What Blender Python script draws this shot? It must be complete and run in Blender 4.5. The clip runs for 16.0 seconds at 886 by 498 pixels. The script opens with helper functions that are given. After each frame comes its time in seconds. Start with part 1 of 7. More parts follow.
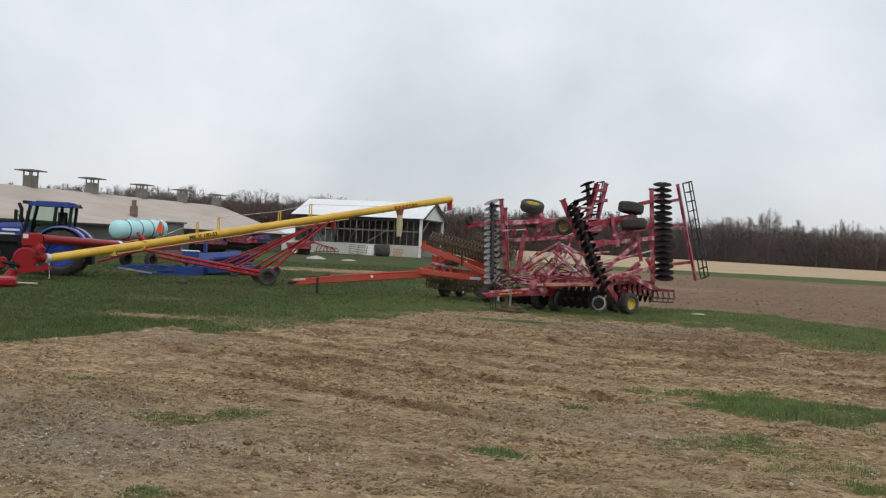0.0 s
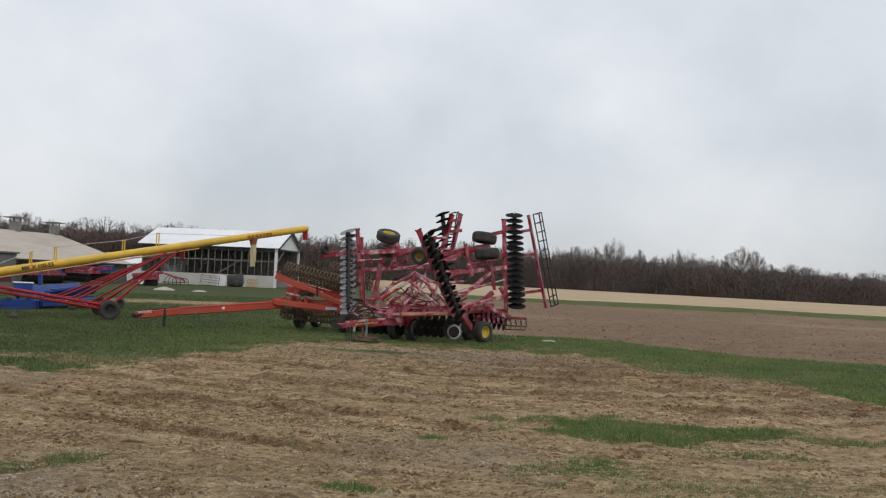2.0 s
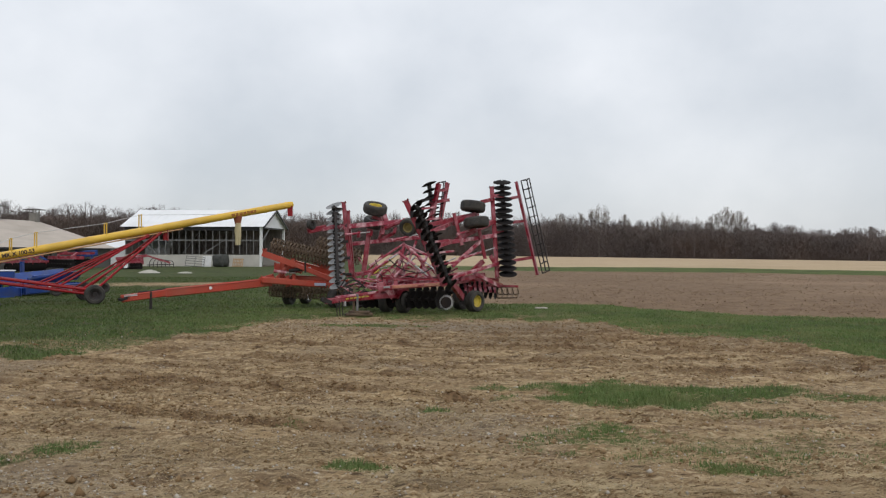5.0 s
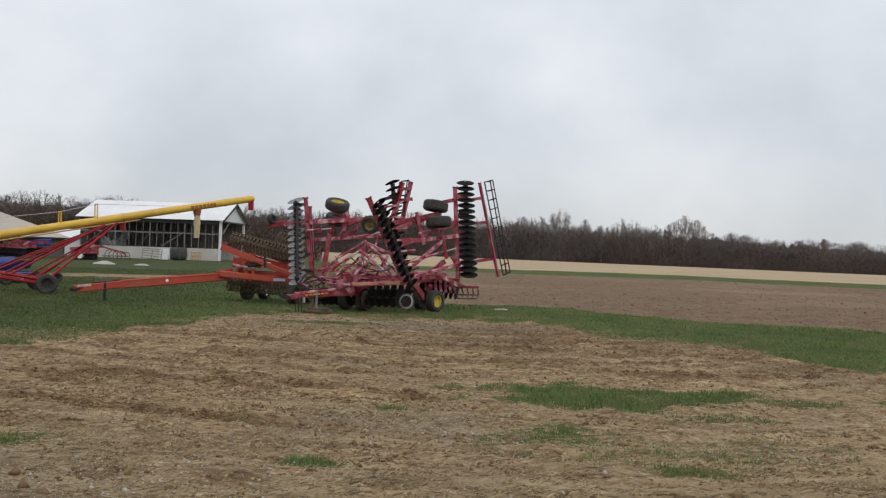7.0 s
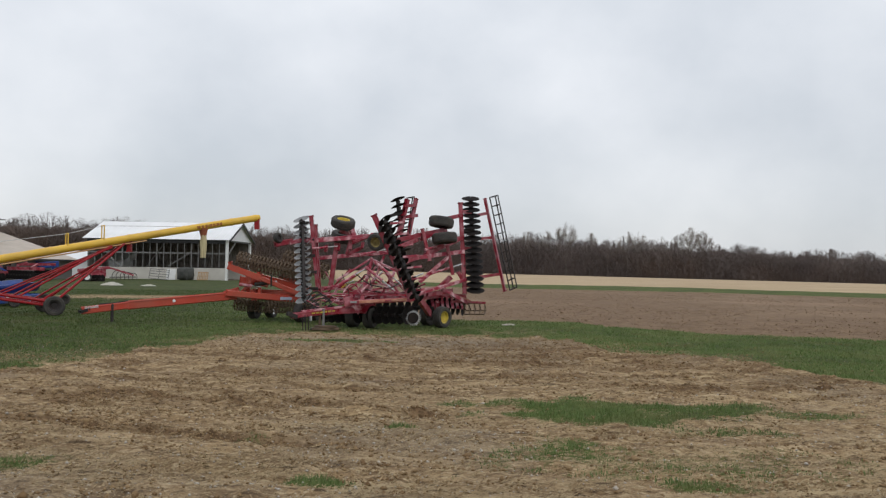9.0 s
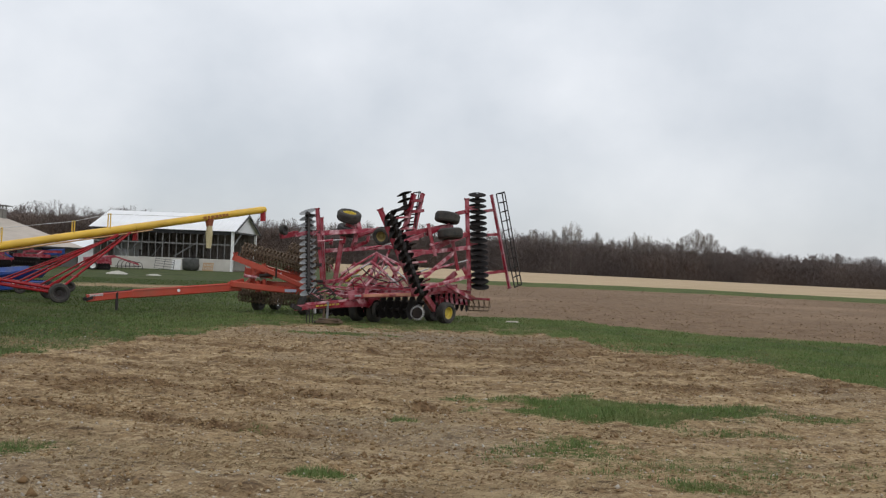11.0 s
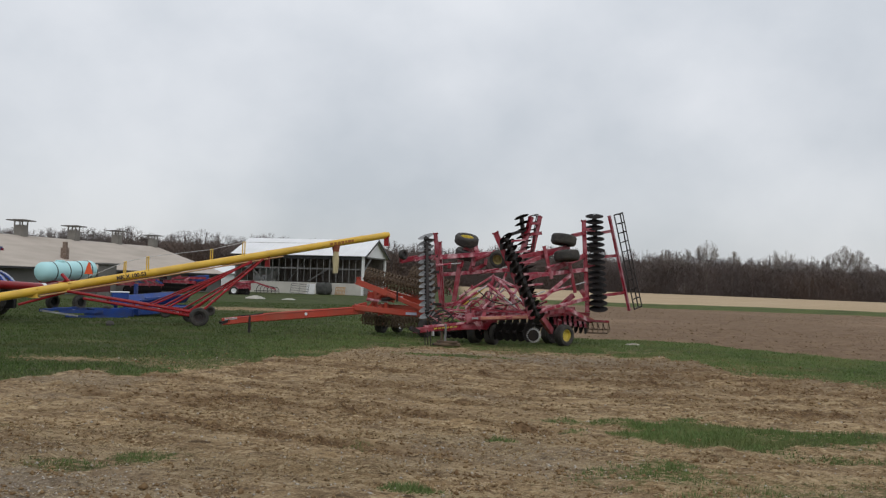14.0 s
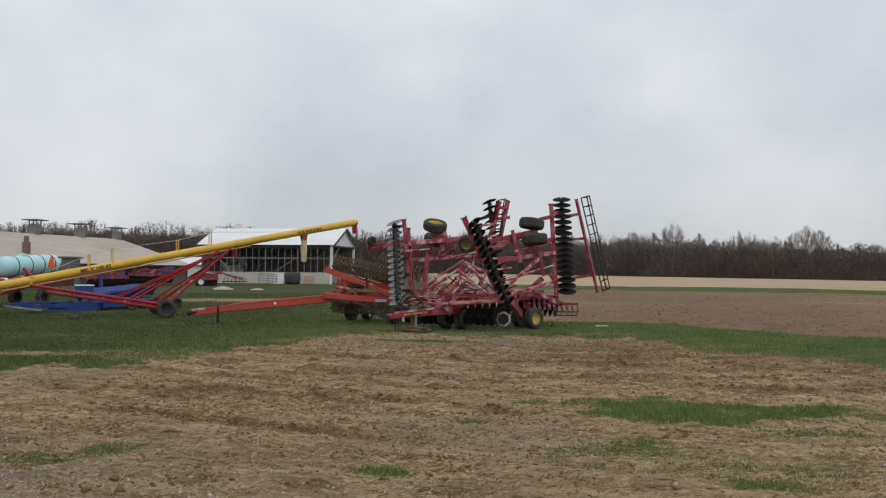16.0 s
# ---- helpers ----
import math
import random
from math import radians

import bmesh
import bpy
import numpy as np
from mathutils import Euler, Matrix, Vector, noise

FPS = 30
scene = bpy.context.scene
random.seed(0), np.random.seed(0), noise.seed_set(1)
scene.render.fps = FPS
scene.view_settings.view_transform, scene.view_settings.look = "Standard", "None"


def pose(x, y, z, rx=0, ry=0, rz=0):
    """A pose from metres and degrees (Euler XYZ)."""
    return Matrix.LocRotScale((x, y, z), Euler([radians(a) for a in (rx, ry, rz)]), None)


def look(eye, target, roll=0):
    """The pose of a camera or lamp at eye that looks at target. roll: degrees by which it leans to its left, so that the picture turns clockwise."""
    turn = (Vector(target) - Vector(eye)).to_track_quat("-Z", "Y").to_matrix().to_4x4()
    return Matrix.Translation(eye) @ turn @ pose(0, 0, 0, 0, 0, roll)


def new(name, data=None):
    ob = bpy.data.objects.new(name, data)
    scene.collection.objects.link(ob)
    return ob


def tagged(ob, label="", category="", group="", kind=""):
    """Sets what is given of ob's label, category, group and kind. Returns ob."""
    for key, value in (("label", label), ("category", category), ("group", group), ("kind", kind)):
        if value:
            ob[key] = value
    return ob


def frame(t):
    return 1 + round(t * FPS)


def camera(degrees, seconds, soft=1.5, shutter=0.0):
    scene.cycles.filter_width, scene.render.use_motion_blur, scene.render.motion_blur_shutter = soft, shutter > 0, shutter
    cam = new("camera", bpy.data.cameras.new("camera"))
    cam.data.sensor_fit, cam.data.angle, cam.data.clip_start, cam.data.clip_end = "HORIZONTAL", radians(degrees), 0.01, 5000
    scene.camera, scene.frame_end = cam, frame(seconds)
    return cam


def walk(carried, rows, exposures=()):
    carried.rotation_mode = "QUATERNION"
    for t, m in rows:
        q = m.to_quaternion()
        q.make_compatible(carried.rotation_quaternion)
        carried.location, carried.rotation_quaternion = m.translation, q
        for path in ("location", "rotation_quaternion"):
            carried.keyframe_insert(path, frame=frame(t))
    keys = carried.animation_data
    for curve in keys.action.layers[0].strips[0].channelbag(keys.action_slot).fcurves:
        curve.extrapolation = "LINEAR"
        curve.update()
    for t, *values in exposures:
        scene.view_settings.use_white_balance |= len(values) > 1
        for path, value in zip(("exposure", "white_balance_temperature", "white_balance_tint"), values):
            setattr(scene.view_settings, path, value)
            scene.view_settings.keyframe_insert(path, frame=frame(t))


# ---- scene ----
# ---------------------------------------------------------------- camera
PATH = [
    (0, (0.134, -0.331, 1.863), (-0.236, 1.634, 1.851), 2.8),
    (0.5, (0.141, -0.342, 1.882), (-0.178, 1.633, 1.882), 2.6),
    (1, (0.152, -0.341, 1.88), (-0.061, 1.648, 1.903), 3.0),
    (1.5, (0.164, -0.293, 1.867), (0.057, 1.704, 1.904), 2.8),
    (2, (0.166, -0.273, 1.871), (0.133, 1.726, 1.946), 2.5),
    (2.5, (0.138, -0.254, 1.892), (0.144, 1.743, 1.996), 2.3),
    (3, (0.122, -0.284, 1.893), (0.081, 1.714, 1.975), 2.7),
    (3.2, (0.143, -0.284, 1.902), (0.066, 1.714, 1.967), 2.9),
    (5.3, (0.038, 0.089, 1.817), (0.044, 2.089, 1.825), 0.0),
    (5.5, (0.033, 0.077, 1.821), (0.031, 2.077, 1.848), -0.1),
    (6, (0.046, 0.042, 1.817), (0.03, 2.041, 1.869), -0.2),
    (6.5, (0.047, 0.082, 1.803), (0.085, 2.082, 1.843), 0.8),
    (7, (0.047, 0.117, 1.791), (0.144, 2.114, 1.802), 1.9),
    (7.5, (0.042, 0.063, 1.802), (0.138, 2.061, 1.805), 2.2),
    (8, (0.041, 0.084, 1.799), (0.117, 2.082, 1.802), 2.2),
    (8.5, (0.043, 0.1, 1.801), (0.11, 2.098, 1.82), 2.1),
    (9, (0.052, 0.133, 1.794), (0.133, 2.131, 1.843), 1.0),
    (11.3, (0.043, 0.168, 1.773), (0.098, 2.166, 1.812), 2.7),
    (11.5, (0.042, 0.147, 1.801), (0.052, 2.146, 1.845), 2.1),
    (12, (0.061, 0.169, 1.832), (-0.003, 2.168, 1.867), 0.7),
    (12.5, (0.124, 0.131, 1.839), (0.021, 2.128, 1.864), 0.7),
    (13, (0.28, 0.056, 1.821), (0.081, 2.046, 1.865), 1.2),
    (13.5, (0.45, -0.037, 1.814), (0.192, 1.946, 1.854), 0.4),
    (14, (0.439, -0.081, 1.796), (0.196, 1.902, 1.879), 1.7),
    (14.5, (0.417, -0.124, 1.8), (0.141, 1.854, 1.898), 2.8),
    (15, (0.408, -0.138, 1.784), (0.115, 1.839, 1.871), 1.3),
    (15.5, (0.423, -0.153, 1.784), (0.192, 1.833, 1.848), -0.4),
    (16, (0.431, -0.084, 1.759), (0.264, 1.908, 1.812), 0.5),
]
cam = camera(56.2, 16.0, soft=1.25)
walk(cam, [(t, look(e, g, r)) for t, e, g, r in PATH],
     [(0, 0.08), (1.0, 0.05), (1.5, 0.0), (2.0, 0.0), (2.5, -0.15), (3.0, -0.16), (5.5, 0.12), (6.0, 0.03), (7.0, 0.03), (9.0, 0.06), (12.5, 0.03), (13.5, -0.04), (14.5, -0.15), (15.5, -0.13), (16.0, -0.1)])

# ---------------------------------------------------------------- sky and sun
SUN_ELEV, SUN_AZ = radians(48), radians(160)
world = bpy.data.worlds.new("overcast_sky")
scene.world = world
world.use_nodes = True
wn, wl = world.node_tree.nodes, world.node_tree.links
wn.clear()
w_out = wn.new("ShaderNodeOutputWorld")
w_bg = wn.new("ShaderNodeBackground")
w_bg2 = wn.new("ShaderNodeBackground")
w_add = wn.new("ShaderNodeAddShader")
sky = wn.new("ShaderNodeTexSky")
sky.sky_type = "NISHITA"
sky.sun_disc = False
sky.sun_elevation, sky.sun_rotation = SUN_ELEV, SUN_AZ
wl.new(sky.outputs[0], w_bg.inputs[0])
w_bg.inputs[1].default_value = 0.012
# the cloud layer: soft grey masses over the whole dome
w_co = wn.new("ShaderNodeTexCoord")
w_map = wn.new("ShaderNodeMapping")
w_map.inputs["Scale"].default_value = (2.0, 2.0, 2.6)
w_map.inputs["Location"].default_value = (0.35, 0.1, 0.2)
w_n = wn.new("ShaderNodeTexNoise")
w_n.inputs["Scale"].default_value = 1.3
w_n.inputs["Detail"].default_value = 6
w_n.inputs["Roughness"].default_value = 0.5
w_r = wn.new("ShaderNodeValToRGB")
w_r.color_ramp.elements[0].position, w_r.color_ramp.elements[0].color = 0.35, (0.57, 0.602, 0.645, 1)
w_r.color_ramp.elements[1].position, w_r.color_ramp.elements[1].color = 0.65, (0.80, 0.815, 0.845, 1)
wl.new(w_co.outputs["Generated"], w_map.inputs[0])
wl.new(w_map.outputs[0], w_n.inputs["Vector"])
wl.new(w_n.outputs["Fac"], w_r.inputs[0])
# an overcast dome is darker towards the horizon than overhead
w_sep = wn.new("ShaderNodeSeparateXYZ")
w_el = wn.new("ShaderNodeMapRange")
w_el.inputs[1].default_value, w_el.inputs[2].default_value, w_el.inputs[3].default_value, w_el.inputs[4].default_value = 0.0, 0.4, 0.75, 1.08
w_mul = wn.new("ShaderNodeMix")
w_mul.data_type, w_mul.blend_type = "RGBA", "MULTIPLY"
w_mul.inputs[0].default_value = 1.0
wl.new(w_co.outputs["Generated"], w_sep.inputs[0])
wl.new(w_sep.outputs[2], w_el.inputs[0])
wl.new(w_r.outputs[0], w_mul.inputs[6])
wl.new(w_el.outputs[0], w_mul.inputs[7])
wl.new(w_mul.outputs[2], w_bg2.inputs[0])
w_bg2.inputs[1].default_value = 1.08
wl.new(w_bg.outputs[0], w_add.inputs[0])
wl.new(w_bg2.outputs[0], w_add.inputs[1])
wl.new(w_add.outputs[0], w_out.inputs[0])

sun = new("sun", bpy.data.lights.new("sun", "SUN"))
sun.data.energy, sun.data.angle, sun.data.color = 0.6, radians(30), (1.0, 0.96, 0.9)
sun.matrix_world = look((30 * math.sin(SUN_AZ), 30 * math.cos(SUN_AZ), 30 * math.tan(SUN_ELEV)), (0, 0, 0))


# ---------------------------------------------------------------- materials
def mat(name, base, rough=0.6, metal=0.0, second=None, scale=3.0, amount=0.5, blotch=None, blotch_scale=0.8, blotch_amount=0.0,
        bump=0.0, bump_scale=20.0, vary=0.0, stretch=(1, 1, 1), gloss=0.5):
    """A surface with a fine mottling (second), larger blotches (stains, in some paints painted sheen and shade), relief
    and a change from piece to piece (vary).
    """
    m = bpy.data.materials.new(name)
    m.use_nodes = True
    n, l = m.node_tree.nodes, m.node_tree.links
    b = n["Principled BSDF"]
    b.inputs["Roughness"].default_value, b.inputs["Metallic"].default_value = rough, metal
    b.inputs["Specular IOR Level"].default_value = gloss
    co = n.new("ShaderNodeTexCoord")
    mp = n.new("ShaderNodeMapping")
    mp.inputs["Scale"].default_value = stretch
    l.new(co.outputs["Object"], mp.inputs[0])

    def noise_of(sc, detail=5.0):
        t = n.new("ShaderNodeTexNoise")
        t.inputs["Scale"].default_value, t.inputs["Detail"].default_value = sc, detail
        l.new(mp.outputs[0], t.inputs["Vector"])
        return t.outputs["Fac"]

    def ramp(sock, lo, hi, top):
        r = n.new("ShaderNodeMapRange")
        r.inputs[1].default_value, r.inputs[2].default_value, r.inputs[4].default_value = lo, hi, top
        l.new(sock, r.inputs[0])
        return r.outputs[0]

    def mix(a, c2, fac):
        x = n.new("ShaderNodeMix")
        x.data_type = "RGBA"
        for sock, v in ((x.inputs[6], a), (x.inputs[7], c2)):
            if isinstance(v, tuple):
                sock.default_value = (*v, 1)
            else:
                l.new(v, sock)
        l.new(fac, x.inputs[0])
        return x.outputs[2]

    c = base
    if second:
        c = mix(c, second, ramp(noise_of(scale), 0.35, 0.7, amount))
    if blotch:
        f = ramp(noise_of(blotch_scale, 7.0), 0.45, 0.68, blotch_amount)
        c = mix(c, blotch, f)
    if vary:
        oi = n.new("ShaderNodeObjectInfo")
        hv = n.new("ShaderNodeHueSaturation")
        l.new(ramp(oi.outputs["Random"], 0, 1, 1.0), hv.inputs["Fac"])
        mr = n.new("ShaderNodeMapRange")
        mr.inputs[3].default_value, mr.inputs[4].default_value = 1 - vary, 1 + vary
        l.new(oi.outputs["Random"], mr.inputs[0])
        l.new(mr.outputs[0], hv.inputs["Value"])
        hv.inputs["Fac"].default_value = 1
        if isinstance(c, tuple):
            hv.inputs["Color"].default_value = (*c, 1)
        else:
            l.new(c, hv.inputs["Color"])
        c = hv.outputs[0]
    if isinstance(c, tuple):
        b.inputs["Base Color"].default_value = (*c, 1)
    else:
        l.new(c, b.inputs["Base Color"])
    if second:
        r = n.new("ShaderNodeMapRange")
        r.inputs[3].default_value, r.inputs[4].default_value = max(rough - 0.12, 0.05), min(rough + 0.15, 1)
        l.new(noise_of(scale * 0.7), r.inputs[0])
        l.new(r.outputs[0], b.inputs["Roughness"])
    if bump:
        bp = n.new("ShaderNodeBump")
        bp.inputs["Strength"].default_value, bp.inputs["Distance"].default_value = bump, 0.02
        l.new(noise_of(bump_scale), bp.inputs["Height"])
        l.new(bp.outputs[0], b.inputs["Normal"])
    return m


# pale pink blotches are chalked paint and painted-in sheen of the sky
RED = mat("faded_sheen_red_paint", (0.235, 0.006, 0.018), 0.30, 0, (0.31, 0.03, 0.055), 3.5, 0.45, (0.6, 0.32, 0.36), 3.2, 0.4, 0.15, 30, gloss=0.5)
# paler copy of the red: chalking plus sky highlights put into the colour
PINK = mat("chalk_sheen_red_paint", (0.30, 0.016, 0.04), 0.30, 0, (0.44, 0.10, 0.14), 4.0, 0.55, (0.80, 0.58, 0.61), 5.0, 0.8, 0.15, 30, gloss=0.5)
ORANGE = mat("orange_red_paint", (0.46, 0.048, 0.024), 0.36, 0, (0.52, 0.09, 0.055), 2.0, 0.5, (0.2, 0.1, 0.06), 1.2, 0.4, 0.12, 30)
AUGER_RED = mat("auger_red_paint", (0.27, 0.006, 0.010), 0.34, 0, (0.33, 0.014, 0.02), 2.0, 0.5, (0.12, 0.03, 0.025), 1.4, 0.35, 0.1, 30, gloss=0.3)
YELLOW = mat("auger_yellow_paint", (0.70, 0.43, 0.04), 0.35, 0, (0.76, 0.50, 0.09), 1.5, 0.6, (0.36, 0.2, 0.04), 0.9, 0.45, 0.06, 20)
OLIVE_RIM = mat("dull_olive_rim", (0.24, 0.19, 0.07), 0.7, 0, (0.14, 0.11, 0.05), 6, 0.7, gloss=0.3)
YELLOW_RIM = mat("yellow_rim_paint", (0.60, 0.48, 0.07), 0.45, 0, (0.5, 0.34, 0.05), 6, 0.6, (0.2, 0.14, 0.07), 4, 0.5)
STEEL_DARK = mat("dark_disc_steel", (0.013, 0.012, 0.013), 0.75, 0.0, (0.028, 0.025, 0.023), 6, 0.6, (0.045, 0.03, 0.021), 3, 0.35, 0.2, 40, gloss=0.08)
STEEL_BRIGHT = mat("worn_bright_steel", (0.62, 0.63, 0.64), 0.4, 0.25, (0.42, 0.42, 0.42), 8, 0.6, (0.2, 0.15, 0.12), 4, 0.35, 0.1, 40)
BLACK_IRON = mat("black_iron", (0.02, 0.018, 0.018), 0.6, 0.2, (0.05, 0.035, 0.03), 8, 0.6)
RUST = mat("rusty_cast_iron", (0.135, 0.092, 0.06), 0.8, 0.1, (0.22, 0.155, 0.10), 6, 0.8, (0.045, 0.03, 0.025), 3, 0.6, 0.3, 50)
RUBBER = mat("old_rubber", (0.026, 0.025, 0.024), 0.75, 0, (0.06, 0.053, 0.044), 6, 0.7, (0.10, 0.085, 0.065), 3, 0.3, 0.15, 50)
WHITE_METAL = mat("white_sheet_metal", (0.78, 0.79, 0.80), 0.4, 0.0, (0.7, 0.71, 0.72), 0.5, 0.6, (0.55, 0.55, 0.53), 0.3, 0.35)
CONCRETE = mat("pale_concrete", (0.55, 0.53, 0.48), 0.85, 0, (0.44, 0.42, 0.38), 0.8, 0.7, (0.3, 0.28, 0.24), 0.35, 0.5, 0.2, 8)
BLUE = mat("tractor_blue_paint", (0.010, 0.042, 0.26), 0.25, 0, (0.016, 0.06, 0.32), 1.5, 0.6, (0.05, 0.055, 0.07), 1.0, 0.35)
CHASSIS = mat("tractor_black", (0.014, 0.014, 0.016), 0.6, 0, (0.03, 0.028, 0.026), 3, 0.6, gloss=0.15)
# worn blue, its base and grey blotches darkened to imitate shading
BLUE_WORN_SHADED = mat("implement_blue_paint", (0.008, 0.045, 0.23), 0.4, 0, (0.016, 0.075, 0.32), 2.2, 0.7, (0.05, 0.05, 0.06), 1.6, 0.6)


# ---------------------------------------------------------------- builders
def mesh_of(bm, name, material=None, smooth=False):
    bmesh.ops.recalc_face_normals(bm, faces=bm.faces)
    me = bpy.data.meshes.new(name)
    bm.to_mesh(me)
    bm.free()
    if smooth:
        me.polygons.foreach_set("use_smooth", [True] * len(me.polygons))
        me.set_sharp_from_angle(angle=radians(38))
    if material:
        me.materials.append(material)
    return me


def part(name, bm, material, parent=None, label="", smooth=False):
    """One mesh object out of a bmesh in world coordinates, under its thing (the parents stand unturned)."""
    ob = new(name, mesh_of(bm, name, material, smooth))
    if parent is not None:
        ob.parent = parent
        ob.matrix_parent_inverse = parent.matrix_world.inverted()
    if label:
        tagged(ob, label)
    return ob


def thing(name, at, label, category, group="", kind=""):
    """An Empty at the base of a thing."""
    ob = new(name)
    ob.matrix_world = Matrix.Translation(at)
    bpy.context.view_layer.update()
    return tagged(ob, label, category, group, kind)


def box(bm, lo, hi, m=None, bevel=0.0):
    lo, hi = Vector(lo), Vector(hi)
    r = bmesh.ops.create_cube(bm, size=1.0)
    vs = r["verts"]
    for v in vs:
        v.co = Vector(((v.co.x + 0.5) * (hi.x - lo.x) + lo.x, (v.co.y + 0.5) * (hi.y - lo.y) + lo.y, (v.co.z + 0.5) * (hi.z - lo.z) + lo.z))
        if m is not None:
            v.co = m @ v.co
    if bevel:
        es = list({e for v in vs for e in v.link_edges})
        bmesh.ops.bevel(bm, geom=es, offset=bevel, segments=1, affect="EDGES")


def along(a, b, up=(0, 0, 1)):
    """A frame at a whose z runs to b and whose x lies level."""
    a, b = Vector(a), Vector(b)
    z = (b - a).normalized()
    u = Vector(up)
    if abs(z.dot(u)) > 0.98:
        u = Vector((0, 1, 0))
    x = u.cross(z).normalized()
    y = z.cross(x)
    m = Matrix((x, y, z)).transposed().to_4x4()
    m.translation = a
    return m, (b - a).length


def beam(bm, a, b, w=0.1, h=None, bevel=0.008):
    """A box section from a to b, w wide (level) and h high."""
    m, ln = along(a, b)
    h = w if h is None else h
    box(bm, (-w / 2, -h / 2, 0), (w / 2, h / 2, ln), m, bevel)


def tube(bm, a, b, r=0.03, n=10, r2=None):
    m, ln = along(a, b)
    res = bmesh.ops.create_cone(bm, cap_ends=True, segments=n, radius1=r, radius2=r if r2 is None else r2, depth=ln)
    for v in res["verts"]:
        v.co = m @ (v.co + Vector((0, 0, ln / 2)))


def lathe(bm, profile, m, n=20, closed=False):
    """Turns a profile of (radius, height) round the z axis of m."""
    rings = []
    for r, h in profile:
        if r < 1e-6:
            rings.append([bm.verts.new(m @ Vector((0, 0, h)))])
        else:
            rings.append([bm.verts.new(m @ Vector((r * math.cos(2 * math.pi * i / n), r * math.sin(2 * math.pi * i / n), h))) for i in range(n)])
    pairs = list(zip(rings, rings[1:])) + ([(rings[-1], rings[0])] if closed else [])
    for p, q in pairs:
        for i in range(n):
            j = (i + 1) % n
            if len(p) == 1 and len(q) == 1:
                continue
            if len(p) == 1:
                bm.faces.new((p[0], q[i], q[j]))
            elif len(q) == 1:
                bm.faces.new((p[i], p[j], q[0]))
            else:
                bm.faces.new((p[i], p[j], q[j], q[i]))


def lerp(a, b, t):
    return Vector(a).lerp(Vector(b), t)


def axis_frame(at, axis):
    m, _ = along(at, Vector(at) + Vector(axis))
    return m


def wheel(at, axis, r, w, parent, rim_material, name="wheel", lugs=False, rim=0.55):
    """A wheel > tyre, rim, hub, turning about axis, its middle at at."""
    m = axis_frame(at, axis)
    hub = new(name)
    hub.matrix_world = Matrix.Translation(at)
    if parent is not None:
        bpy.context.view_layer.update()
        hub.parent = parent
        hub.matrix_parent_inverse = parent.matrix_world.inverted()
    bpy.context.view_layer.update()
    bm = bmesh.new()
    k = rim * r
    lathe(bm, [(k, -w * 0.36), (k + 0.25 * (r - k), -w * 0.5), (r * 0.9, -w * 0.48), (r * 0.975, -w * 0.36), (r, -w * 0.15), (r, w * 0.15),
               (r * 0.975, w * 0.36), (r * 0.9, w * 0.48), (k + 0.25 * (r - k), w * 0.5), (k, w * 0.36)], m, 36, True)
    if lugs:
        for i in range(22):
            for s in (-1, 1):
                a0 = 2 * math.pi * (i + (0.25 if s > 0 else -0.25)) / 22
                p = Vector((math.cos(a0) * r * 0.985, math.sin(a0) * r * 0.985, 0.02 * s))
                a1 = a0 + 0.14
                q = Vector((math.cos(a1) * r * 0.965, math.sin(a1) * r * 0.965, 0.46 * w * s))
                beam(bm, m @ p, m @ q, r * 0.05, r * 0.07, 0)
    else:
        for z in (-0.24, -0.08, 0.08, 0.24):
            lathe(bm, [(r * 0.99, (z - 0.055) * w), (r * 1.012, (z - 0.05) * w), (r * 1.012, (z + 0.05) * w), (r * 0.99, (z + 0.055) * w)], m, 36)
    part("tyre", bm, RUBBER, hub, smooth=True)
    bm = bmesh.new()
    lathe(bm, [(k * 1.02, -w * 0.37), (k * 0.93, -w * 0.36), (k * 0.86, -w * 0.1), (k * 0.5, -w * 0.02), (k * 0.42, -w * 0.12), (k * 0.0, -w * 0.12),
               (0, w * 0.12), (k * 0.42, w * 0.12), (k * 0.5, w * 0.02), (k * 0.86, w * 0.1), (k * 0.93, w * 0.36), (k * 1.02, w * 0.37)], m, 24, True)
    for i in range(6):
        a = 2 * math.pi * i / 6
        for s in (-1, 1):
            tube(bm, m @ Vector((k * 0.3 * math.cos(a), k * 0.3 * math.sin(a), 0)), m @ Vector((k * 0.3 * math.cos(a), k * 0.3 * math.sin(a), s * w * 0.17)), k * 0.05, 6)
    part("rim", bm, rim_material, hub, smooth=True)
    return hub


# smooth value noise over a plane, for the lie of the land
def vnoise(x, y, seed=0):
    xi, yi = np.floor(x).astype(np.int64), np.floor(y).astype(np.int64)
    fx, fy = x - xi, y - yi
    fx, fy = fx * fx * (3 - 2 * fx), fy * fy * (3 - 2 * fy)

    def h(a, b):
        n = (a * 374761393 + b * 668265263 + seed * 974634777) & 0x7FFFFFFF
        n = ((n ^ (n >> 13)) * 1274126177) & 0x7FFFFFFF
        return ((n ^ (n >> 16)) & 0xFFFF) / 65535.0

    return (h(xi, yi) * (1 - fx) + h(xi + 1, yi) * fx) * (1 - fy) + (h(xi, yi + 1) * (1 - fx) + h(xi + 1, yi + 1) * fx) * fy


def fbm(x, y, octaves=4, seed=0):
    s, a, tot = 0, 1.0, 0
    for o in range(octaves):
        s = s + a * vnoise(x * 2 ** o, y * 2 ** o, seed + o)
        tot += a
        a *= 0.5
    return s / tot


def sstep(a, b, x):
    t = np.clip((x - a) / (b - a), 0, 1)
    return t * t * (3 - 2 * t)


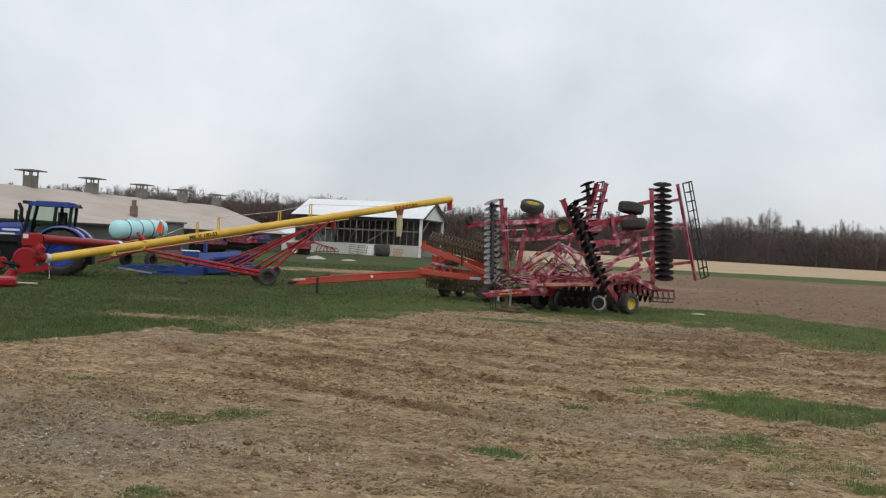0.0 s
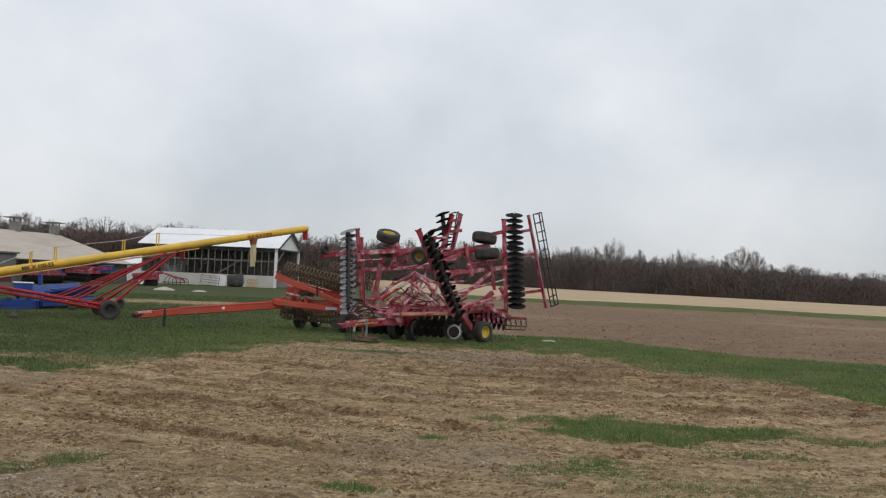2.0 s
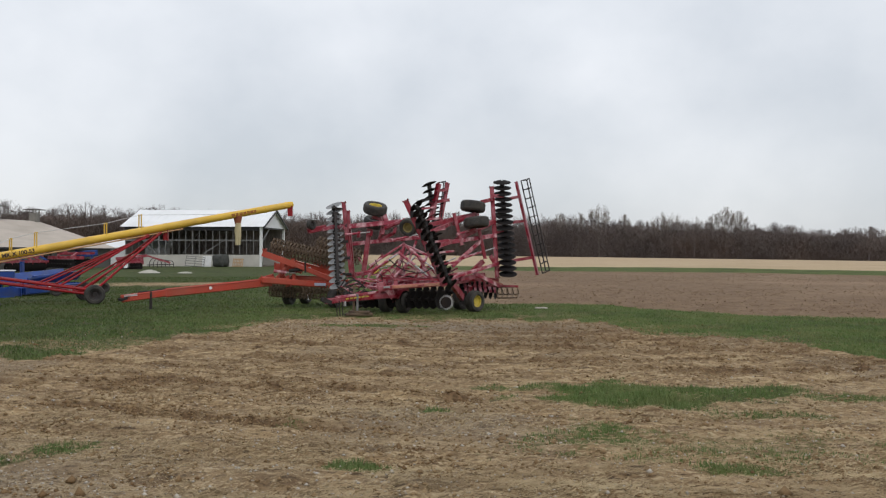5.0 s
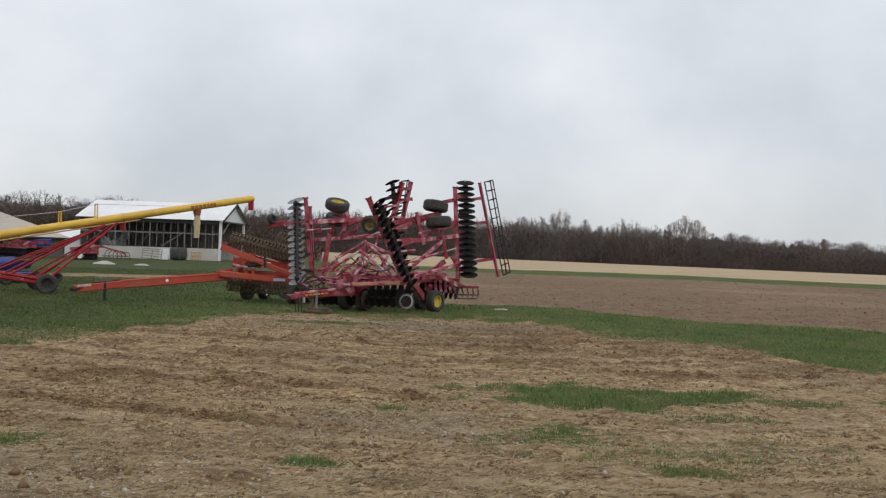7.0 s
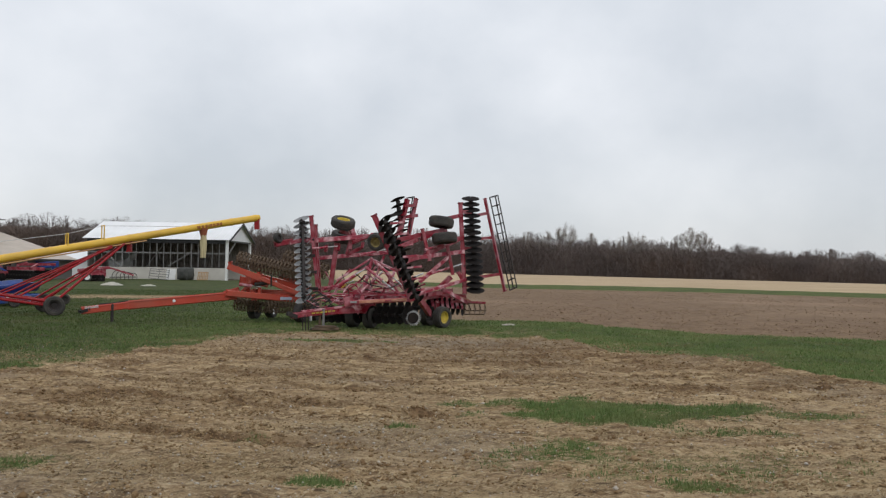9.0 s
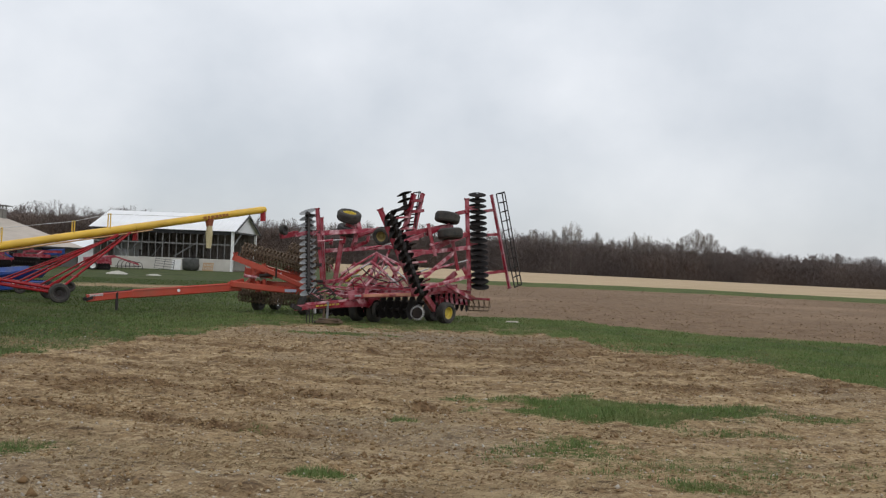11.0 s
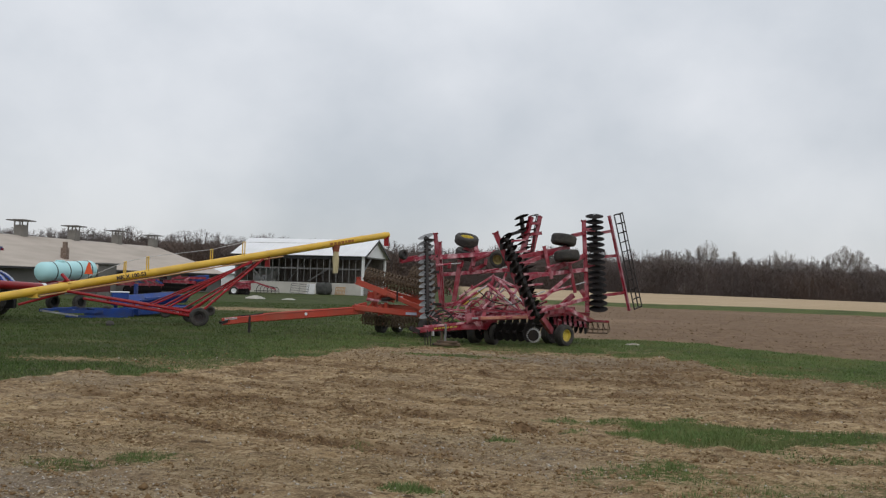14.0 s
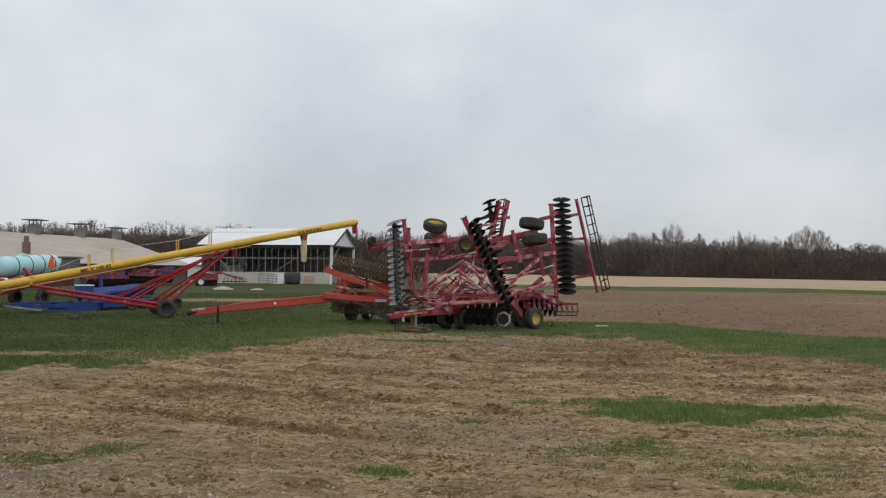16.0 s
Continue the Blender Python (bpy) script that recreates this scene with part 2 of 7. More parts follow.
# ---------------------------------------------------------------- the lie of the land
def near_edge(x):
    """Where the bare yard ends and the grass begins."""
    return np.interp(x, [-60, -25, -12, -9, -8.4, -8.1, -6.4, -5.85, -5.6, -4.9, -4.5, -4.1, -1.4, 0.1, 2.3, 4.3, 4.6, 5.6, 7.4, 7.6, 9.2, 14, 40],
                     [5, 7, 9.5, 10.8, 13, 15, 15.8, 16.6, 18.4, 19.5, 21.4, 22.8, 22.6, 22.5, 22.1, 21.7, 18.6, 17.7, 17.0, 14.4, 12, 7, -10])


def field_edge(x):
    """Where the grass ends and the tilled field begins."""
    return np.interp(x, [-12, -4, 1.5, 5.8, 7.4, 8.6, 9.9, 12.4, 20, 40], [60, 36, 29.4, 29.2, 26.8, 25.2, 24.2, 23.6, 19, 6])


def wood_front(az):
    """Distance of the wood's edge, and the height of its trees, by the bearing in degrees."""
    return np.interp(az, [-48, -32, -18, -6, 10, 25, 40], [210, 220, 250, 290, 325, 335, 340]), \
        np.interp(az, [-48, -40, -36, -32, -27, -19, -12, 0, 10, 18, 24, 30, 40], [10.2, 10.4, 11.6, 11.8, 13.2, 13.5, 14.2, 15.3, 15.7, 14.5, 13.0, 11.2, 10.7])


PATCHES = [(2.4, 10.75, 1.5, 0.95, -0.15, 1.0), (1.1, 11.2, 0.9, 0.35, 0.1, 0.6), (-0.75, 7.1, 0.45, 0.22, 0, 0.9), (3.9, 10.9, 1.2, 0.45, 0.3, 0.9), (3.8, 9.4, 0.7, 0.3, 0, 0.55),
           (1.6, 8.4, 0.7, 0.6, 0.2, 0.6), (-1.7, 20.5, 1.6, 0.45, 0, 0.85), (1.5, 7.9, 1.1, 0.9, 0, 0.42), (3.2, 7.8, 1.2, 0.7, 0, 0.4), (5.2, 10.6, 0.9, 0.35, 0, 0.6), (2.45, 7.0, 0.45, 0.24, 0, 0.75), (-3.3, 7.75, 0.55, 0.35, 0.2, 0.65), (0.0, 9.6, 0.18, 0.1, 0, 0.8), (-4.0, 7.3, 0.5, 0.3, 0, 0.55),
           (7.0, 10.6, 1.0, 0.3, -0.3, 0.7), (-2.9, 5.1, 0.35, 0.2, 0, 0.8), (-5.9, 8.7, 0.35, 0.15, 0, 0.6), (1.2, 7.6, 0.4, 0.2, 0, 0.5), (-1.6, 8.8, 0.4, 0.2, 0, 0.35)]
# ruts: middle x, y, half length, slope, half width, depth
RUTS_WEST = [(-3.1, 11.6, 1.6, -0.33, 0.28, 1.0), (-3.3, 9.5, 1.4, -0.34, 0.2, 1.0), (-1.2, 8.7, 0.9, -0.36, 0.17, 0.9), (-2.4, 12.15, 0.9, -0.48, 0.18, 0.8), (-4.3, 11.15, 0.65, -0.46, 0.09, 0.9),
             (-2.5, 10.65, 0.4, -0.46, 0.08, 0.9), (-6.0, 11.7, 0.7, -0.3, 0.1, 0.8), (-5.1, 13.8, 2.2, -0.19, 0.16, 0.6), (-4.8, 12.55, 1.5, -0.12, 0.12, 0.6), (-3.4, 15.2, 2.0, -0.2, 0.12, 0.55)]
RUTS_EAST = [(-0.5, 11.0, 1.1, -0.55, 0.18, 0.9), (-1.2, 13.75, 1.8, -0.26, 0.11, 0.8), (-1.0, 12.75, 1.8, -0.42, 0.13, 0.85), (0.8, 14.6, 2.0, -0.37, 0.13, 0.7), (4.4, 12.7, 0.5, 0.0, 0.2, 0.7),
             (6.5, 15.3, 0.7, -0.5, 0.25, 0.7), (6.2, 13.0, 0.8, 0.4, 0.2, 0.6), (1.6, 16.2, 2.6, -0.3, 0.12, 0.6), (-1.5, 16.6, 2.2, -0.22, 0.14, 0.55), (3.0, 13.3, 1.4, -0.3, 0.12, 0.5)]


def rut_s(x, y):
    return y + 0.3 * (x + 3) - 0.035 * (x + 3) ** 2


def cover(x, y):
    """Weights of grass, tilled soil, stubble, ruts, gravel at a place."""
    wob = (fbm(x * 0.5, y * 0.5, 4, 3) - 0.5)
    e = near_edge(x) - 1.1 * sstep(-3, -5, x) + wob * 1.8 + (fbm(x * 2.3, y * 2.3, 4, 5) - 0.5) * 2.2
    g = sstep(-0.5, 0.5, y - e)
    thin = sstep(0.0, 7, y - e)
    g = g * (0.55 + 0.45 * np.maximum(thin, sstep(0.38, 0.6, fbm(x * 1.1, y * 1.1, 4, 9))))
    f = sstep(-0.5, 0.5, y - field_edge(x) - wob * 1.2 - (fbm(x * 2, y * 2, 3, 8) - 0.5) * 0.8)
    far1 = np.interp(x, [-60, 10, 20, 30, 40, 60, 120, 400], [125, 82, 81, 78, 68, 52, 5, -200])
    far2 = np.interp(x, [-60, 13, 25, 35, 43, 60, 120, 400], [140, 107, 108, 105, 95, 78, 25, -190])
    strip = sstep(-1.5, 1.5, y - far1 - wob * 4)
    stub = sstep(-2, 2, y - far2 - wob * 5)
    east = sstep(-4, 4, x + 0.115 * y - 3.5)
    field = f * (1 - strip) * east
    grass = np.clip(g * (1 - f * east) + strip * f * east, 0, 1) * (1 - stub * east)
    stubble = stub * east * f
    # the worn track across the grass
    tr = np.exp(-((y - 46 - 0.25 * (x + 15) + wob * 5) / 3.2) ** 2) * sstep(-26, -17, x) * (1 - sstep(-9, -4, x)) * 0.8
    grass = grass * (1 - tr)
    # bare spots in the lawn by the yard
    bare = np.exp(-(((x + 11.5) / 2.0) ** 2 + ((y - 20.5) / 0.6) ** 2)) * 0.3 + np.exp(-(((x + 9.2) / 1.6) ** 2 + ((y - 16.3) / 0.6) ** 2)) * 0.7
    grass = grass * (1 - np.clip(bare, 0, 1))
    for cx, cy, ax, ay, turn, k in PATCHES:
        dx, dy = x - cx, y - cy
        u, v = dx * math.cos(turn) + dy * math.sin(turn), -dx * math.sin(turn) + dy * math.cos(turn)
        d = np.sqrt((u / ax) ** 2 + (v / ay) ** 2) + (fbm(x * 2.6, y * 2.6, 4, 21) - 0.5) * 1.5
        grass = np.maximum(grass, k * (1 - sstep(0.35, 1.3, d)) * (1 - field))
    s = rut_s(x, y)
    rut = 0
    wave = (fbm(x * 0.8, y * 0.8, 3, 33) - 0.5) * 0.7 + (fbm(x * 3, y * 3, 3, 34) - 0.5) * 0.25
    for cx, cy, half, slope, w, k in RUTS_WEST + RUTS_EAST:
        u = x - cx
        off = (y - cy - slope * u + wave * 0.35) / w
        broken = sstep(0.34, 0.6, fbm(x * 1.6 + cx * 3, y * 1.6, 3, 40))
        rut = rut + k * np.exp(-off ** 2) * (1 - sstep(0.75, 1.2, np.abs(u) / half)) * (0.55 + 0.45 * broken)
    lines = sstep(0.54, 0.66, fbm(x * 0.22, s * 2.6, 3, 90)) * sstep(9.5, 12, y) * (1 - sstep(17, 20, y))
    rut = 1.25 * rut + 0.6 * lines * sstep(0.3, 0.55, fbm(x * 1.2, y * 2, 3, 91))
    rut = rut + 0.55 * np.exp(-((x - 1.8) / 4.5) ** 2 - ((y - 18.6) / 1.6) ** 2) * sstep(0.35, 0.55, fbm(x * 2.2, s * 5, 3, 44))
    rut = rut + 0.5 * sstep(-1, 3, x) * sstep(11.8, 13.5, y) * sstep(0.42, 0.6, fbm(x * 0.45, s * 4.0, 4, 92))
    rut = np.clip(rut, 0, 1) * (1 - np.clip(grass, 0, 1)) * (1 - field) * sstep(5, 8, y) * (1 - sstep(20, 24, y))
    # leaf litter under the wood
    wood = sstep(-2, 3, np.hypot(x, y) - wood_front(np.degrees(np.arctan2(x, np.maximum(y, 1e-3))))[0]) * (y > 0)
    field, grass, stubble = np.maximum(field, wood), grass * (1 - wood), stubble * (1 - wood)
    grav = sstep(0.56, 0.72, fbm(x * 0.45, y * 0.45, 4, 50)) * 0.4
    grav = np.maximum(grav, np.exp(-(((x + 5.2) / 2.6) ** 2 + ((y - 6.4) / 1.3) ** 2)))
    grav = np.maximum(grav, 0.9 * np.exp(-(((x - 0.4) / 4.5) ** 2 + ((y - 20.4) / 1.5) ** 2)))
    grav = np.maximum(grav, np.exp(-(((x - 2.6) / 1.0) ** 2 + ((y - 21.7) / 0.35) ** 2)))
    grav = grav * (1 - field) * (1 - np.clip(grass, 0, 1)) * (1 - stubble)
    return grass, field, stubble, rut, grav


def height(x, y):
    """The ground's height: level by the yard, falling gently to the east far off."""
    ramp = sstep(110, 330, y)
    return ramp * np.clip(0.78 - 0.0092 * x, -3, 3)


def full_height(x, y, grass, field, stubble, rut, grav):
    near = 1 - sstep(24, 60, np.abs(y))
    z = height(x, y) + (fbm(x * 0.25, y * 0.25, 3, 60) - 0.5) * 0.08 * near
    fine = fbm(x * 6, y * 6, 4, 61) - 0.5
    s = rut_s(x, y)
    bare = (1 - np.clip(grass, 0, 1)) * near
    z = z + bare * (0.08 * fine + 0.14 * (fbm(x * 0.8, s * 3.2, 4, 62) - 0.5))
    z = z + rut * (-0.05 + 0.30 * (fbm(x * 4, y * 4, 4, 63) - 0.42))
    z = z + field * 0.16 * (fbm(x * 1.5, y * 1.5, 4, 64) - 0.5)
    return z


def spread(fine_lo, fine_hi, step, reach, growth, growth_back=None):
    """Grid lines: even over the fine stretch, then ever wider out to the horizon."""
    mid = list(np.arange(fine_lo, fine_hi, step))
    out, d, v = [], step, fine_hi
    while v < reach:
        out.append(v)
        d *= growth
        v += d
    lo, d, v = [], step, fine_lo
    while v > -reach:
        d *= growth_back or growth
        v -= d
        lo.append(v)
    return np.array(lo[::-1] + mid + out)


gx = spread(-9.5, 9.5, 0.055, 3200, 1.05)
gy = spread(5.6, 18.0, 0.055, 3200, 1.035, 1.3)
GX, GY = np.meshgrid(gx, gy)
FX, FY = GX.ravel(), GY.ravel()
grass_w, field_w, stub_w, rut_w, grav_w = cover(FX, FY)
FZ = full_height(FX, FY, grass_w, field_w, stub_w, rut_w, grav_w)
nx, ny = len(gx), len(gy)
idx = np.arange(nx * ny).reshape(ny, nx)
quads = np.stack([idx[:-1, :-1], idx[:-1, 1:], idx[1:, 1:], idx[1:, :-1]], -1).reshape(-1, 4)
g_me = bpy.data.meshes.new("ground")
g_me.vertices.add(nx * ny)
g_me.vertices.foreach_set("co", np.stack([FX, FY, FZ], 1).astype(np.float32).ravel())
g_me.loops.add(quads.size)
g_me.loops.foreach_set("vertex_index", quads.ravel().astype(np.int32))
g_me.polygons.add(len(quads))
g_me.polygons.foreach_set("loop_start", np.arange(0, quads.size, 4, dtype=np.int32))
g_me.polygons.foreach_set("use_smooth", np.ones(len(quads), dtype=bool))
g_me.update(calc_edges=True)
for nm, wgt in (("grass", grass_w), ("field", field_w), ("stubble", stub_w), ("rut", rut_w), ("gravel", grav_w), ("lawn", 1 - sstep(-10, -4, FX))):
    at = g_me.attributes.new(nm, "FLOAT", "POINT")
    at.data.foreach_set("value", np.clip(wgt, 0, 1).astype(np.float32))


def ground_material():
    m = bpy.data.materials.new("yard_soil_grass_and_field")
    m.use_nodes = True
    n, l = m.node_tree.nodes, m.node_tree.links
    b = n["Principled BSDF"]
    b.inputs["Roughness"].default_value = 0.95
    b.inputs["Specular IOR Level"].default_value = 0.15
    co = n.new("ShaderNodeTexCoord")

    def noise_of(sc, detail=6.0, rough=0.6, stretch=None):
        t = n.new("ShaderNodeTexNoise")
        t.inputs["Scale"].default_value, t.inputs["Detail"].default_value, t.inputs["Roughness"].default_value = sc, detail, rough
        if stretch:
            mp = n.new("ShaderNodeMapping")
            mp.inputs["Scale"].default_value = stretch
            mp.inputs["Rotation"].default_value = (0, 0, 0.22)
            l.new(co.outputs["Object"], mp.inputs[0])
            l.new(mp.outputs[0], t.inputs["Vector"])
        else:
            l.new(co.outputs["Object"], t.inputs["Vector"])
        return t.outputs["Fac"]

    def ramp(sock, lo, hi, bottom=0.0, top=1.0):
        r = n.new("ShaderNodeMapRange")
        r.inputs[1].default_value, r.inputs[2].default_value, r.inputs[3].default_value, r.inputs[4].default_value = lo, hi, bottom, top
        l.new(sock, r.inputs[0])
        return r.outputs[0]

    def mix(a, c2, fac):
        x = n.new("ShaderNodeMix")
        x.data_type = "RGBA"
        for sock, v in ((x.inputs[6], a), (x.inputs[7], c2)):
            if isinstance(v, tuple):
                sock.default_value = (*v, 1)
            else:
                l.new(v, sock)
        if isinstance(fac, float):
            x.inputs[0].default_value = fac
        else:
            l.new(fac, x.inputs[0])
        return x.outputs[2]

    def op(kind, a, c2):
        x = n.new("ShaderNodeMath")
        x.operation = kind
        for sock, v in ((x.inputs[0], a), (x.inputs[1], c2)):
            if isinstance(v, float):
                sock.default_value = v
            else:
                l.new(v, sock)
        return x.outputs[0]

    def attr(name):
        a = n.new("ShaderNodeAttribute")
        a.attribute_name = name
        return a.outputs["Fac"]

    fine, mid, big = noise_of(38, 5), noise_of(6, 7, 0.65), noise_of(0.8)
    streak = noise_of(1.7, 9, 0.68, (0.55, 1.7, 1))
    clump = noise_of(13, 6, 0.75, (0.65, 1.4, 1))
    # dry trodden soil with straw
    soil = mix((0.218, 0.141, 0.073), (0.339, 0.237, 0.127), ramp(mid, 0.4, 0.6))
    soil = mix(soil, (0.420, 0.312, 0.178), ramp(streak, 0.5, 0.6, 0, 0.8))
    soil = mix(soil, (0.137, 0.087, 0.048), ramp(streak, 0.46, 0.36, 0, 0.8))
    soil = mix(soil, (0.081, 0.052, 0.029), ramp(clump, 0.45, 0.38, 0, 0.85))
    soil = mix(soil, (0.545, 0.435, 0.275), ramp(clump, 0.55, 0.62, 0, 0.9))
    soil = mix(soil, (0.073, 0.045, 0.027), ramp(fine, 0.44, 0.37, 0, 0.7))
    soil = mix(soil, (0.201, 0.141, 0.087), ramp(big, 0.45, 0.65, 0, 0.4))
    # stretched streaks; the dark ones paint the shaded lines along rows of clods
    furrow = noise_of(4.6, 7, 0.74, (0.6, 1.7, 1))
    soil = mix(soil, (0.061, 0.038, 0.023), ramp(furrow, 0.43, 0.37, 0, 0.85))
    soil = mix(soil, (0.469, 0.362, 0.220), ramp(furrow, 0.56, 0.62, 0, 0.75))
    # gravel spots
    grit = mix((0.105, 0.087, 0.068), (0.285, 0.243, 0.190), ramp(noise_of(32, 5, 0.7), 0.38, 0.62))
    soil = mix(soil, grit, op("MULTIPLY", attr("gravel"), ramp(mid, 0.3, 0.5, 0.4, 0.9)))
    # dark clods in the ruts, with the shade down in them put into the colour
    clod = mix((0.076, 0.045, 0.023), (0.20, 0.126, 0.068), ramp(noise_of(13, 6, 0.7), 0.4, 0.62))
    soil = mix(soil, clod, op("MULTIPLY", attr("rut"), ramp(mid, 0.28, 0.5, 0.7, 1.0)))
    # tilled field
    till = mix((0.125, 0.080, 0.051), (0.245, 0.168, 0.105), ramp(noise_of(1.8, 9, 0.8, (0.6, 1.3, 1)), 0.36, 0.66))
    till = mix(till, (0.085, 0.054, 0.036), ramp(noise_of(0.5, 8, 0.7, (0.25, 1.6, 1)), 0.60, 0.70, 0, 0.8))
    till = mix(till, (0.07, 0.045, 0.03), ramp(noise_of(4.5, 6, 0.75, (0.6, 1.2, 1)), 0.42, 0.34, 0, 0.2))
    till = mix(till, (0.42, 0.31, 0.2), ramp(noise_of(5.5, 6, 0.75, (0.6, 1.2, 1)), 0.6, 0.68, 0, 0.6))
    till = mix(till, (0.30, 0.21, 0.14), ramp(noise_of(0.06, 3), 0.5, 0.7, 0, 0.6))
    c = mix(soil, till, attr("field"))
    # stubble
    stub = mix((0.37, 0.275, 0.17), (0.48, 0.37, 0.24), ramp(noise_of(0.25, 6, 0.6, (0.2, 1.5, 1)), 0.4, 0.62))
    stub = mix(stub, (0.27, 0.19, 0.115), ramp(noise_of(0.9, 8, 0.75, (0.12, 1.2, 1)), 0.54, 0.66, 0, 0.6))
    c = mix(c, stub, attr("stubble"))
    # turf
    turf = mix((0.050, 0.068, 0.016), (0.108, 0.134, 0.034), ramp(noise_of(7, 7, 0.7), 0.36, 0.64))
    turf = mix(turf, (0.030, 0.046, 0.014), ramp(noise_of(0.35, 6, 0.6), 0.47, 0.62, 0, 0.75))
    turf = mix(turf, (0.20, 0.165, 0.08), ramp(noise_of(1.6, 8, 0.7), 0.55, 0.72, 0, 0.7))
    turf = mix(turf, (0.030, 0.044, 0.014), op("MULTIPLY", attr("lawn"), ramp(noise_of(0.9, 6, 0.7), 0.3, 0.6, 0.25, 0.75)))
    turf = mix(turf, (0.10, 0.082, 0.04), op("MULTIPLY", attr("lawn"), ramp(noise_of(0.55, 7, 0.7), 0.5, 0.66, 0.0, 0.7)))
    frayed = op("ADD", attr("grass"), ramp(noise_of(11, 7, 0.7), 0.3, 0.7, -0.42, 0.42))
    c = mix(c, turf, ramp(frayed, 0.3, 0.75))
    l.new(c, b.inputs["Base Color"])
    bp = n.new("ShaderNodeBump")
    bp.inputs["Strength"].default_value, bp.inputs["Distance"].default_value = 0.7, 0.03
    l.new(op("ADD", noise_of(30, 8, 0.7), mid), bp.inputs["Height"])
    l.new(bp.outputs[0], b.inputs["Normal"])
    return m


g_me.materials.append(ground_material())
ground = tagged(new("ground", g_me), "dry rutted farmyard soil with turf, tilled field and stubble beyond", "ground", kind="structure")


# ---------------------------------------------------------------- litter and grass on the near ground
def ground_z(x, y):
    return full_height(x, y, *cover(x, y))


def scatter(n, seed, far=26.0, near=5.8):
    """Places on the ground seen from the yard, thicker where they are near."""
    r = np.random.RandomState(seed)
    d = near * (far / near) ** r.uniform(0, 1, n)
    az = r.uniform(-0.72, 0.62, n)
    return d * np.sin(az), d * np.cos(az), r


STRAW = mat("dry_straw", (0.43, 0.335, 0.195), 0.8, 0, (0.28, 0.195, 0.11), 1.2, 0.8, gloss=0.1)
CLOD = mat("brown_clod", (0.16, 0.098, 0.050), 0.95, 0, (0.34, 0.238, 0.130), 2.5, 0.8, bump=0.4, bump_scale=60, gloss=0.1)
PEBBLE = mat("pale_pebble", (0.48, 0.44, 0.38), 0.85, 0, (0.3, 0.27, 0.23), 3.0, 0.8, gloss=0.1)
BLADE = mat("grass_blade_green", (0.100, 0.155, 0.046), 0.7, 0, (0.155, 0.21, 0.08), 1.6, 0.8, (0.22, 0.185, 0.09), 0.9, 0.55, gloss=0.2)

LAWN_BLADE = mat("lawn_blade_green", (0.055, 0.090, 0.023), 0.7, 0, (0.088, 0.127, 0.039), 1.2, 0.8, (0.115, 0.10, 0.048), 0.5, 0.5, gloss=0.2)
FIELD_CLOD = mat("field_clod", (0.18, 0.122, 0.078), 0.95, 0, (0.33, 0.238, 0.15), 0.9, 0.8, gloss=0.1)


def slivers(name, x, y, z, yaw, ln, wd, rise, material, label, category):
    n = len(x)
    p = np.zeros((n, 4, 3))
    cx_, sx_ = np.cos(yaw), np.sin(yaw)
    for i, (u, v) in enumerate(((-0.5, -0.5), (0.5, -0.5), (0.5, 0.5), (-0.5, 0.5))):
        p[:, i, 0] = x + u * ln * cx_ - v * wd * sx_
        p[:, i, 1] = y + u * ln * sx_ + v * wd * cx_
        p[:, i, 2] = z + (u + 0.5) * rise
    return tagged(new(name, add_mesh(name, p.reshape(-1, 3), np.arange(4 * n).reshape(-1, 4), material)), label, category, kind="stuff")


def lumps(name, x, y, z, r, rs, material, label, category):
    """Eight-sided uneven lumps half sunk in the soil."""
    n = len(x)
    base = np.array([(1, 0, 0), (0, 1, 0), (-1, 0, 0), (0, -1, 0), (0, 0, 0.75), (0, 0, -0.6)], float)
    p = base[None] * (r[:, None, None] * rs.uniform(0.6, 1.4, (n, 6, 1)))
    a = rs.uniform(0, 6.28, n)
    q = p.copy()
    q[:, :, 0] = p[:, :, 0] * np.cos(a)[:, None] - p[:, :, 1] * np.sin(a)[:, None] + x[:, None]
    q[:, :, 1] = p[:, :, 0] * np.sin(a)[:, None] + p[:, :, 1] * np.cos(a)[:, None] + y[:, None]
    q[:, :, 2] = p[:, :, 2] + z[:, None]
    f = np.array([(0, 1, 4), (1, 2, 4), (2, 3, 4), (3, 0, 4), (1, 0, 5), (2, 1, 5), (3, 2, 5), (0, 3, 5)])
    return tagged(new(name, add_mesh(name, q.reshape(-1, 3), (f[None] + 6 * np.arange(n)[:, None, None]).reshape(-1, 3), material)), label, category, kind="stuff")


def add_mesh(name, p, f, material):
    me = bpy.data.meshes.new(name)
    me.vertices.add(len(p))
    me.vertices.foreach_set("co", p.astype(np.float32).ravel())
    f = np.asarray(f, dtype=np.int32)
    me.loops.add(f.size)
    me.loops.foreach_set("vertex_index", f.ravel())
    me.polygons.add(len(f))
    me.polygons.foreach_set("loop_start", np.arange(0, f.size, f.shape[1], dtype=np.int32))
    me.update(calc_edges=True)
    me.materials.append(material)
    return me


x, y, rs = scatter(210000, 11, 21)
gr, fi, st, ru, gv = cover(x, y)
keep = rs.uniform(0, 1, len(x)) < (1 - np.clip(gr, 0, 1)) * (1 - fi) * (0.25 + 0.75 * sstep(0.42, 0.6, fbm(x * 0.8, y * 1.6, 4, 70))) * (1 - 0.7 * ru)
x, y = x[keep], y[keep]
n = len(x)
slivers("straw", x, y, ground_z(x, y) + 0.006, rs.normal(-0.25, 0.7, n), rs.uniform(0.02, 0.075, n), rs.uniform(0.003, 0.008, n), rs.uniform(-0.01, 0.025, n), STRAW,
        "bits of dry straw strewn over the bare yard", "straw")
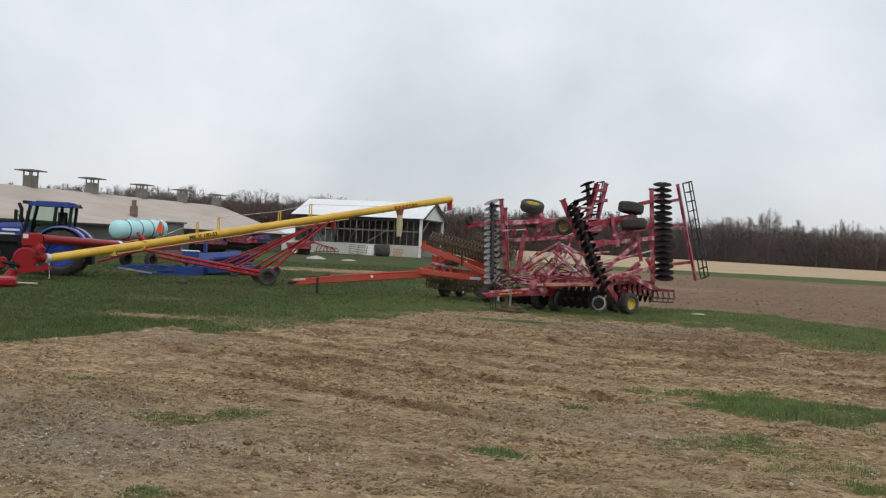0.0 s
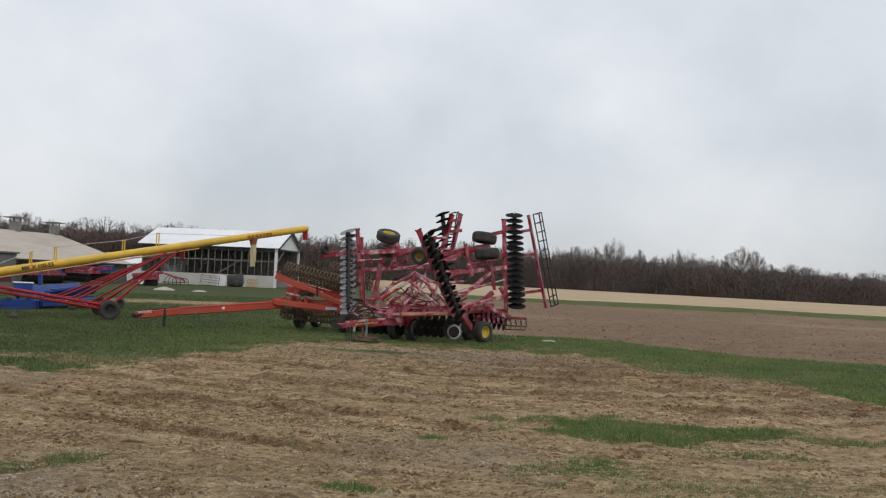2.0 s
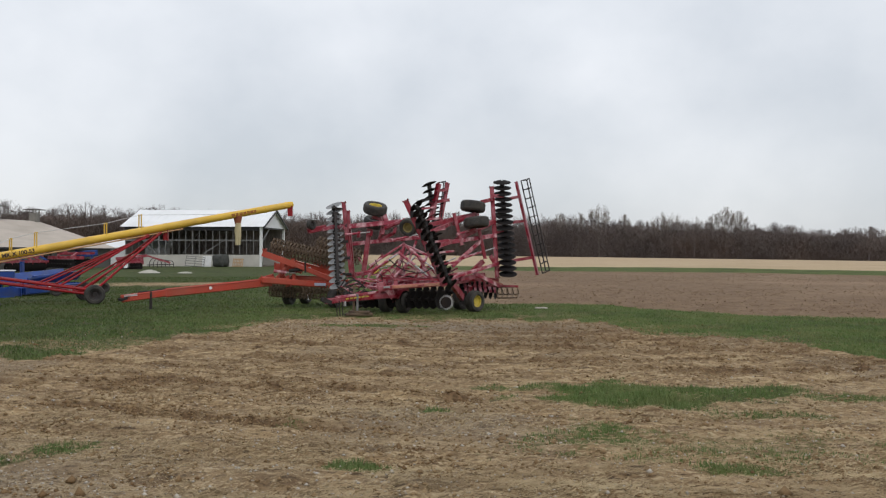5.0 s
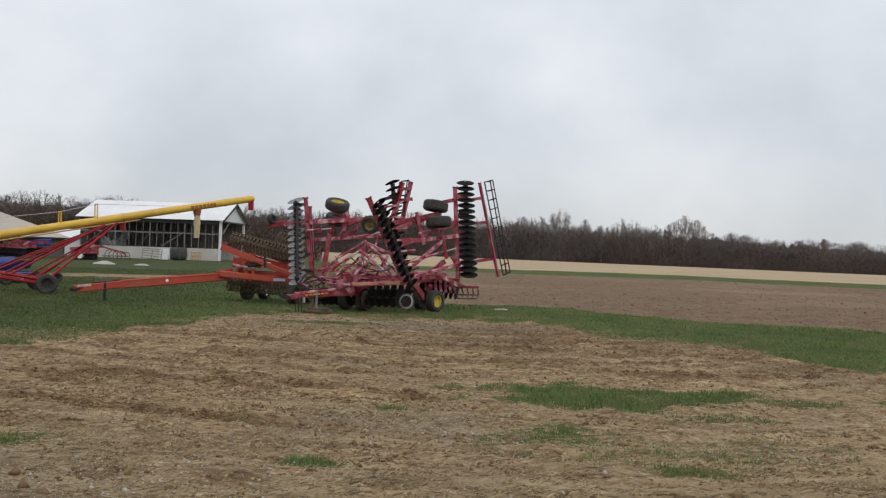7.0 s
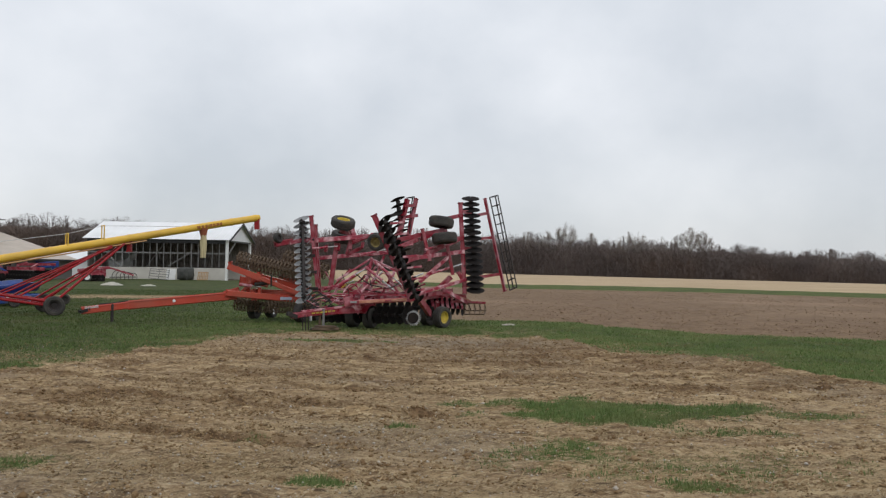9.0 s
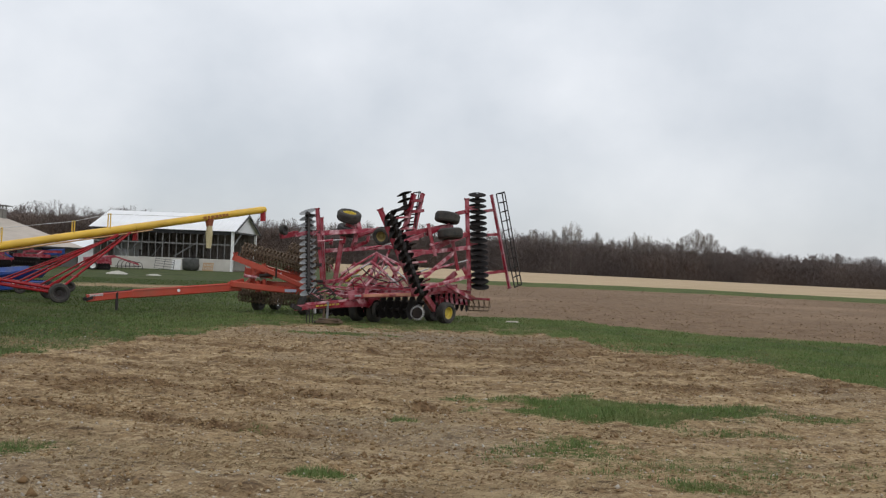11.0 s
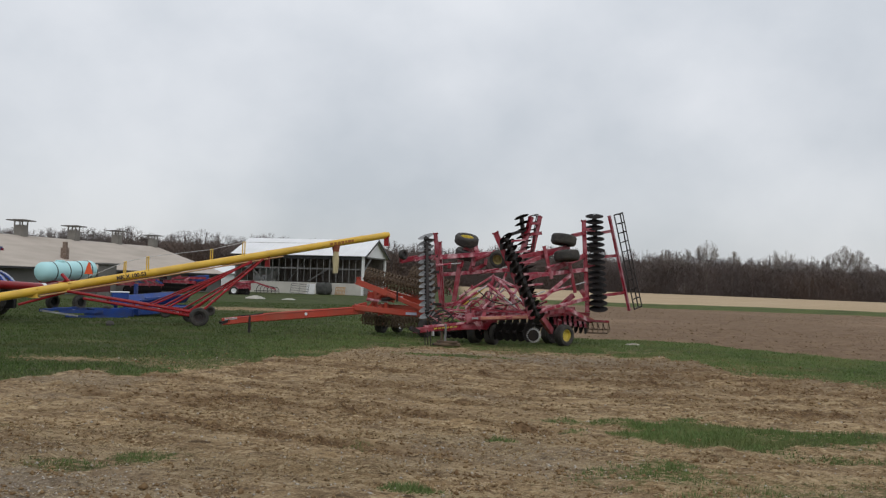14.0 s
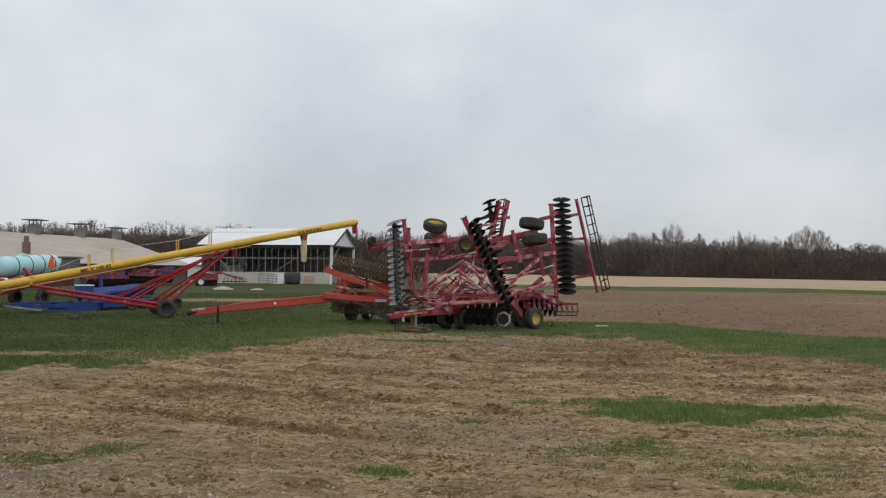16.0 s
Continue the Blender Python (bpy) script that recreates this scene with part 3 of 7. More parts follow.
x, y, rs = scatter(130000, 12, 23)
gr, fi, st, ru, gv = cover(x, y)
keep = rs.uniform(0, 1, len(x)) < (1 - np.clip(gr, 0, 1)) * (1 - fi) * np.clip(0.02 + 0.9 * ru + 0.3 * sstep(15, 20, y) + 0.2 * sstep(0.5, 0.62, fbm(x * 1.3, rut_s(x, y) * 4, 3, 71)), 0, 1)
x, y = x[keep], y[keep]
lumps("clods", x, y, ground_z(x, y) + 0.004, rs.gamma(2.0, 0.0045, len(x)) + 0.004 + 0.00035 * np.hypot(x, y), rs, CLOD, "dark crumbly clods along the ruts", "clods")
x, y, rs = scatter(45000, 13, 24)
gr, fi, st, ru, gv = cover(x, y)
keep = rs.uniform(0, 1, len(x)) < (1 - np.clip(gr, 0, 1)) * np.clip(0.2 + 0.6 * gv, 0, 1)
x, y = x[keep], y[keep]
lumps("pebbles", x, y, ground_z(x, y) + 0.003, rs.gamma(1.6, 0.003, len(x)) + 0.003, rs, PEBBLE, "pale pebbles scattered in the soil", "pebbles")
# grass blades
x, y, rs = scatter(430000, 14, 62)
gr, fi, st, ru, gv = cover(x, y)
thick = np.clip(gr + (fbm(x * 4, y * 4, 4, 72) - 0.5) * 1.5, 0, 1)
keep = rs.uniform(0, 1, len(x)) < thick * sstep(0.12, 0.6, gr)
x, y, thick = x[keep], y[keep], thick[keep]
n = len(x)
z = ground_z(x, y)
hh = 0.012 + 0.045 * thick * rs.uniform(0.2, 1.2, n) * (0.4 + 1.2 * fbm(x * 0.9, y * 0.9, 3, 73))
a = rs.uniform(0, 6.28, n)
wd = 0.003 + 0.0005 * np.hypot(x, y)
lean = rs.uniform(0.1, 0.8, n) * hh
b = rs.uniform(0, 6.28, n)
p = np.zeros((n, 3, 3))
p[:, 0] = np.stack([x - wd * np.cos(a), y - wd * np.sin(a), z - 0.01], 1)
p[:, 1] = np.stack([x + wd * np.cos(a), y + wd * np.sin(a), z - 0.01], 1)
p[:, 2] = np.stack([x + lean * np.cos(b), y + lean * np.sin(b), z + hh], 1)
lawn = x < -4 - 6 * rs.uniform(0, 1, n)
for nm, sel, ma, lab in (("grass", ~lawn, BLADE, "short uneven spring grass in tufts and patches"), ("lawn_grass", lawn, LAWN_BLADE, "darker grass round the parked machines")):
    q = p[sel]
    tagged(new(nm, add_mesh(nm, q.reshape(-1, 3), np.arange(3 * len(q)).reshape(-1, 3), ma)), lab, "grass", kind="stuff")

# clods standing out of the tilled field
rs = np.random.RandomState(17)
d = 24 * (95 / 24.0) ** rs.uniform(0, 1, 22000)
az = rs.uniform(-0.05, 0.64, len(d))
x, y = d * np.sin(az), d * np.cos(az)
fi = cover(x, y)[1]
keep = (rs.uniform(0, 1, len(x)) < fi * (0.35 + 0.65 * sstep(0.4, 0.6, fbm(x * 0.3, y * 0.3, 4, 80)))) & (y < 95)
x, y = x[keep], y[keep]
lumps("field_clods", x, y, ground_z(x, y) + 0.01, rs.gamma(1.6, 0.007, len(x)) + 0.006 + 0.0002 * np.hypot(x, y), rs, FIELD_CLOD, "brown clods of the tilled field", "clods")


# ---------------------------------------------------------------- far woods
BARK = mat("grey_brown_bark", (0.145, 0.121, 0.115), 0.9, 0, (0.20, 0.168, 0.157), 0.5, 0.6, gloss=0.1)
BARK_PALE = mat("pale_twig_bark", (0.30, 0.265, 0.23), 0.9, 0, (0.22, 0.19, 0.165), 0.5, 0.6)
UNDERGROWTH = mat("brown_undergrowth", (0.120, 0.101, 0.097), 0.95, 0, (0.215, 0.18, 0.168), 0.09, 0.9, (0.19, 0.125, 0.09), 0.03, 0.6, gloss=0.05)


def bare_tree(rs, h, wide, n_limb=8, n_sub=5, n_twig=1300, twig=0.022):
    """A leafless tree: tapered trunk, limbs that fan out into a rounded crown, branches and fine twigs. Returns points and faces, the trunk's first."""
    seg, tips = [], []
    fork = h * rs.uniform(0.22, 0.36)
    bend = Vector((rs.uniform(-0.02, 0.02) * h, rs.uniform(-0.02, 0.02) * h, 0))
    r0 = h * 0.012 + 0.05
    mid = Vector((0, 0, h * 0.69)) + bend
    seg.append((Vector((0, 0, -0.3)), Vector((0, 0, fork)) + bend, r0, r0 * 0.75))
    seg.append((Vector((0, 0, fork)) + bend, Vector((0, 0, h * 0.84)) + bend * 2, r0 * 0.75, 0.03))

    def shell(a, c, k):
        e = math.sqrt(max(0.0, 1 - c * c))
        return mid + Vector((math.cos(a) * e * wide * 0.5 * k, math.sin(a) * e * wide * 0.5 * k, c * h * 0.31 * k))

    for i in range(n_limb):
        a = 2 * math.pi * (i + rs.uniform(-0.3, 0.3)) / n_limb
        c = rs.uniform(-0.35, 0.95)
        start = Vector((0, 0, fork + rs.uniform(0, 0.2) * h)) + bend
        end = shell(a, c, rs.uniform(0.75, 0.95))
        knee = start.lerp(end, 0.45) + Vector((0, 0, 0.05 * h))
        seg.append((start, knee, r0 * 0.5, r0 * 0.33))
        seg.append((knee, end, r0 * 0.33, 0.03))
        for j in range(n_sub):
            p = knee.lerp(end, rs.uniform(0.0, 0.7)) if j % 3 else start.lerp(knee, rs.uniform(0.5, 1))
            q = shell(a + rs.uniform(-0.55, 0.55), min(0.99, max(-0.5, c + rs.uniform(-0.45, 0.5))), rs.uniform(0.75, 0.98))
            seg.append((p, q, r0 * 0.17, 0.018))
            tips.append((p, q))
    pts, tris = [], []
    for p, q, ra, rb in seg:
        d = (q - p).normalized()
        side = d.cross(Vector((0.3, 0.9, 0.2))).normalized()
        other = d.cross(side)
        k = len(pts)
        for c, rr in ((p, ra), (q, rb)):
            pts += [c + (side * math.cos(2.094 * i) + other * math.sin(2.094 * i)) * rr for i in range(3)]
        for i in range(3):
            j = (i + 1) % 3
            tris += [(k + i, k + j, k + 3 + j), (k + i, k + 3 + j, k + 3 + i)]
    for i in range(n_twig):
        p, q = tips[i % len(tips)]
        b = p.lerp(q, rs.uniform(0.25, 0.95))
        out = ((q - p).normalized() * 0.5 + Vector((rs.uniform(-1, 1), rs.uniform(-1, 1), rs.uniform(-0.7, 0.9)))).normalized()
        e = b + out * h * rs.uniform(0.05, 0.13)
        # the crown's outline is rounded: no twig stands out of it
        far = math.sqrt(((e - mid).x / (wide * 0.5)) ** 2 + ((e - mid).y / (wide * 0.5)) ** 2 + ((e - mid).z / (h * 0.31)) ** 2)
        if far > 1.0:
            e = mid + (e - mid) / far * rs.uniform(0.94, 1.03)
        w = Vector((rs.uniform(-1, 1), rs.uniform(-1, 1), rs.uniform(-0.4, 0.4))).normalized() * twig
        k = len(pts)
        pts += [b - w, b + w, e]
        tris.append((k, k + 1, k + 2))
    return np.array([tuple(v) for v in pts]), np.array(tris)


rng = random.Random(5)
kinds = [bare_tree(rng, 15.0, rng.uniform(8.5, 12.5)) for _ in range(14)]
P_all, F_all, base_n = [], [], 0
for row in range(4):
    az = -48.0
    while az < 40:
        az += rng.uniform(0.55, 1.15)
        d0, h0 = wood_front(az)
        d = d0 + row * 10 + rng.uniform(-4, 4)
        x, y = d * math.sin(radians(az)), d * math.cos(radians(az))
        h = h0 * rng.uniform(0.8, 1.1)
        p, f = kinds[rng.randrange(len(kinds))]
        a = rng.uniform(0, 6.28)
        k = h / 15.0
        wide = k * rng.uniform(0.85, 1.2)
        q = np.stack([(p[:, 0] * math.cos(a) - p[:, 1] * math.sin(a)) * wide + x, (p[:, 0] * math.sin(a) + p[:, 1] * math.cos(a)) * wide + y,
                      p[:, 2] * k + float(height(np.array(x), np.array(y)))], 1)
        P_all.append(q)
        F_all.append(f + base_n)
        base_n += len(q)
tagged(new("woods", add_mesh("woods", np.concatenate(P_all), np.concatenate(F_all), BARK)),
       "leafless grey-brown deciduous woods along the field edge", "woods", kind="stuff")

# undergrowth and twig haze of the wood: slender upright slivers, thick below and thin above
nr = np.random.RandomState(3)
N = 460000
azs = nr.uniform(-48, 40, N)
d0, h0 = wood_front(azs)
dd = d0 - 4 + nr.uniform(0, 1, N) ** 1.4 * 46
tall = nr.beta(1.0, 1.15, N) * 0.95
zz = tall * h0 * (0.62 + 0.32 * fbm(azs * 1.1, dd * 0.05, 3, 77))
xx, yy = dd * np.sin(np.radians(azs)), dd * np.cos(np.radians(azs))
zb = height(xx, yy)
long = nr.uniform(0.5, 2.2, N)
wide = nr.uniform(0.025, 0.075, N)
ang = nr.uniform(0, 6.28, N)
lx, ly = nr.normal(0, 0.9, (2, N)) * long
pts = np.zeros((N, 3, 3))
for i, (u, v) in enumerate(((-1, 0), (1, 0), (0, 1))):
    pts[:, i, 0] = xx + np.cos(ang) * u * wide + v * lx
    pts[:, i, 1] = yy + np.sin(ang) * u * wide + v * ly
    pts[:, i, 2] = np.maximum(zz + v * long - 0.4, -0.3) + zb
tagged(new("undergrowth", add_mesh("undergrowth", pts.reshape(-1, 3), np.arange(3 * N).reshape(-1, 3), UNDERGROWTH)),
       "dense brown undergrowth and twigs filling the woods", "undergrowth", kind="stuff")

# the depth of the wood: larger brown clumps that close it behind
N = 26000
azs = nr.uniform(-48, 40, N)
d0, h0 = wood_front(azs)
dd = d0 + 26 + nr.uniform(0, 1, N) * 34
tall = nr.uniform(0, 1, N) * 0.84
zz = tall * h0 * (0.70 + 0.4 * fbm(azs * 1.4, dd * 0.03, 3, 78))
xx, yy = dd * np.sin(np.radians(azs)), dd * np.cos(np.radians(azs))
zb = height(xx, yy)
pts = np.zeros((N, 3, 3))
for i in range(3):
    a = 2.094 * i + nr.uniform(-0.6, 0.6, N)
    s = nr.uniform(0.5, 1.7, N)
    pts[:, i, 0] = xx + np.cos(a) * s
    pts[:, i, 1] = yy + nr.uniform(-0.8, 0.8, N)
    pts[:, i, 2] = np.maximum(zz + np.sin(a) * s, -0.3) + zb
tagged(new("thicket", add_mesh("thicket", pts.reshape(-1, 3), np.arange(3 * N).reshape(-1, 3), UNDERGROWTH)), "brown depth of the woods behind the first trees", "thicket", kind="stuff")


def single_tree(x, y, top, wide, seed, material=BARK_PALE, twigs=2300):
    z = float(height(np.array(x), np.array(y)))
    p, f = bare_tree(random.Random(seed), top - z, wide, 10, 7, twigs, 0.024)
    p = p * (1, 1, (top - z) / p[:, 2].max())
    t = thing("tree", (x, y, z), "tall bare tree standing above the far woods", "tree", "tall trees in the woods")
    tr = new("trunk", add_mesh("trunk", p[:6] + (x, y, z), f[:6], material))
    cr = new("crown", add_mesh("crown", p + (x, y, z), f[6:], material))
    for o in (tr, cr):
        o.parent = t
        o.matrix_parent_inverse = Matrix.Translation((-x, -y, -z))
    return t


for x, y, top, wide, seed in ((62.1, 326, 21.6, 10.5, 41), (86.4, 327, 18.6, 10.5, 8), (92.0, 329, 18.4, 10.0, 9), (100.0, 328, 16.8, 9.5, 12), (112.0, 325, 20.8, 9.5, 15),
                              (117.0, 326, 19.3, 9.0, 17), (108.0, 328, 18.0, 8.5, 21), (71.7, 327, 17.8, 6.5, 23), (54.0, 328, 18.4, 7.5, 25), (47.0, 327, 17.9, 8.0, 27)):
    single_tree(x, y, top, wide, seed)
for x, y, top, wide, seed in ((129.7, 322, 13.4, 7.0, 31), (167.2, 322, 12.9, 7.5, 33), (182.0, 322, 12.9, 8.0, 35)):
    single_tree(x, y, top, wide, seed, BARK)

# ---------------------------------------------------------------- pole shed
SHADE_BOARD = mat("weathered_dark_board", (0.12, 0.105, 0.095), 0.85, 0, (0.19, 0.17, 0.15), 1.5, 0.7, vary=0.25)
POST_WHITE = mat("white_post_paint", (0.72, 0.73, 0.72), 0.6, 0, (0.55, 0.55, 0.53), 2.0, 0.6)
POST_GREY = mat("grey_post_wood", (0.21, 0.21, 0.205), 0.8, 0, (0.14, 0.135, 0.13), 2.0, 0.6)
TRIM_DARK = mat("dark_trim", (0.03, 0.03, 0.032), 0.6)
EARTH_FLOOR = mat("packed_earth", (0.12, 0.09, 0.065), 0.95, 0, (0.17, 0.13, 0.095), 1.0, 0.7)


def pole_shed():
    """Open-sided shed with a white metal roof on posts above a low concrete wall."""
    L, W, EAVE, RIDGE, WALL = 17.3, 10.0, 4.95, 7.05, 1.42
    m = pose(-21.7, 100.7, 0, 0, 0, -5)          # near right corner; x runs to the right, y away
    t = thing("pole_shed", (-21.7, 100.7, 0), "open white-roofed pole shed above a low concrete wall", "shed")

    def p(name, boxes, material, label="", bevel=0.0):
        bm = bmesh.new()
        for lo, hi in boxes:
            box(bm, lo, hi, m, bevel)
        return part(name, bm, material, t, label)

    p("concrete_wall", [((-L, 0, -0.1), (0, 0.25, WALL))], CONCRETE, "low pale concrete wall", 0.02)
    p("concrete_wall", [((-L, W - 0.25, -0.1), (-0.1, W, WALL))], CONCRETE, "low pale concrete wall")
    p("earth_floor", [((-L, 0.25, -0.1), (0.0, W - 0.25, 0.03))], EARTH_FLOOR)
    nb = 34
    for i in range(nb):
        x0 = -L + i * L / nb
        p("back_board", [((x0, W - 0.2, WALL), (x0 + L / nb - 0.02, W - 0.14, EAVE))], SHADE_BOARD)
    for i in range(12):
        y0 = 0.25 + i * (W - 0.5) / 12
        p("end_board", [((-L + 0.05, y0, WALL * 0.2), (-L + 0.1, y0 + (W - 0.5) / 12 - 0.02, EAVE))], SHADE_BOARD)
    for i in range(21):
        x0 = -L + 0.1 + i * (L - 0.35) / 20
        big = i % 5 == 0
        w = 0.11 if big else 0.05
        p("post", [((x0 - w / 2, 0.06, WALL), (x0 + w / 2, 0.06 + 0.1, EAVE))], POST_GREY)
    p("corner_post", [((-0.3, -0.04, -0.1), (0.0, 0.3, EAVE + 0.1))], POST_WHITE, "white corner post", 0.015)
    p("corner_post", [((-0.3, W - 0.3, -0.1), (0.0, W + 0.02, EAVE + 0.1))], POST_WHITE, "white corner post", 0.015)
    p("rail", [((-L, 0.16, 3.12), (-0.3, 0.22, 3.28))], POST_GREY)
    p("eave_beam", [((-L, 0.0, EAVE - 0.55), (-0.3, 0.2, EAVE - 0.12))], TRIM_DARK)
    p("gable_beam", [((-0.25, 0.3, EAVE - 0.3), (-0.05, W - 0.3, EAVE - 0.05))], TRIM_DARK)
    for a, b in (((-13.5, 0.5, 1.5), (-16.6, 0.5, 4.7)), ((-7.5, 0.6, 1.6), (-4.6, 0.6, 3.4)), ((-12, 5, 1.5), (-9.5, 5, 4.8)), ((-0.2, 1.0, 3.2), (-0.2, 3.8, 4.8))):
        bm = bmesh.new()
        beam(bm, m @ Vector(a), m @ Vector(b), 0.13, 0.13)
        part("brace", bm, POST_GREY, t)
    # gable siding in upright sheets
    n = 14
    for end, xg in (("gable_sheet", -0.04), ("gable_sheet", -L + 0.04)):
        for i in range(n):
            y0, y1 = i * W / n, (i + 1) * W / n - 0.012
            z0, z1 = [EAVE + (RIDGE - EAVE) * (1 - abs(2 * y / W - 1)) - 0.04 for y in (y0, y1)]
            bm = bmesh.new()
            vs = [bm.verts.new(m @ Vector((xg + dx, y, z))) for dx in (-0.02, 0.02) for y, z in ((y0, EAVE - 0.12), (y1, EAVE - 0.12), (y1, z1), (y0, z0))]
            for q in ((0, 1, 2, 3), (7, 6, 5, 4), (0, 4, 5, 1), (1, 5, 6, 2), (2, 6, 7, 3), (3, 7, 4, 0)):
                bm.faces.new([vs[k] for k in q])
            part(end, bm, WHITE_METAL, t)
    # roof sheets with raised ribs
    ns = 19
    over, k = 0.45, (RIDGE - EAVE) / (W / 2)
    for side in (0, 1):
        for i in range(ns):
            xa, xb = -L - 0.4 + i * (L + 0.8) / ns, -L - 0.4 + (i + 1) * (L + 0.8) / ns
            bm = bmesh.new()
            ye, yr = (-over, W / 2) if side == 0 else (W + over, W / 2)
            ze, zr = EAVE - over * k + 0.1, RIDGE + 0.1
            cols = [(xa, 0), (xb - 0.12, 0), (xb - 0.09, 0.035), (xb - 0.03, 0.035), (xb, 0)]
            top = [[bm.verts.new(m @ Vector((x, y, z + r))) for x, r in cols] for y, z in ((ye, ze), (yr, zr))]
            bot = [[bm.verts.new(m @ Vector((x, y, z - 0.03))) for x, r in (cols[0], cols[-1])] for y, z in ((ye, ze), (yr, zr))]
            for j in range(4):
                bm.faces.new((top[0][j], top[0][j + 1], top[1][j + 1], top[1][j]))
            bm.faces.new((bot[0][0], bot[1][0], bot[1][1], bot[0][1]))
            bm.faces.new((top[0][0], top[0][1], top[0][2], top[0][3], top[0][4], bot[0][1], bot[0][0]))
            part("roof_sheet", bm, WHITE_METAL, t)
    for s in (0, 1):
        bm = bmesh.new()
        a = m @ Vector((0.36, -over if s == 0 else W + over, EAVE - over * k))
        b = m @ Vector((0.36, W / 2, RIDGE))
        beam(bm, a, b, 0.12, 0.24)
        part("barge_board", bm, TRIM_DARK, t)


pole_shed()

# ---------------------------------------------------------------- long barn
ROOF_TAN = mat("weathered_tan_shingle", (0.45, 0.395, 0.34), 0.9, 0, (0.52, 0.46, 0.40), 0.5, 0.8, (0.37, 0.325, 0.275), 0.15, 0.7, 0.3, 6, stretch=(2.2, 0.6, 1), gloss=0.15)
BLOCK_GREY = mat("grey_block_wall", (0.13, 0.125, 0.115), 0.9, 0, (0.19, 0.18, 0.165), 0.6, 0.7, (0.1, 0.095, 0.09), 0.3, 0.4)
VENT_WOOD = mat("weathered_vent_board", (0.26, 0.245, 0.22), 0.85, 0, (0.18, 0.17, 0.15), 1.0, 0.7, (0.12, 0.11, 0.1), 0.6, 0.4)
BRICK = mat("brown_brick", (0.17, 0.12, 0.095), 0.85, 0, (0.24, 0.18, 0.14), 3, 0.7, vary=0.2)
WINDOW_DARK = mat("dark_window_glass", (0.02, 0.022, 0.025), 0.12)
BX, EX, Y0, Y1, RZ, EZ = -46.8, -37.6, 22.0, 96.5, 5.25, 2.15
barn = thing("long_barn", (BX, 60, 0), "long low barn with a weathered tan shingle roof and ridge ventilators", "barn")
bm = bmesh.new()
box(bm, (EX - 0.9, Y0, -0.1), (EX - 0.6, Y1 - 0.4, EZ + 0.1))
part("wall", bm, BLOCK_GREY, barn)
bm = bmesh.new()
box(bm, (2 * BX - EX + 0.6, Y0, -0.1), (2 * BX - EX + 0.9, Y1 - 0.4, EZ + 0.1))
part("wall", bm, BLOCK_GREY, barn)
for ye, rz in ((Y1 - 0.7, RZ), (Y0, RZ - 0.61)):
    bm = bmesh.new()
    vs = [bm.verts.new((x, ye + dy, z)) for dy in (0, 0.3) for x, z in ((EX - 0.6, -0.1), (EX - 0.6, EZ), (BX, rz - 0.2), (2 * BX - EX + 0.6, EZ), (2 * BX - EX + 0.6, -0.1))]
    bm.faces.new(vs[:5])
    bm.faces.new(vs[5:][::-1])
    for i in range(5):
        j = (i + 1) % 5
        bm.faces.new((vs[i], vs[j], vs[5 + j], vs[5 + i]))
    part("gable_wall", bm, BLOCK_GREY, barn)
ROWS_N = 26


def ridge_z(y):
    return RZ - 0.009 * max(0.0, 90 - y)


for s in (1, -1):
    # shingle courses, each a little proud of the next
    for i in range(ROWS_N):
        bm = bmesh.new()
        t0, t1 = i / ROWS_N, (i + 1) / ROWS_N
        xa, xb = BX + s * (EX - BX) * t0, BX + s * (EX - BX) * t1
        (za, zb), (zc, zd) = [(r + (EZ - r) * t0, r + (EZ - r) * t1) for r in (ridge_z(Y0), ridge_z(Y1))]
        q = [bm.verts.new(v) for v in ((xa, Y0, za + 0.01), (xa, Y1, zc + 0.01), (xb, Y1, zd + 0.02), (xb, Y0, zb + 0.02), (xb, Y1, zd - 0.02), (xb, Y0, zb - 0.02), (xa, Y1, zc - 0.1), (xa, Y0, za - 0.1))]
        for f in ((0, 1, 2, 3), (3, 2, 4, 5), (5, 4, 6, 7), (2, 1, 6, 4), (0, 3, 5, 7), (1, 0, 7, 6)):
            bm.faces.new([q[k] for k in f])
        part("shingle_course", bm, ROOF_TAN, barn)
bm = bmesh.new()
box(bm, (EX - 0.06, Y0, EZ - 0.16), (EX + 0.05, Y1, EZ - 0.02))
part("gutter", bm, TRIM_DARK, barn)
for i in range(6):
    y = 44 + i * 9.0
    bm = bmesh.new()
    box(bm, (EX - 0.62, y, 0.75), (EX - 0.55, y + 1.5, 1.75))
    part("window", bm, WINDOW_DARK, barn, "dark barn window")


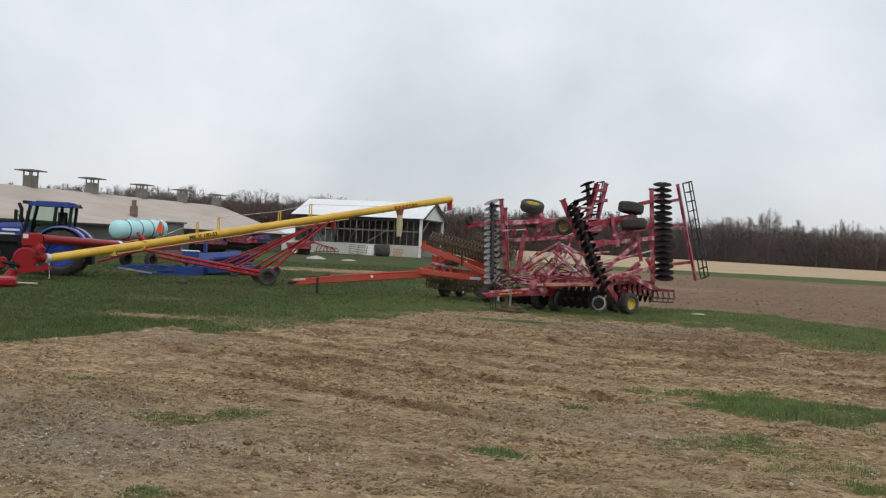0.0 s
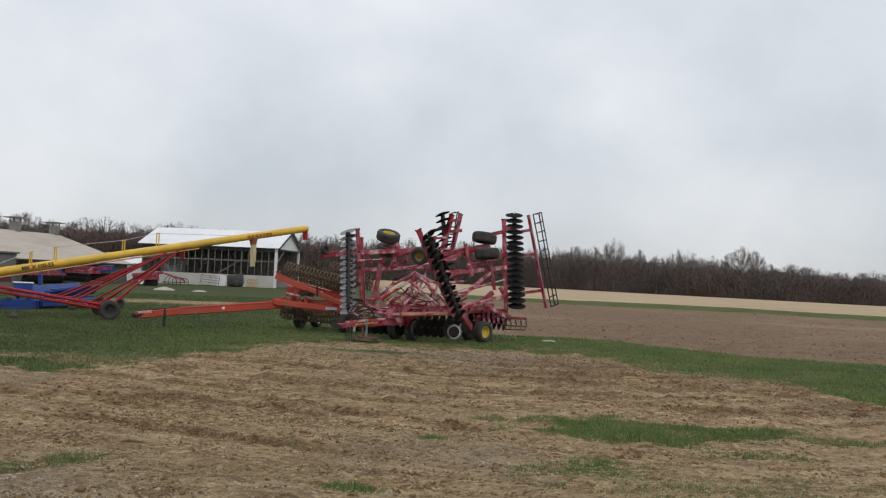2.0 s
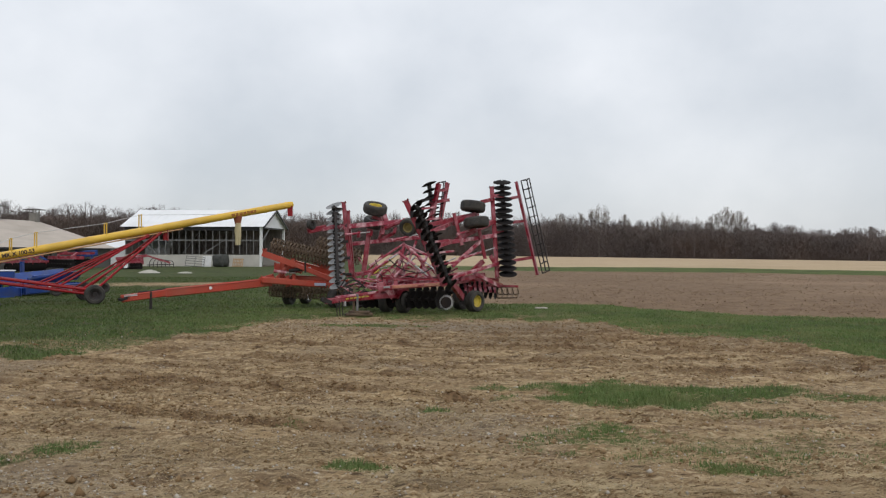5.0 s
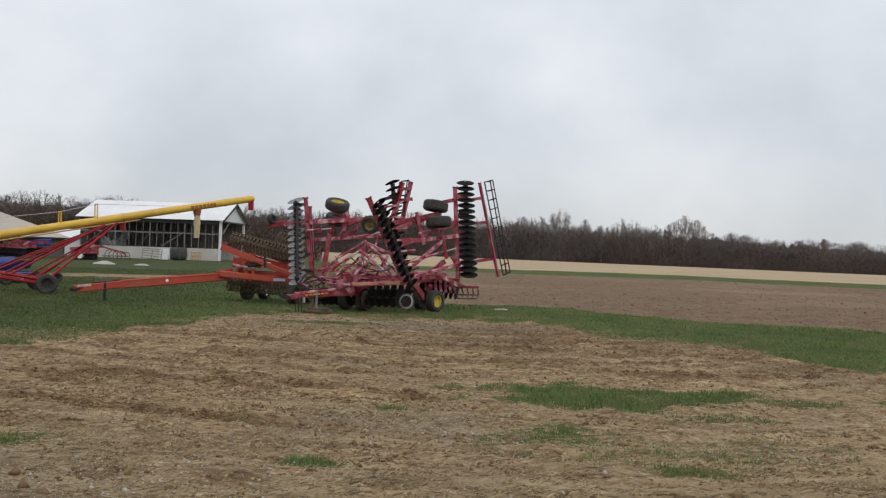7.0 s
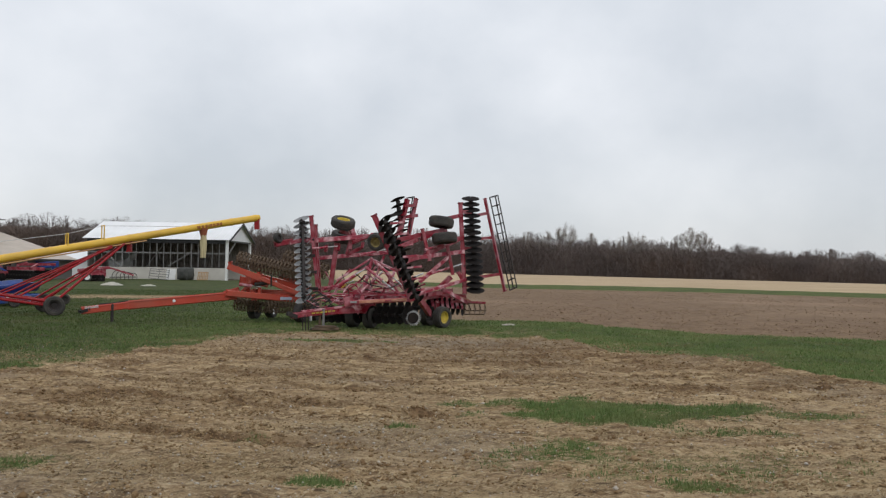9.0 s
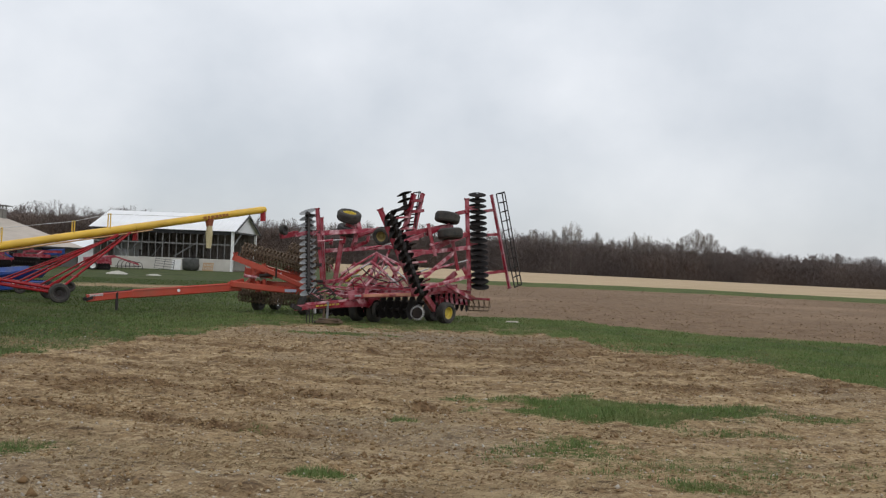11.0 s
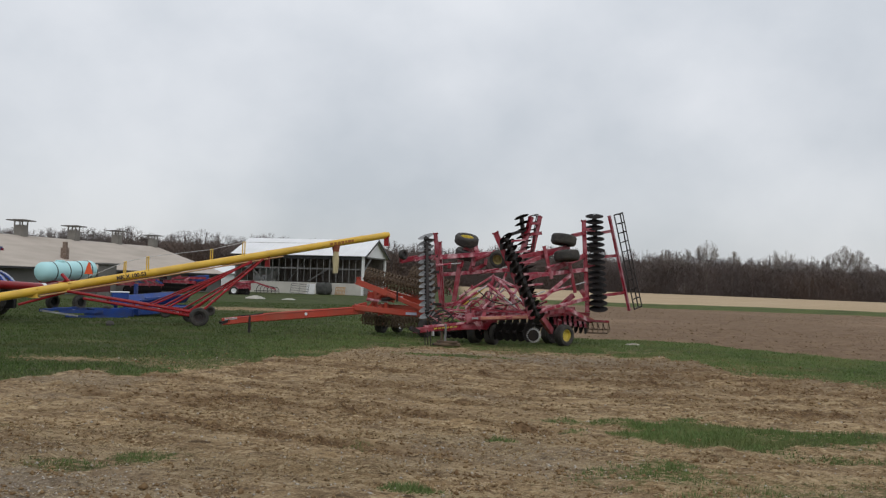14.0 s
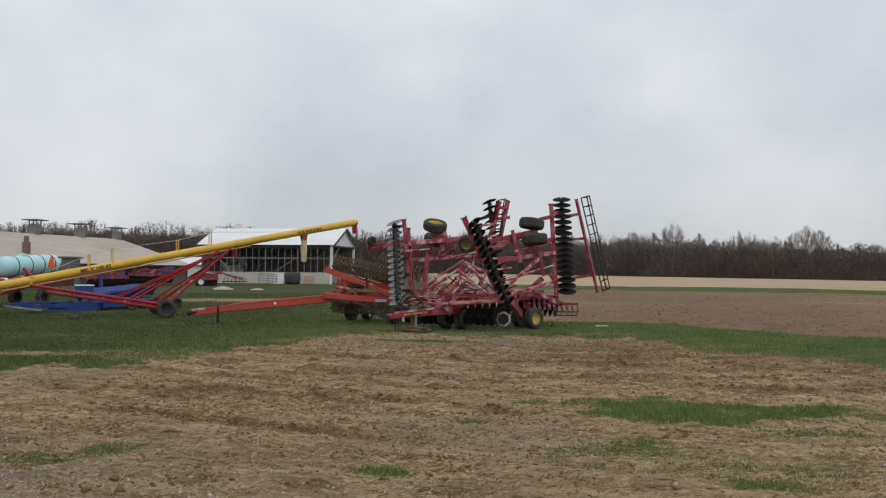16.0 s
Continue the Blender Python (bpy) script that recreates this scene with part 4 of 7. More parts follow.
def ventilator(y, k=1.0):
    """A boxed ridge ventilator under a flat cap on short posts."""
    rz = ridge_z(y)
    v = thing("ridge_ventilator", (BX, y, rz - 0.3), "grey boarded ridge ventilator with a flat raised cap", "ventilator", "ventilators along the barn ridge")
    hw = 0.42 * k
    for i in range(6):
        for side in range(4):
            bm = bmesh.new()
            a = -hw + i * 2 * hw / 6
            box(bm, (a, -hw, -0.2), (a + 2 * hw / 6 - 0.02, -hw + 0.05, 1.15), pose(BX, y, rz - 0.25, 0, 0, 90 * side))
            part("board", bm, VENT_WOOD, v)
    for sx in (-1, 1):
        for sy in (-1, 1):
            bm = bmesh.new()
            beam(bm, (BX + sx * hw * 0.9, y + sy * hw * 0.9, rz + 0.8), (BX + sx * hw * 0.9, y + sy * hw * 0.9, rz + 1.28), 0.1)
            part("post", bm, VENT_WOOD, v)
    bm = bmesh.new()
    box(bm, (-0.9, -0.9, 0), (0.9, 0.9, 0.1), pose(BX, y, rz + 1.26), 0.02)
    box(bm, (-0.55, -0.55, 0.1), (0.55, 0.55, 0.15), pose(BX, y, rz + 1.26), 0.02)
    part("cap", bm, TRIM_GREY, v)


TRIM_GREY = mat("grey_cap_board", (0.14, 0.135, 0.125), 0.8, 0, (0.2, 0.19, 0.18), 1.0, 0.6)
for i in range(5):
    ventilator(61.4 + 8.55 * i)

# brick chimney on the near roof slope
cx, cy = -40.2, 66.3
ch = thing("chimney", (cx, cy, 2.1), "brown brick chimney on the barn roof", "chimney")
for c in range(18):
    for i in range(8):
        a = i // 2
        bm = bmesh.new()
        o, k_ = -0.24 + (i % 2) * 0.24, (0.6 if c > 13 else 1.0)
        box(bm, (o * k_, -0.25 * k_, 0), ((o + 0.225) * k_, -0.14 * k_, 0.115), pose(cx, cy, 2.15 + 0.125 * c, 0, 0, 90 * a))
        part("brick", bm, BRICK, ch)
bm = bmesh.new()
box(bm, (cx - 0.13, cy - 0.13, 2.0), (cx + 0.13, cy + 0.13, 4.35))
part("mortar_core", bm, CONCRETE, ch)


# ---------------------------------------------------------------- disc harrow, wings folded up
def disc_mesh(name, r, dish, material, notch=0, n=24, deep=0.1):
    """A dished disc blade, 6 mm thick, turning about z."""
    bm = bmesh.new()
    rad = [r * (1 - (deep if notch and (i // 2) % 2 else 0)) for i in range(n if not notch else notch * 4)]
    n = len(rad)
    prof = ((0.12, -dish), (0.5, -dish * 0.75), (0.8, -dish * 0.35), (1.0, 0.0))
    for off in (0.0, 0.008):
        rings = [[bm.verts.new((q * rr * math.cos(2 * math.pi * i / n), q * rr * math.sin(2 * math.pi * i / n), h + off)) for i, rr in enumerate(rad)] for q, h in prof]
        for a, b in zip(rings, rings[1:]):
            for i in range(n):
                j = (i + 1) % n
                bm.faces.new((a[i], a[j], b[j], b[i]))
        if off == 0.0:
            lower = rings
    for i in range(n):
        j = (i + 1) % n
        bm.faces.new((lower[-1][i], lower[-1][j], rings[-1][j], rings[-1][i]))
        bm.faces.new((lower[0][i], rings[0][i], rings[0][j], lower[0][j]))
    return mesh_of(bm, name, material, True)


STEEL_WORN = mat("worn_grey_steel", (0.30, 0.31, 0.315), 0.5, 0.15, (0.46, 0.46, 0.46), 6, 0.6, (0.14, 0.11, 0.09), 4, 0.4, 0.1, 40)
STEEL_GREY = mat("grey_disc_steel", (0.17, 0.175, 0.18), 0.5, 0.1, (0.28, 0.28, 0.28), 5, 0.6, (0.12, 0.1, 0.08), 3, 0.4)
DISC_DARK = disc_mesh("disc_blade", 1.0, 0.22, STEEL_DARK)
DISC_BRIGHT = disc_mesh("disc_blade_bright", 1.0, 0.22, STEEL_WORN)
DISC_GREY = disc_mesh("disc_blade_grey", 1.0, 0.22, STEEL_GREY)
DISC_NOTCHED = disc_mesh("disc_blade_notched", 1.0, 0.2, STEEL_BRIGHT, 22, deep=0.24)


def gang(parent, a, b, n, r, mesh, axis=None, label="", first=None):
    """A gang: axle with spools from a to b and n disc blades on it, turned to axis."""
    bm = bmesh.new()
    tube(bm, a, b, 0.035, 8)
    for i in range(n - 1):
        p = lerp(a, b, (i + 0.5) / (n - 1))
        d = (Vector(b) - Vector(a)).normalized() * 0.06
        tube(bm, p - d, p + d, 0.075, 8)
    g = part("disc_gang", bm, BLACK_IRON, parent, label)
    ax = Vector(axis) if axis else Vector(b) - Vector(a)
    for i in range(n):
        ob = new("disc_blade", first if first and i < 2 else mesh)
        ob.parent = g
        ob.matrix_basis = axis_frame(lerp(a, b, i / (n - 1)), ax) @ Matrix.Diagonal((r, r, r, 1)) @ pose(0, 0, 0, 0, 0, 37 * i)
    return g


def bar(parent, name, a, b, w=0.1, h=None, material=None, label=""):
    bm = bmesh.new()
    if parent.name == "disc_harrow":
        w, h = 0.86 * w, 0.86 * (h or w)
    beam(bm, a, b, w, h, 0.16 * min(w, h or w))
    # end flanges with bolts
    d = (Vector(b) - Vector(a)).normalized()
    hh = w if h is None else h
    for q, s in ((a, 1), (b, -1)):
        m, _ = along(q, Vector(q) + d * s)
        box(bm, (-w * 0.62, -hh * 0.62, 0.0), (w * 0.62, hh * 0.62, 0.022), m, 0.004)
    return part(name, bm, material or RED, parent, label)


def rod(parent, name, a, b, r=0.03, material=None, label=""):
    bm = bmesh.new()
    tube(bm, a, b, r, 10)
    return part(name, bm, material or RED, parent, label, True)


def ram(parent, a, b, r=0.045):
    """A hydraulic ram > rod: barrel with a thinner bright rod."""
    bm = bmesh.new()
    c = lerp(a, b, 0.58)
    tube(bm, a, c, r, 12)
    tube(bm, lerp(a, b, 0.55), c, r * 1.2, 12)
    tube(bm, lerp(a, b, -0.02), lerp(a, b, 0.03), r * 1.15, 12)
    p = part("hydraulic_ram", bm, PINK, parent, "", True)
    bm = bmesh.new()
    tube(bm, c, b, r * 0.5, 10)
    part("ram_rod", bm, STEEL_BRIGHT, p, "bright ram rod", True)


def basket(parent, a0, a1, b0, b1, n, material=BLACK_IRON):
    """A rolling basket seen as rails a0-a1 and b0-b1 with rungs and end rings."""
    bm = bmesh.new()
    tube(bm, a0, a1, 0.022, 8)
    tube(bm, b0, b1, 0.022, 8)
    dirv = (Vector(a1) - Vector(a0)).normalized()
    side = (Vector(b0) - Vector(a0))
    back = dirv.cross(side).normalized() * side.length * 0.8
    tube(bm, lerp(a0, b0, 0.5) + back, lerp(a1, b1, 0.5) + back, 0.02, 8)
    g = part("rolling_basket", bm, material, parent, "open steel rolling basket")
    for i in range(n):
        t = i / (n - 1)
        p, q = lerp(a0, a1, t), lerp(b0, b1, t)
        bm = bmesh.new()
        tube(bm, p, q, 0.014, 6)
        tube(bm, q, (p + q) / 2 + back, 0.014, 6)
        tube(bm, p, (p + q) / 2 + back, 0.014, 6)
        part("rung", bm, material, g)


LATERAL = Vector((0.73, -0.68, 0))
har = thing("disc_harrow", (0.2, 26.0, 0), "faded red disc harrow with its wings folded upright", "harrow")
# tongue, hitch and parking jack
bar(har, "tongue", (-3.1, 22.9, 0.46), (-2.33, 23.9, 0.52), 0.12, 0.13)
bar(har, "tongue", (-2.33, 23.9, 0.52), (-1.31, 24.8, 0.56), 0.13, 0.16)
bar(har, "gusset_plate", (-1.5, 24.55, 0.55), (-1.28, 24.75, 0.82), 0.03, 0.3, PINK)
bar(har, "tongue_rail", (-2.9, 23.3, 0.56), (-1.4, 24.7, 0.70), 0.05, 0.05, PINK)
bar(har, "tongue_arm", (-1.34, 24.8, 0.59), (-1.05, 25.2, 0.81), 0.2, 0.3)
bar(har, "hitch_clevis", (-3.2, 22.75, 0.53), (-3.0, 22.95, 0.42), 0.12, 0.1, BLACK_IRON)
rod(har, "jack_post", (-2.43, 23.8, 0.87), (-2.45, 23.8, 0.1), 0.035, RUST, "grey jack post")
bm = bmesh.new()
jf = Vector((-2.42, 23.8, 0.01))
box(bm, (jf.x - 0.28, jf.y - 0.15, 0.02), (jf.x + 0.28, jf.y + 0.15, 0.07), None, 0.01)
part("jack_foot", bm, BLACK_IRON, har)
for x in (-2.87, -2.79, -2.71):
    rod(har, "safety_chain", (x, 23.2, 0.46), (x + 0.03, 23.2, 0.04), 0.014, BLACK_IRON)
# main frame
bar(har, "main_beam", (-1.77, 24.3, 0.77), (0.1, 24, 0.92), 0.12, 0.15, None, "lower frame beam with a worn orange strip")
FADED = mat("faded_orange_paint", (0.46, 0.17, 0.11), 0.55, 0, (0.58, 0.33, 0.22), 4, 0.7, (0.3, 0.05, 0.05), 3, 0.5)
bar(har, "decal_strip", (-1.36, 24.16, 0.815), (0.0, 23.94, 0.91), 0.05, 0.10, FADED, "sun-faded orange strip along the beam")
bar(har, "decal_strip", (-1.62, 24.2, 0.80), (-1.44, 24.17, 0.81), 0.05, 0.06, STEEL_WORN, "pale worn patch on the beam")
bar(har, "decal_strip", (-0.62, 24.0, 0.865), (-0.44, 23.98, 0.877), 0.05, 0.05, RED)
for i in range(6):
    q = Vector((-2.62, 23.42, 0.50)).lerp(Vector((-2.12, 24.0, 0.545)), i / 5)
    bar(har, "name_bar", q, q + Vector((0.06, 0.07, 0.01)), 0.02, 0.035, YELLOW_RIM)
# cribbing under the parked tongue, and pale tags hanging from it
for k, (lo, hi, turn) in enumerate((((-0.38, -0.12, 0.0), (0.38, 0.12, 0.07), 8), ((-0.3, -0.1, 0.07), (0.3, 0.1, 0.13), -14))):
    bm = bmesh.new()
    box(bm, lo, hi, pose(-2.28, 23.75, 0.02, 0, 0, turn), 0.01)
    part("timber_block", bm, RUST, har, "weathered timber block")
rod(har, "jack_tube", (-2.34, 23.75, 0.62), (-2.34, 23.75, 0.14), 0.036, STEEL_GREY, "grey jack tube")
rod(har, "grease_pot", (-2.66, 23.4, 0.44), (-2.65, 23.4, 0.30), 0.04, STEEL_WORN, "small pale pot hanging under the tongue")
bar(har, "main_beam", (-2.58, 26.4, 0.78), (0.3, 26.8, 0.96), 0.15, 0.15)
bar(har, "main_beam", (-0.8, 28.2, 0.94), (1.44, 27.2, 0.98), 0.15, 0.15)
bar(har, "cross_beam", (-1.56, 24.6, 0.82), (-0.53, 28, 0.94), 0.15, 0.15)
bar(har, "cross_beam", (0.06, 24.1, 0.92), (1.23, 27.4, 0.96), 0.12, 0.14)
bar(har, "cross_beam", (-2.36, 26, 0.82), (-1.14, 24.5, 0.79), 0.14, 0.14, PINK)
bar(har, "cross_beam", (-0.9, 24.8, 0.89), (0.93, 26.6, 0.97), 0.12, 0.14, PINK)
bar(har, "hitch_brace", (-2.43, 25.6, 0.85), (-1.95, 24.8, 0.74), 0.1, 0.1, PINK)
bar(har, "hitch_brace", (-1.95, 24.8, 0.74), (-1.44, 25.4, 0.94), 0.1, 0.1, PINK)
bar(har, "side_plate", (-1.81, 24.3, 0.78), (-1.54, 24.3, 0.85), 0.12, 0.32)
# near front gang with its bar
bar(har, "wing_beam", (-0.97, 23.7, 3.3), (0.1, 23.6, 1), 0.17, 0.17)
gang(har, (-0.66, 23.5, 3.14), (0.32, 23.3, 0.92), 14, 0.215, DISC_DARK, (0.62, -0.35, -0.7), "near front gang of dark disc blades")
for i in range(7):
    t = i / 6
    a = Vector((-0.5, 23.45, 3.05)).lerp(Vector((0.26, 23.3, 1.2)), t)
    bar(har, "scraper", a, a + Vector((0.40, 0.02, 0.05)), 0.06, 0.05, PINK)
    if i < 6:
        q = Vector((-0.86, 23.65, 3.02)).lerp(Vector((0.04, 23.55, 1.12)), (i + 0.4) / 6)
        bar(har, "bearing_stand", q, a + Vector((0.02, 0, -0.12)), 0.12, 0.2, BLACK_IRON)
# near rear gang, bar and basket
bar(har, "wing_beam", (1.64, 26.4, 3.91), (1.8, 26, 1.04), 0.15, 0.15)
gang(har, (1.98, 26.6, 4.07), (2.13, 25.9, 1.16), 17, 0.285, DISC_DARK, (0.02, 0.33, -0.9), "rear gang of black disc blades")
for i in range(5):
    q = Vector((1.67, 26.35, 3.62)).lerp(Vector((1.79, 26, 1.3)), i / 4)
    bar(har, "bearing_stand", q, q + Vector((0.33, 0.02, 0.0)), 0.07, 0.1, BLACK_IRON if i % 2 else RED)
bar(har, "basket_beam", (2.49, 27.2, 4.14), (3.15, 26.8, 1.12), 0.08, 0.09)
basket(har, (2.63, 27, 4.16), (3.29, 26.6, 1.16), (2.84, 27.2, 4.2), (3.42, 26.8, 1.25), 11)
for p, q in (((2.19, 26.5, 3.54), (2.6, 27.2, 3.66)), ((2.23, 26.4, 2.78), (2.77, 27.1, 2.86)), ((1.85, 26.1, 1.5), (3.04, 26.9, 1.68))):
    bar(har, "basket_arm", p, q, 0.07, 0.08)
# near wing frame
bar(har, "wing_rail", (-0.29, 24.2, 2.62), (1.17, 25.8, 3.03), 0.1, 0.11)
bar(har, "wing_rail", (-0.12, 24.2, 2.06), (1.74, 26, 2.36), 0.1, 0.11, PINK)
bar(har, "wing_plate", (0.42, 24.9, 3), (0.67, 24.9, 2.04), 0.17, 0.12)
bar(har, "wing_rail", (-0.22, 24, 1.95), (0.33, 24.6, 2.15), 0.11, 0.12)
bar(har, "wing_brace", (0.53, 25, 2.22), (1.71, 26.1, 2.81), 0.1, 0.12)
bar(har, "wing_brace", (0.38, 24.8, 1.41), (1.25, 25.4, 2.18), 0.085, 0.09, PINK)
bar(har, "wing_brace", (1.2, 25.4, 2.52), (1.39, 25.4, 1.63), 0.1, 0.12)
bar(har, "wheel_arm", (1.29, 25.8, 3.39), (1.68, 26.2, 3.51), 0.09, 0.1)
bar(har, "wheel_arm", (0.38, 25, 2.68), (1.08, 25.4, 3.01), 0.09, 0.1)
bar(har, "wing_rail", (0.37, 24.6, 1.08), (1.84, 26, 1.48), 0.085, 0.085, PINK)
bar(har, "wing_brace", (1.01, 25.6, 1.24), (1.34, 25.8, 1.55), 0.11, 0.13)
bar(har, "hinge_arm", (1.06, 25.4, 1.2), (1.85, 26.2, 0.78), 0.09, 0.1, PINK)
bar(har, "hinge_arm", (1.58, 26, 1.73), (1.82, 26, 1.34), 0.12, 0.14)
bar(har, "hinge_arm", (0.62, 25, 1.02), (1.37, 25.8, 1.13), 0.11, 0.12)
wheel((1.01, 25.4, 3.23), (0.12, 0.1, 1), 0.38, 0.3, har, BLACK_IRON, "transport_wheel")
wheel((1.1, 25, 2.73), (-0.1, 0.1, 1), 0.38, 0.3, har, BLACK_IRON, "transport_wheel")
# middle: lift linkage and rams
for a, b, w in (((-2.15, 25.6, 1.4), (-1.07, 25.3, 2.09), 0.1), ((-2.22, 25.4, 1.15), (-1.16, 25.2, 1.87), 0.09), ((-1.09, 25.2, 2.06), (-0.26, 24.8, 1.7), 0.1), ((-1.06, 25.3, 2.08), (-1.28, 25, 1.16), 0.1),
                ((-1.48, 25.2, 1.1), (-0.94, 25, 1.84), 0.08), ((-0.72, 25.6, 2.18), (-1.1, 25.4, 1.15), 0.08), ((-0.28, 26.4, 2.09), (-0.63, 26, 1.04), 0.09), ((-1.16, 25.2, 1.58), (-0.31, 24.8, 1.08), 0.08),
                ((-2.32, 26.6, 1.17), (-2.6, 26.6, 1.66), 0.08), ((-1.65, 26, 1.04), (-0.15, 25.6, 1.28), 0.08), ((-2.22, 25.4, 0.98), (-1.94, 25.6, 1.42), 0.06)):
    bar(har, "lift_link", a, b, w * 0.72, None, PINK)
for a, b in (((-1.21, 24.9, 1.8), (-0.39, 24.6, 1.17)), ((-0.97, 24.9, 1.97), (-0.03, 24.6, 1.22)), ((-1.37, 24.8, 1.06), (-0.7, 24.9, 1.73)), ((-2.03, 25, 1.26), (-1.21, 25, 1.8)), ((-0.23, 25, 1.36), (0.49, 25.2, 1.66))):
    ram(har, a, b)
# yellow-handled lever behind the linkage
bar(har, "control_lever", (-2.15, 26.4, 1.07), (-1.46, 26.3, 1.66), 0.05, 0.05, YELLOW_RIM)
# middle gangs under the frame
gang(har, (-2.5, 26.0, 0.35), (0.04, 24.3, 0.44), 13, 0.27, DISC_DARK, (0.8, -0.6, 0.0), "front middle gang of dark disc blades")
gang(har, (0.69, 26.6, 0.68), (1.85, 27.2, 0.58), 8, 0.29, DISC_DARK, (0.95, -0.3, -0.12), "rear middle gang of dark disc blades")
gang(har, (-0.93, 28, 0.47), (0.77, 27, 0.55), 8, 0.27, DISC_DARK, (0.9, -0.4, 0.0), "rear middle gang of dark disc blades")
for i in range(7):
    q = Vector((0.72, 26.45, 0.82)).lerp(Vector((1.86, 27.05, 0.72)), (i + 0.5) / 7)
    bar(har, "scraper", q, q + Vector((0.03, -0.12, -0.2)), 0.09, 0.03, PINK)
    bar(har, "bearing_stand", q + Vector((0, 0.05, 0.16)), q + Vector((0, 0, -0.02)), 0.06, 0.06, RED)
bar(har, "gang_beam", (0.6, 26.6, 1.0), (1.9, 27.1, 0.92), 0.11, 0.12)
bar(har, "gang_beam", (1.12, 26.0, 1.12), (2.0, 26.6, 0.78), 0.08, 0.09, FADED)
end_disc = new("end_disc", DISC_NOTCHED)
end_disc.parent = har
end_disc.matrix_parent_inverse = har.matrix_world.inverted()
end_disc.matrix_basis = axis_frame((0.2, 23.1, 0.44), (0.3, -0.95, 0.0)) @ Matrix.Diagonal((0.215, 0.215, 0.215, 1))
tagged(end_disc, "polished notched end disc")
bm = bmesh.new()
lathe(bm, [(0, 0.02), (0.15, 0.02), (0.157, 0.0), (0, 0.0)], axis_frame((0.19, 23.06, 0.44), (0.3, -0.95, 0.0)), 20)
part("disc_hub", bm, STEEL_DARK, har)
# rear middle basket
basket(har, (1.82, 26.8, 0.72), (2.49, 26.6, 0.73), (1.85, 26.7, 0.37), (2.47, 26.5, 0.39), 5, RUST)
bar(har, "basket_arm", (1.21, 26.2, 1.12), (1.97, 26.8, 0.72), 0.08, 0.1)
bar(har, "basket_arm", (1.42, 26.4, 0.78), (2.51, 26.6, 0.75), 0.05, 0.06)
# wheels on the ground
wheel((1.09, 25.7, 0.32), LATERAL, 0.33, 0.30, har, YELLOW_RIM, "ground_wheel")
wheel((0.69, 26.6, 0.32), LATERAL, 0.33, 0.30, har, BLACK_IRON, "ground_wheel")
wheel((-1.08, 25.2, 0.32), (0.93, -0.36, 0), 0.33, 0.3, har, OLIVE_RIM, "ground_wheel")
wheel((-1.62, 25.5, 0.32), (0.93, -0.36, 0), 0.33, 0.3, har, BLACK_IRON, "ground_wheel")
bar(har, "axle_arm", (0.95, 25.9, 0.78), (0.92, 26, 0.28), 0.12, 0.16)
bar(har, "axle_arm", (-1.36, 25.3, 0.77), (-1.34, 25.15, 0.32), 0.12, 0.16)
# far wing: front beam, silver gang, rails
bar(har, "wing_beam", (-3.01, 26, 3.38), (-2.73, 25.8, 1.14), 0.14, 0.16)
bar(har, "wing_beam", (-2.88, 26.2, 3.12), (-2.68, 26, 0.92), 0.1, 0.14)
gang(har, (-3.3, 25.9, 3.27), (-3.11, 25.4, 0.81), 14, 0.265, DISC_BRIGHT, (-0.3, -0.34, 0.9), "front gang of bright worn disc blades", DISC_GREY)
# dark scraper bar with its blades across the front of the gang
rod(har, "scraper_bar", (-3.2, 25.55, 3.02), (-3.05, 25.05, 1.06), 0.035, BLACK_IRON)
for i in range(13):
    q = Vector((-3.2, 25.55, 3.02)).lerp(Vector((-3.05, 25.05, 1.06)), i / 12)
    bar(har, "scraper_blade", q + Vector((-0.05, 0, 0.02)), q + Vector((0.08, 0.1, -0.03)), 0.07, 0.05, BLACK_IRON)
for i in range(5):
    q = Vector((-2.95, 25.95, 3.16)).lerp(Vector((-2.72, 25.7, 1.14)), i / 4)
    bar(har, "bearing_stand", q, q + Vector((-0.27, -0.05, 0.0)), 0.06, 0.1, BLACK_IRON)
bar(har, "gang_spine", (-3.17, 25.3, 3.01), (-3.04, 24.9, 0.96), 0.06, 0.06, BLACK_IRON)
bar(har, "wing_rail", (-3.22, 25.8, 2.58), (-1.29, 26.6, 2.8), 0.13, 0.13, PINK)
bar(har, "wing_rail", (-2.89, 26.2, 2.07), (-0.55, 27.2, 2.32), 0.11, 0.11, PINK)
bar(har, "wing_plate", (-2.23, 26.4, 2.56), (-2.4, 26.4, 1.23), 0.17, 0.12)
bar(har, "wing_plate", (-1.82, 26.6, 2.67), (-1.94, 26.6, 2.2), 0.14, 0.12)
bar(har, "wing_rail", (-2.91, 26.2, 1.08), (-1.98, 26.6, 1.21), 0.1, 0.12)
bar(har, "wing_rail", (-1.94, 26.6, 2.2), (-1.52, 26.8, 2.42), 0.1, 0.1)
bar(har, "gauge_arm", (-3.96, 25.2, 2.46), (-3.53, 25.5, 2.57), 0.16, 0.14)
bar(har, "gauge_arm", (-3.58, 25.4, 2.51), (-3.11, 25.8, 2.65), 0.12, 0.1, PINK)
bar(har, "gauge_arm", (-1.7, 26.2, 2.59), (-1.07, 25.6, 2.81), 0.12, 0.12)
wheel((-3.89, 25.2, 2.65), (0.8, -0.5, 0.2), 0.16, 0.14, har, BLACK_IRON, "gauge_wheel")
wheel((-2.06, 26.5, 3.21), (0.18, -0.35, 1), 0.38, 0.3, har, YELLOW_RIM, "transport_wheel")
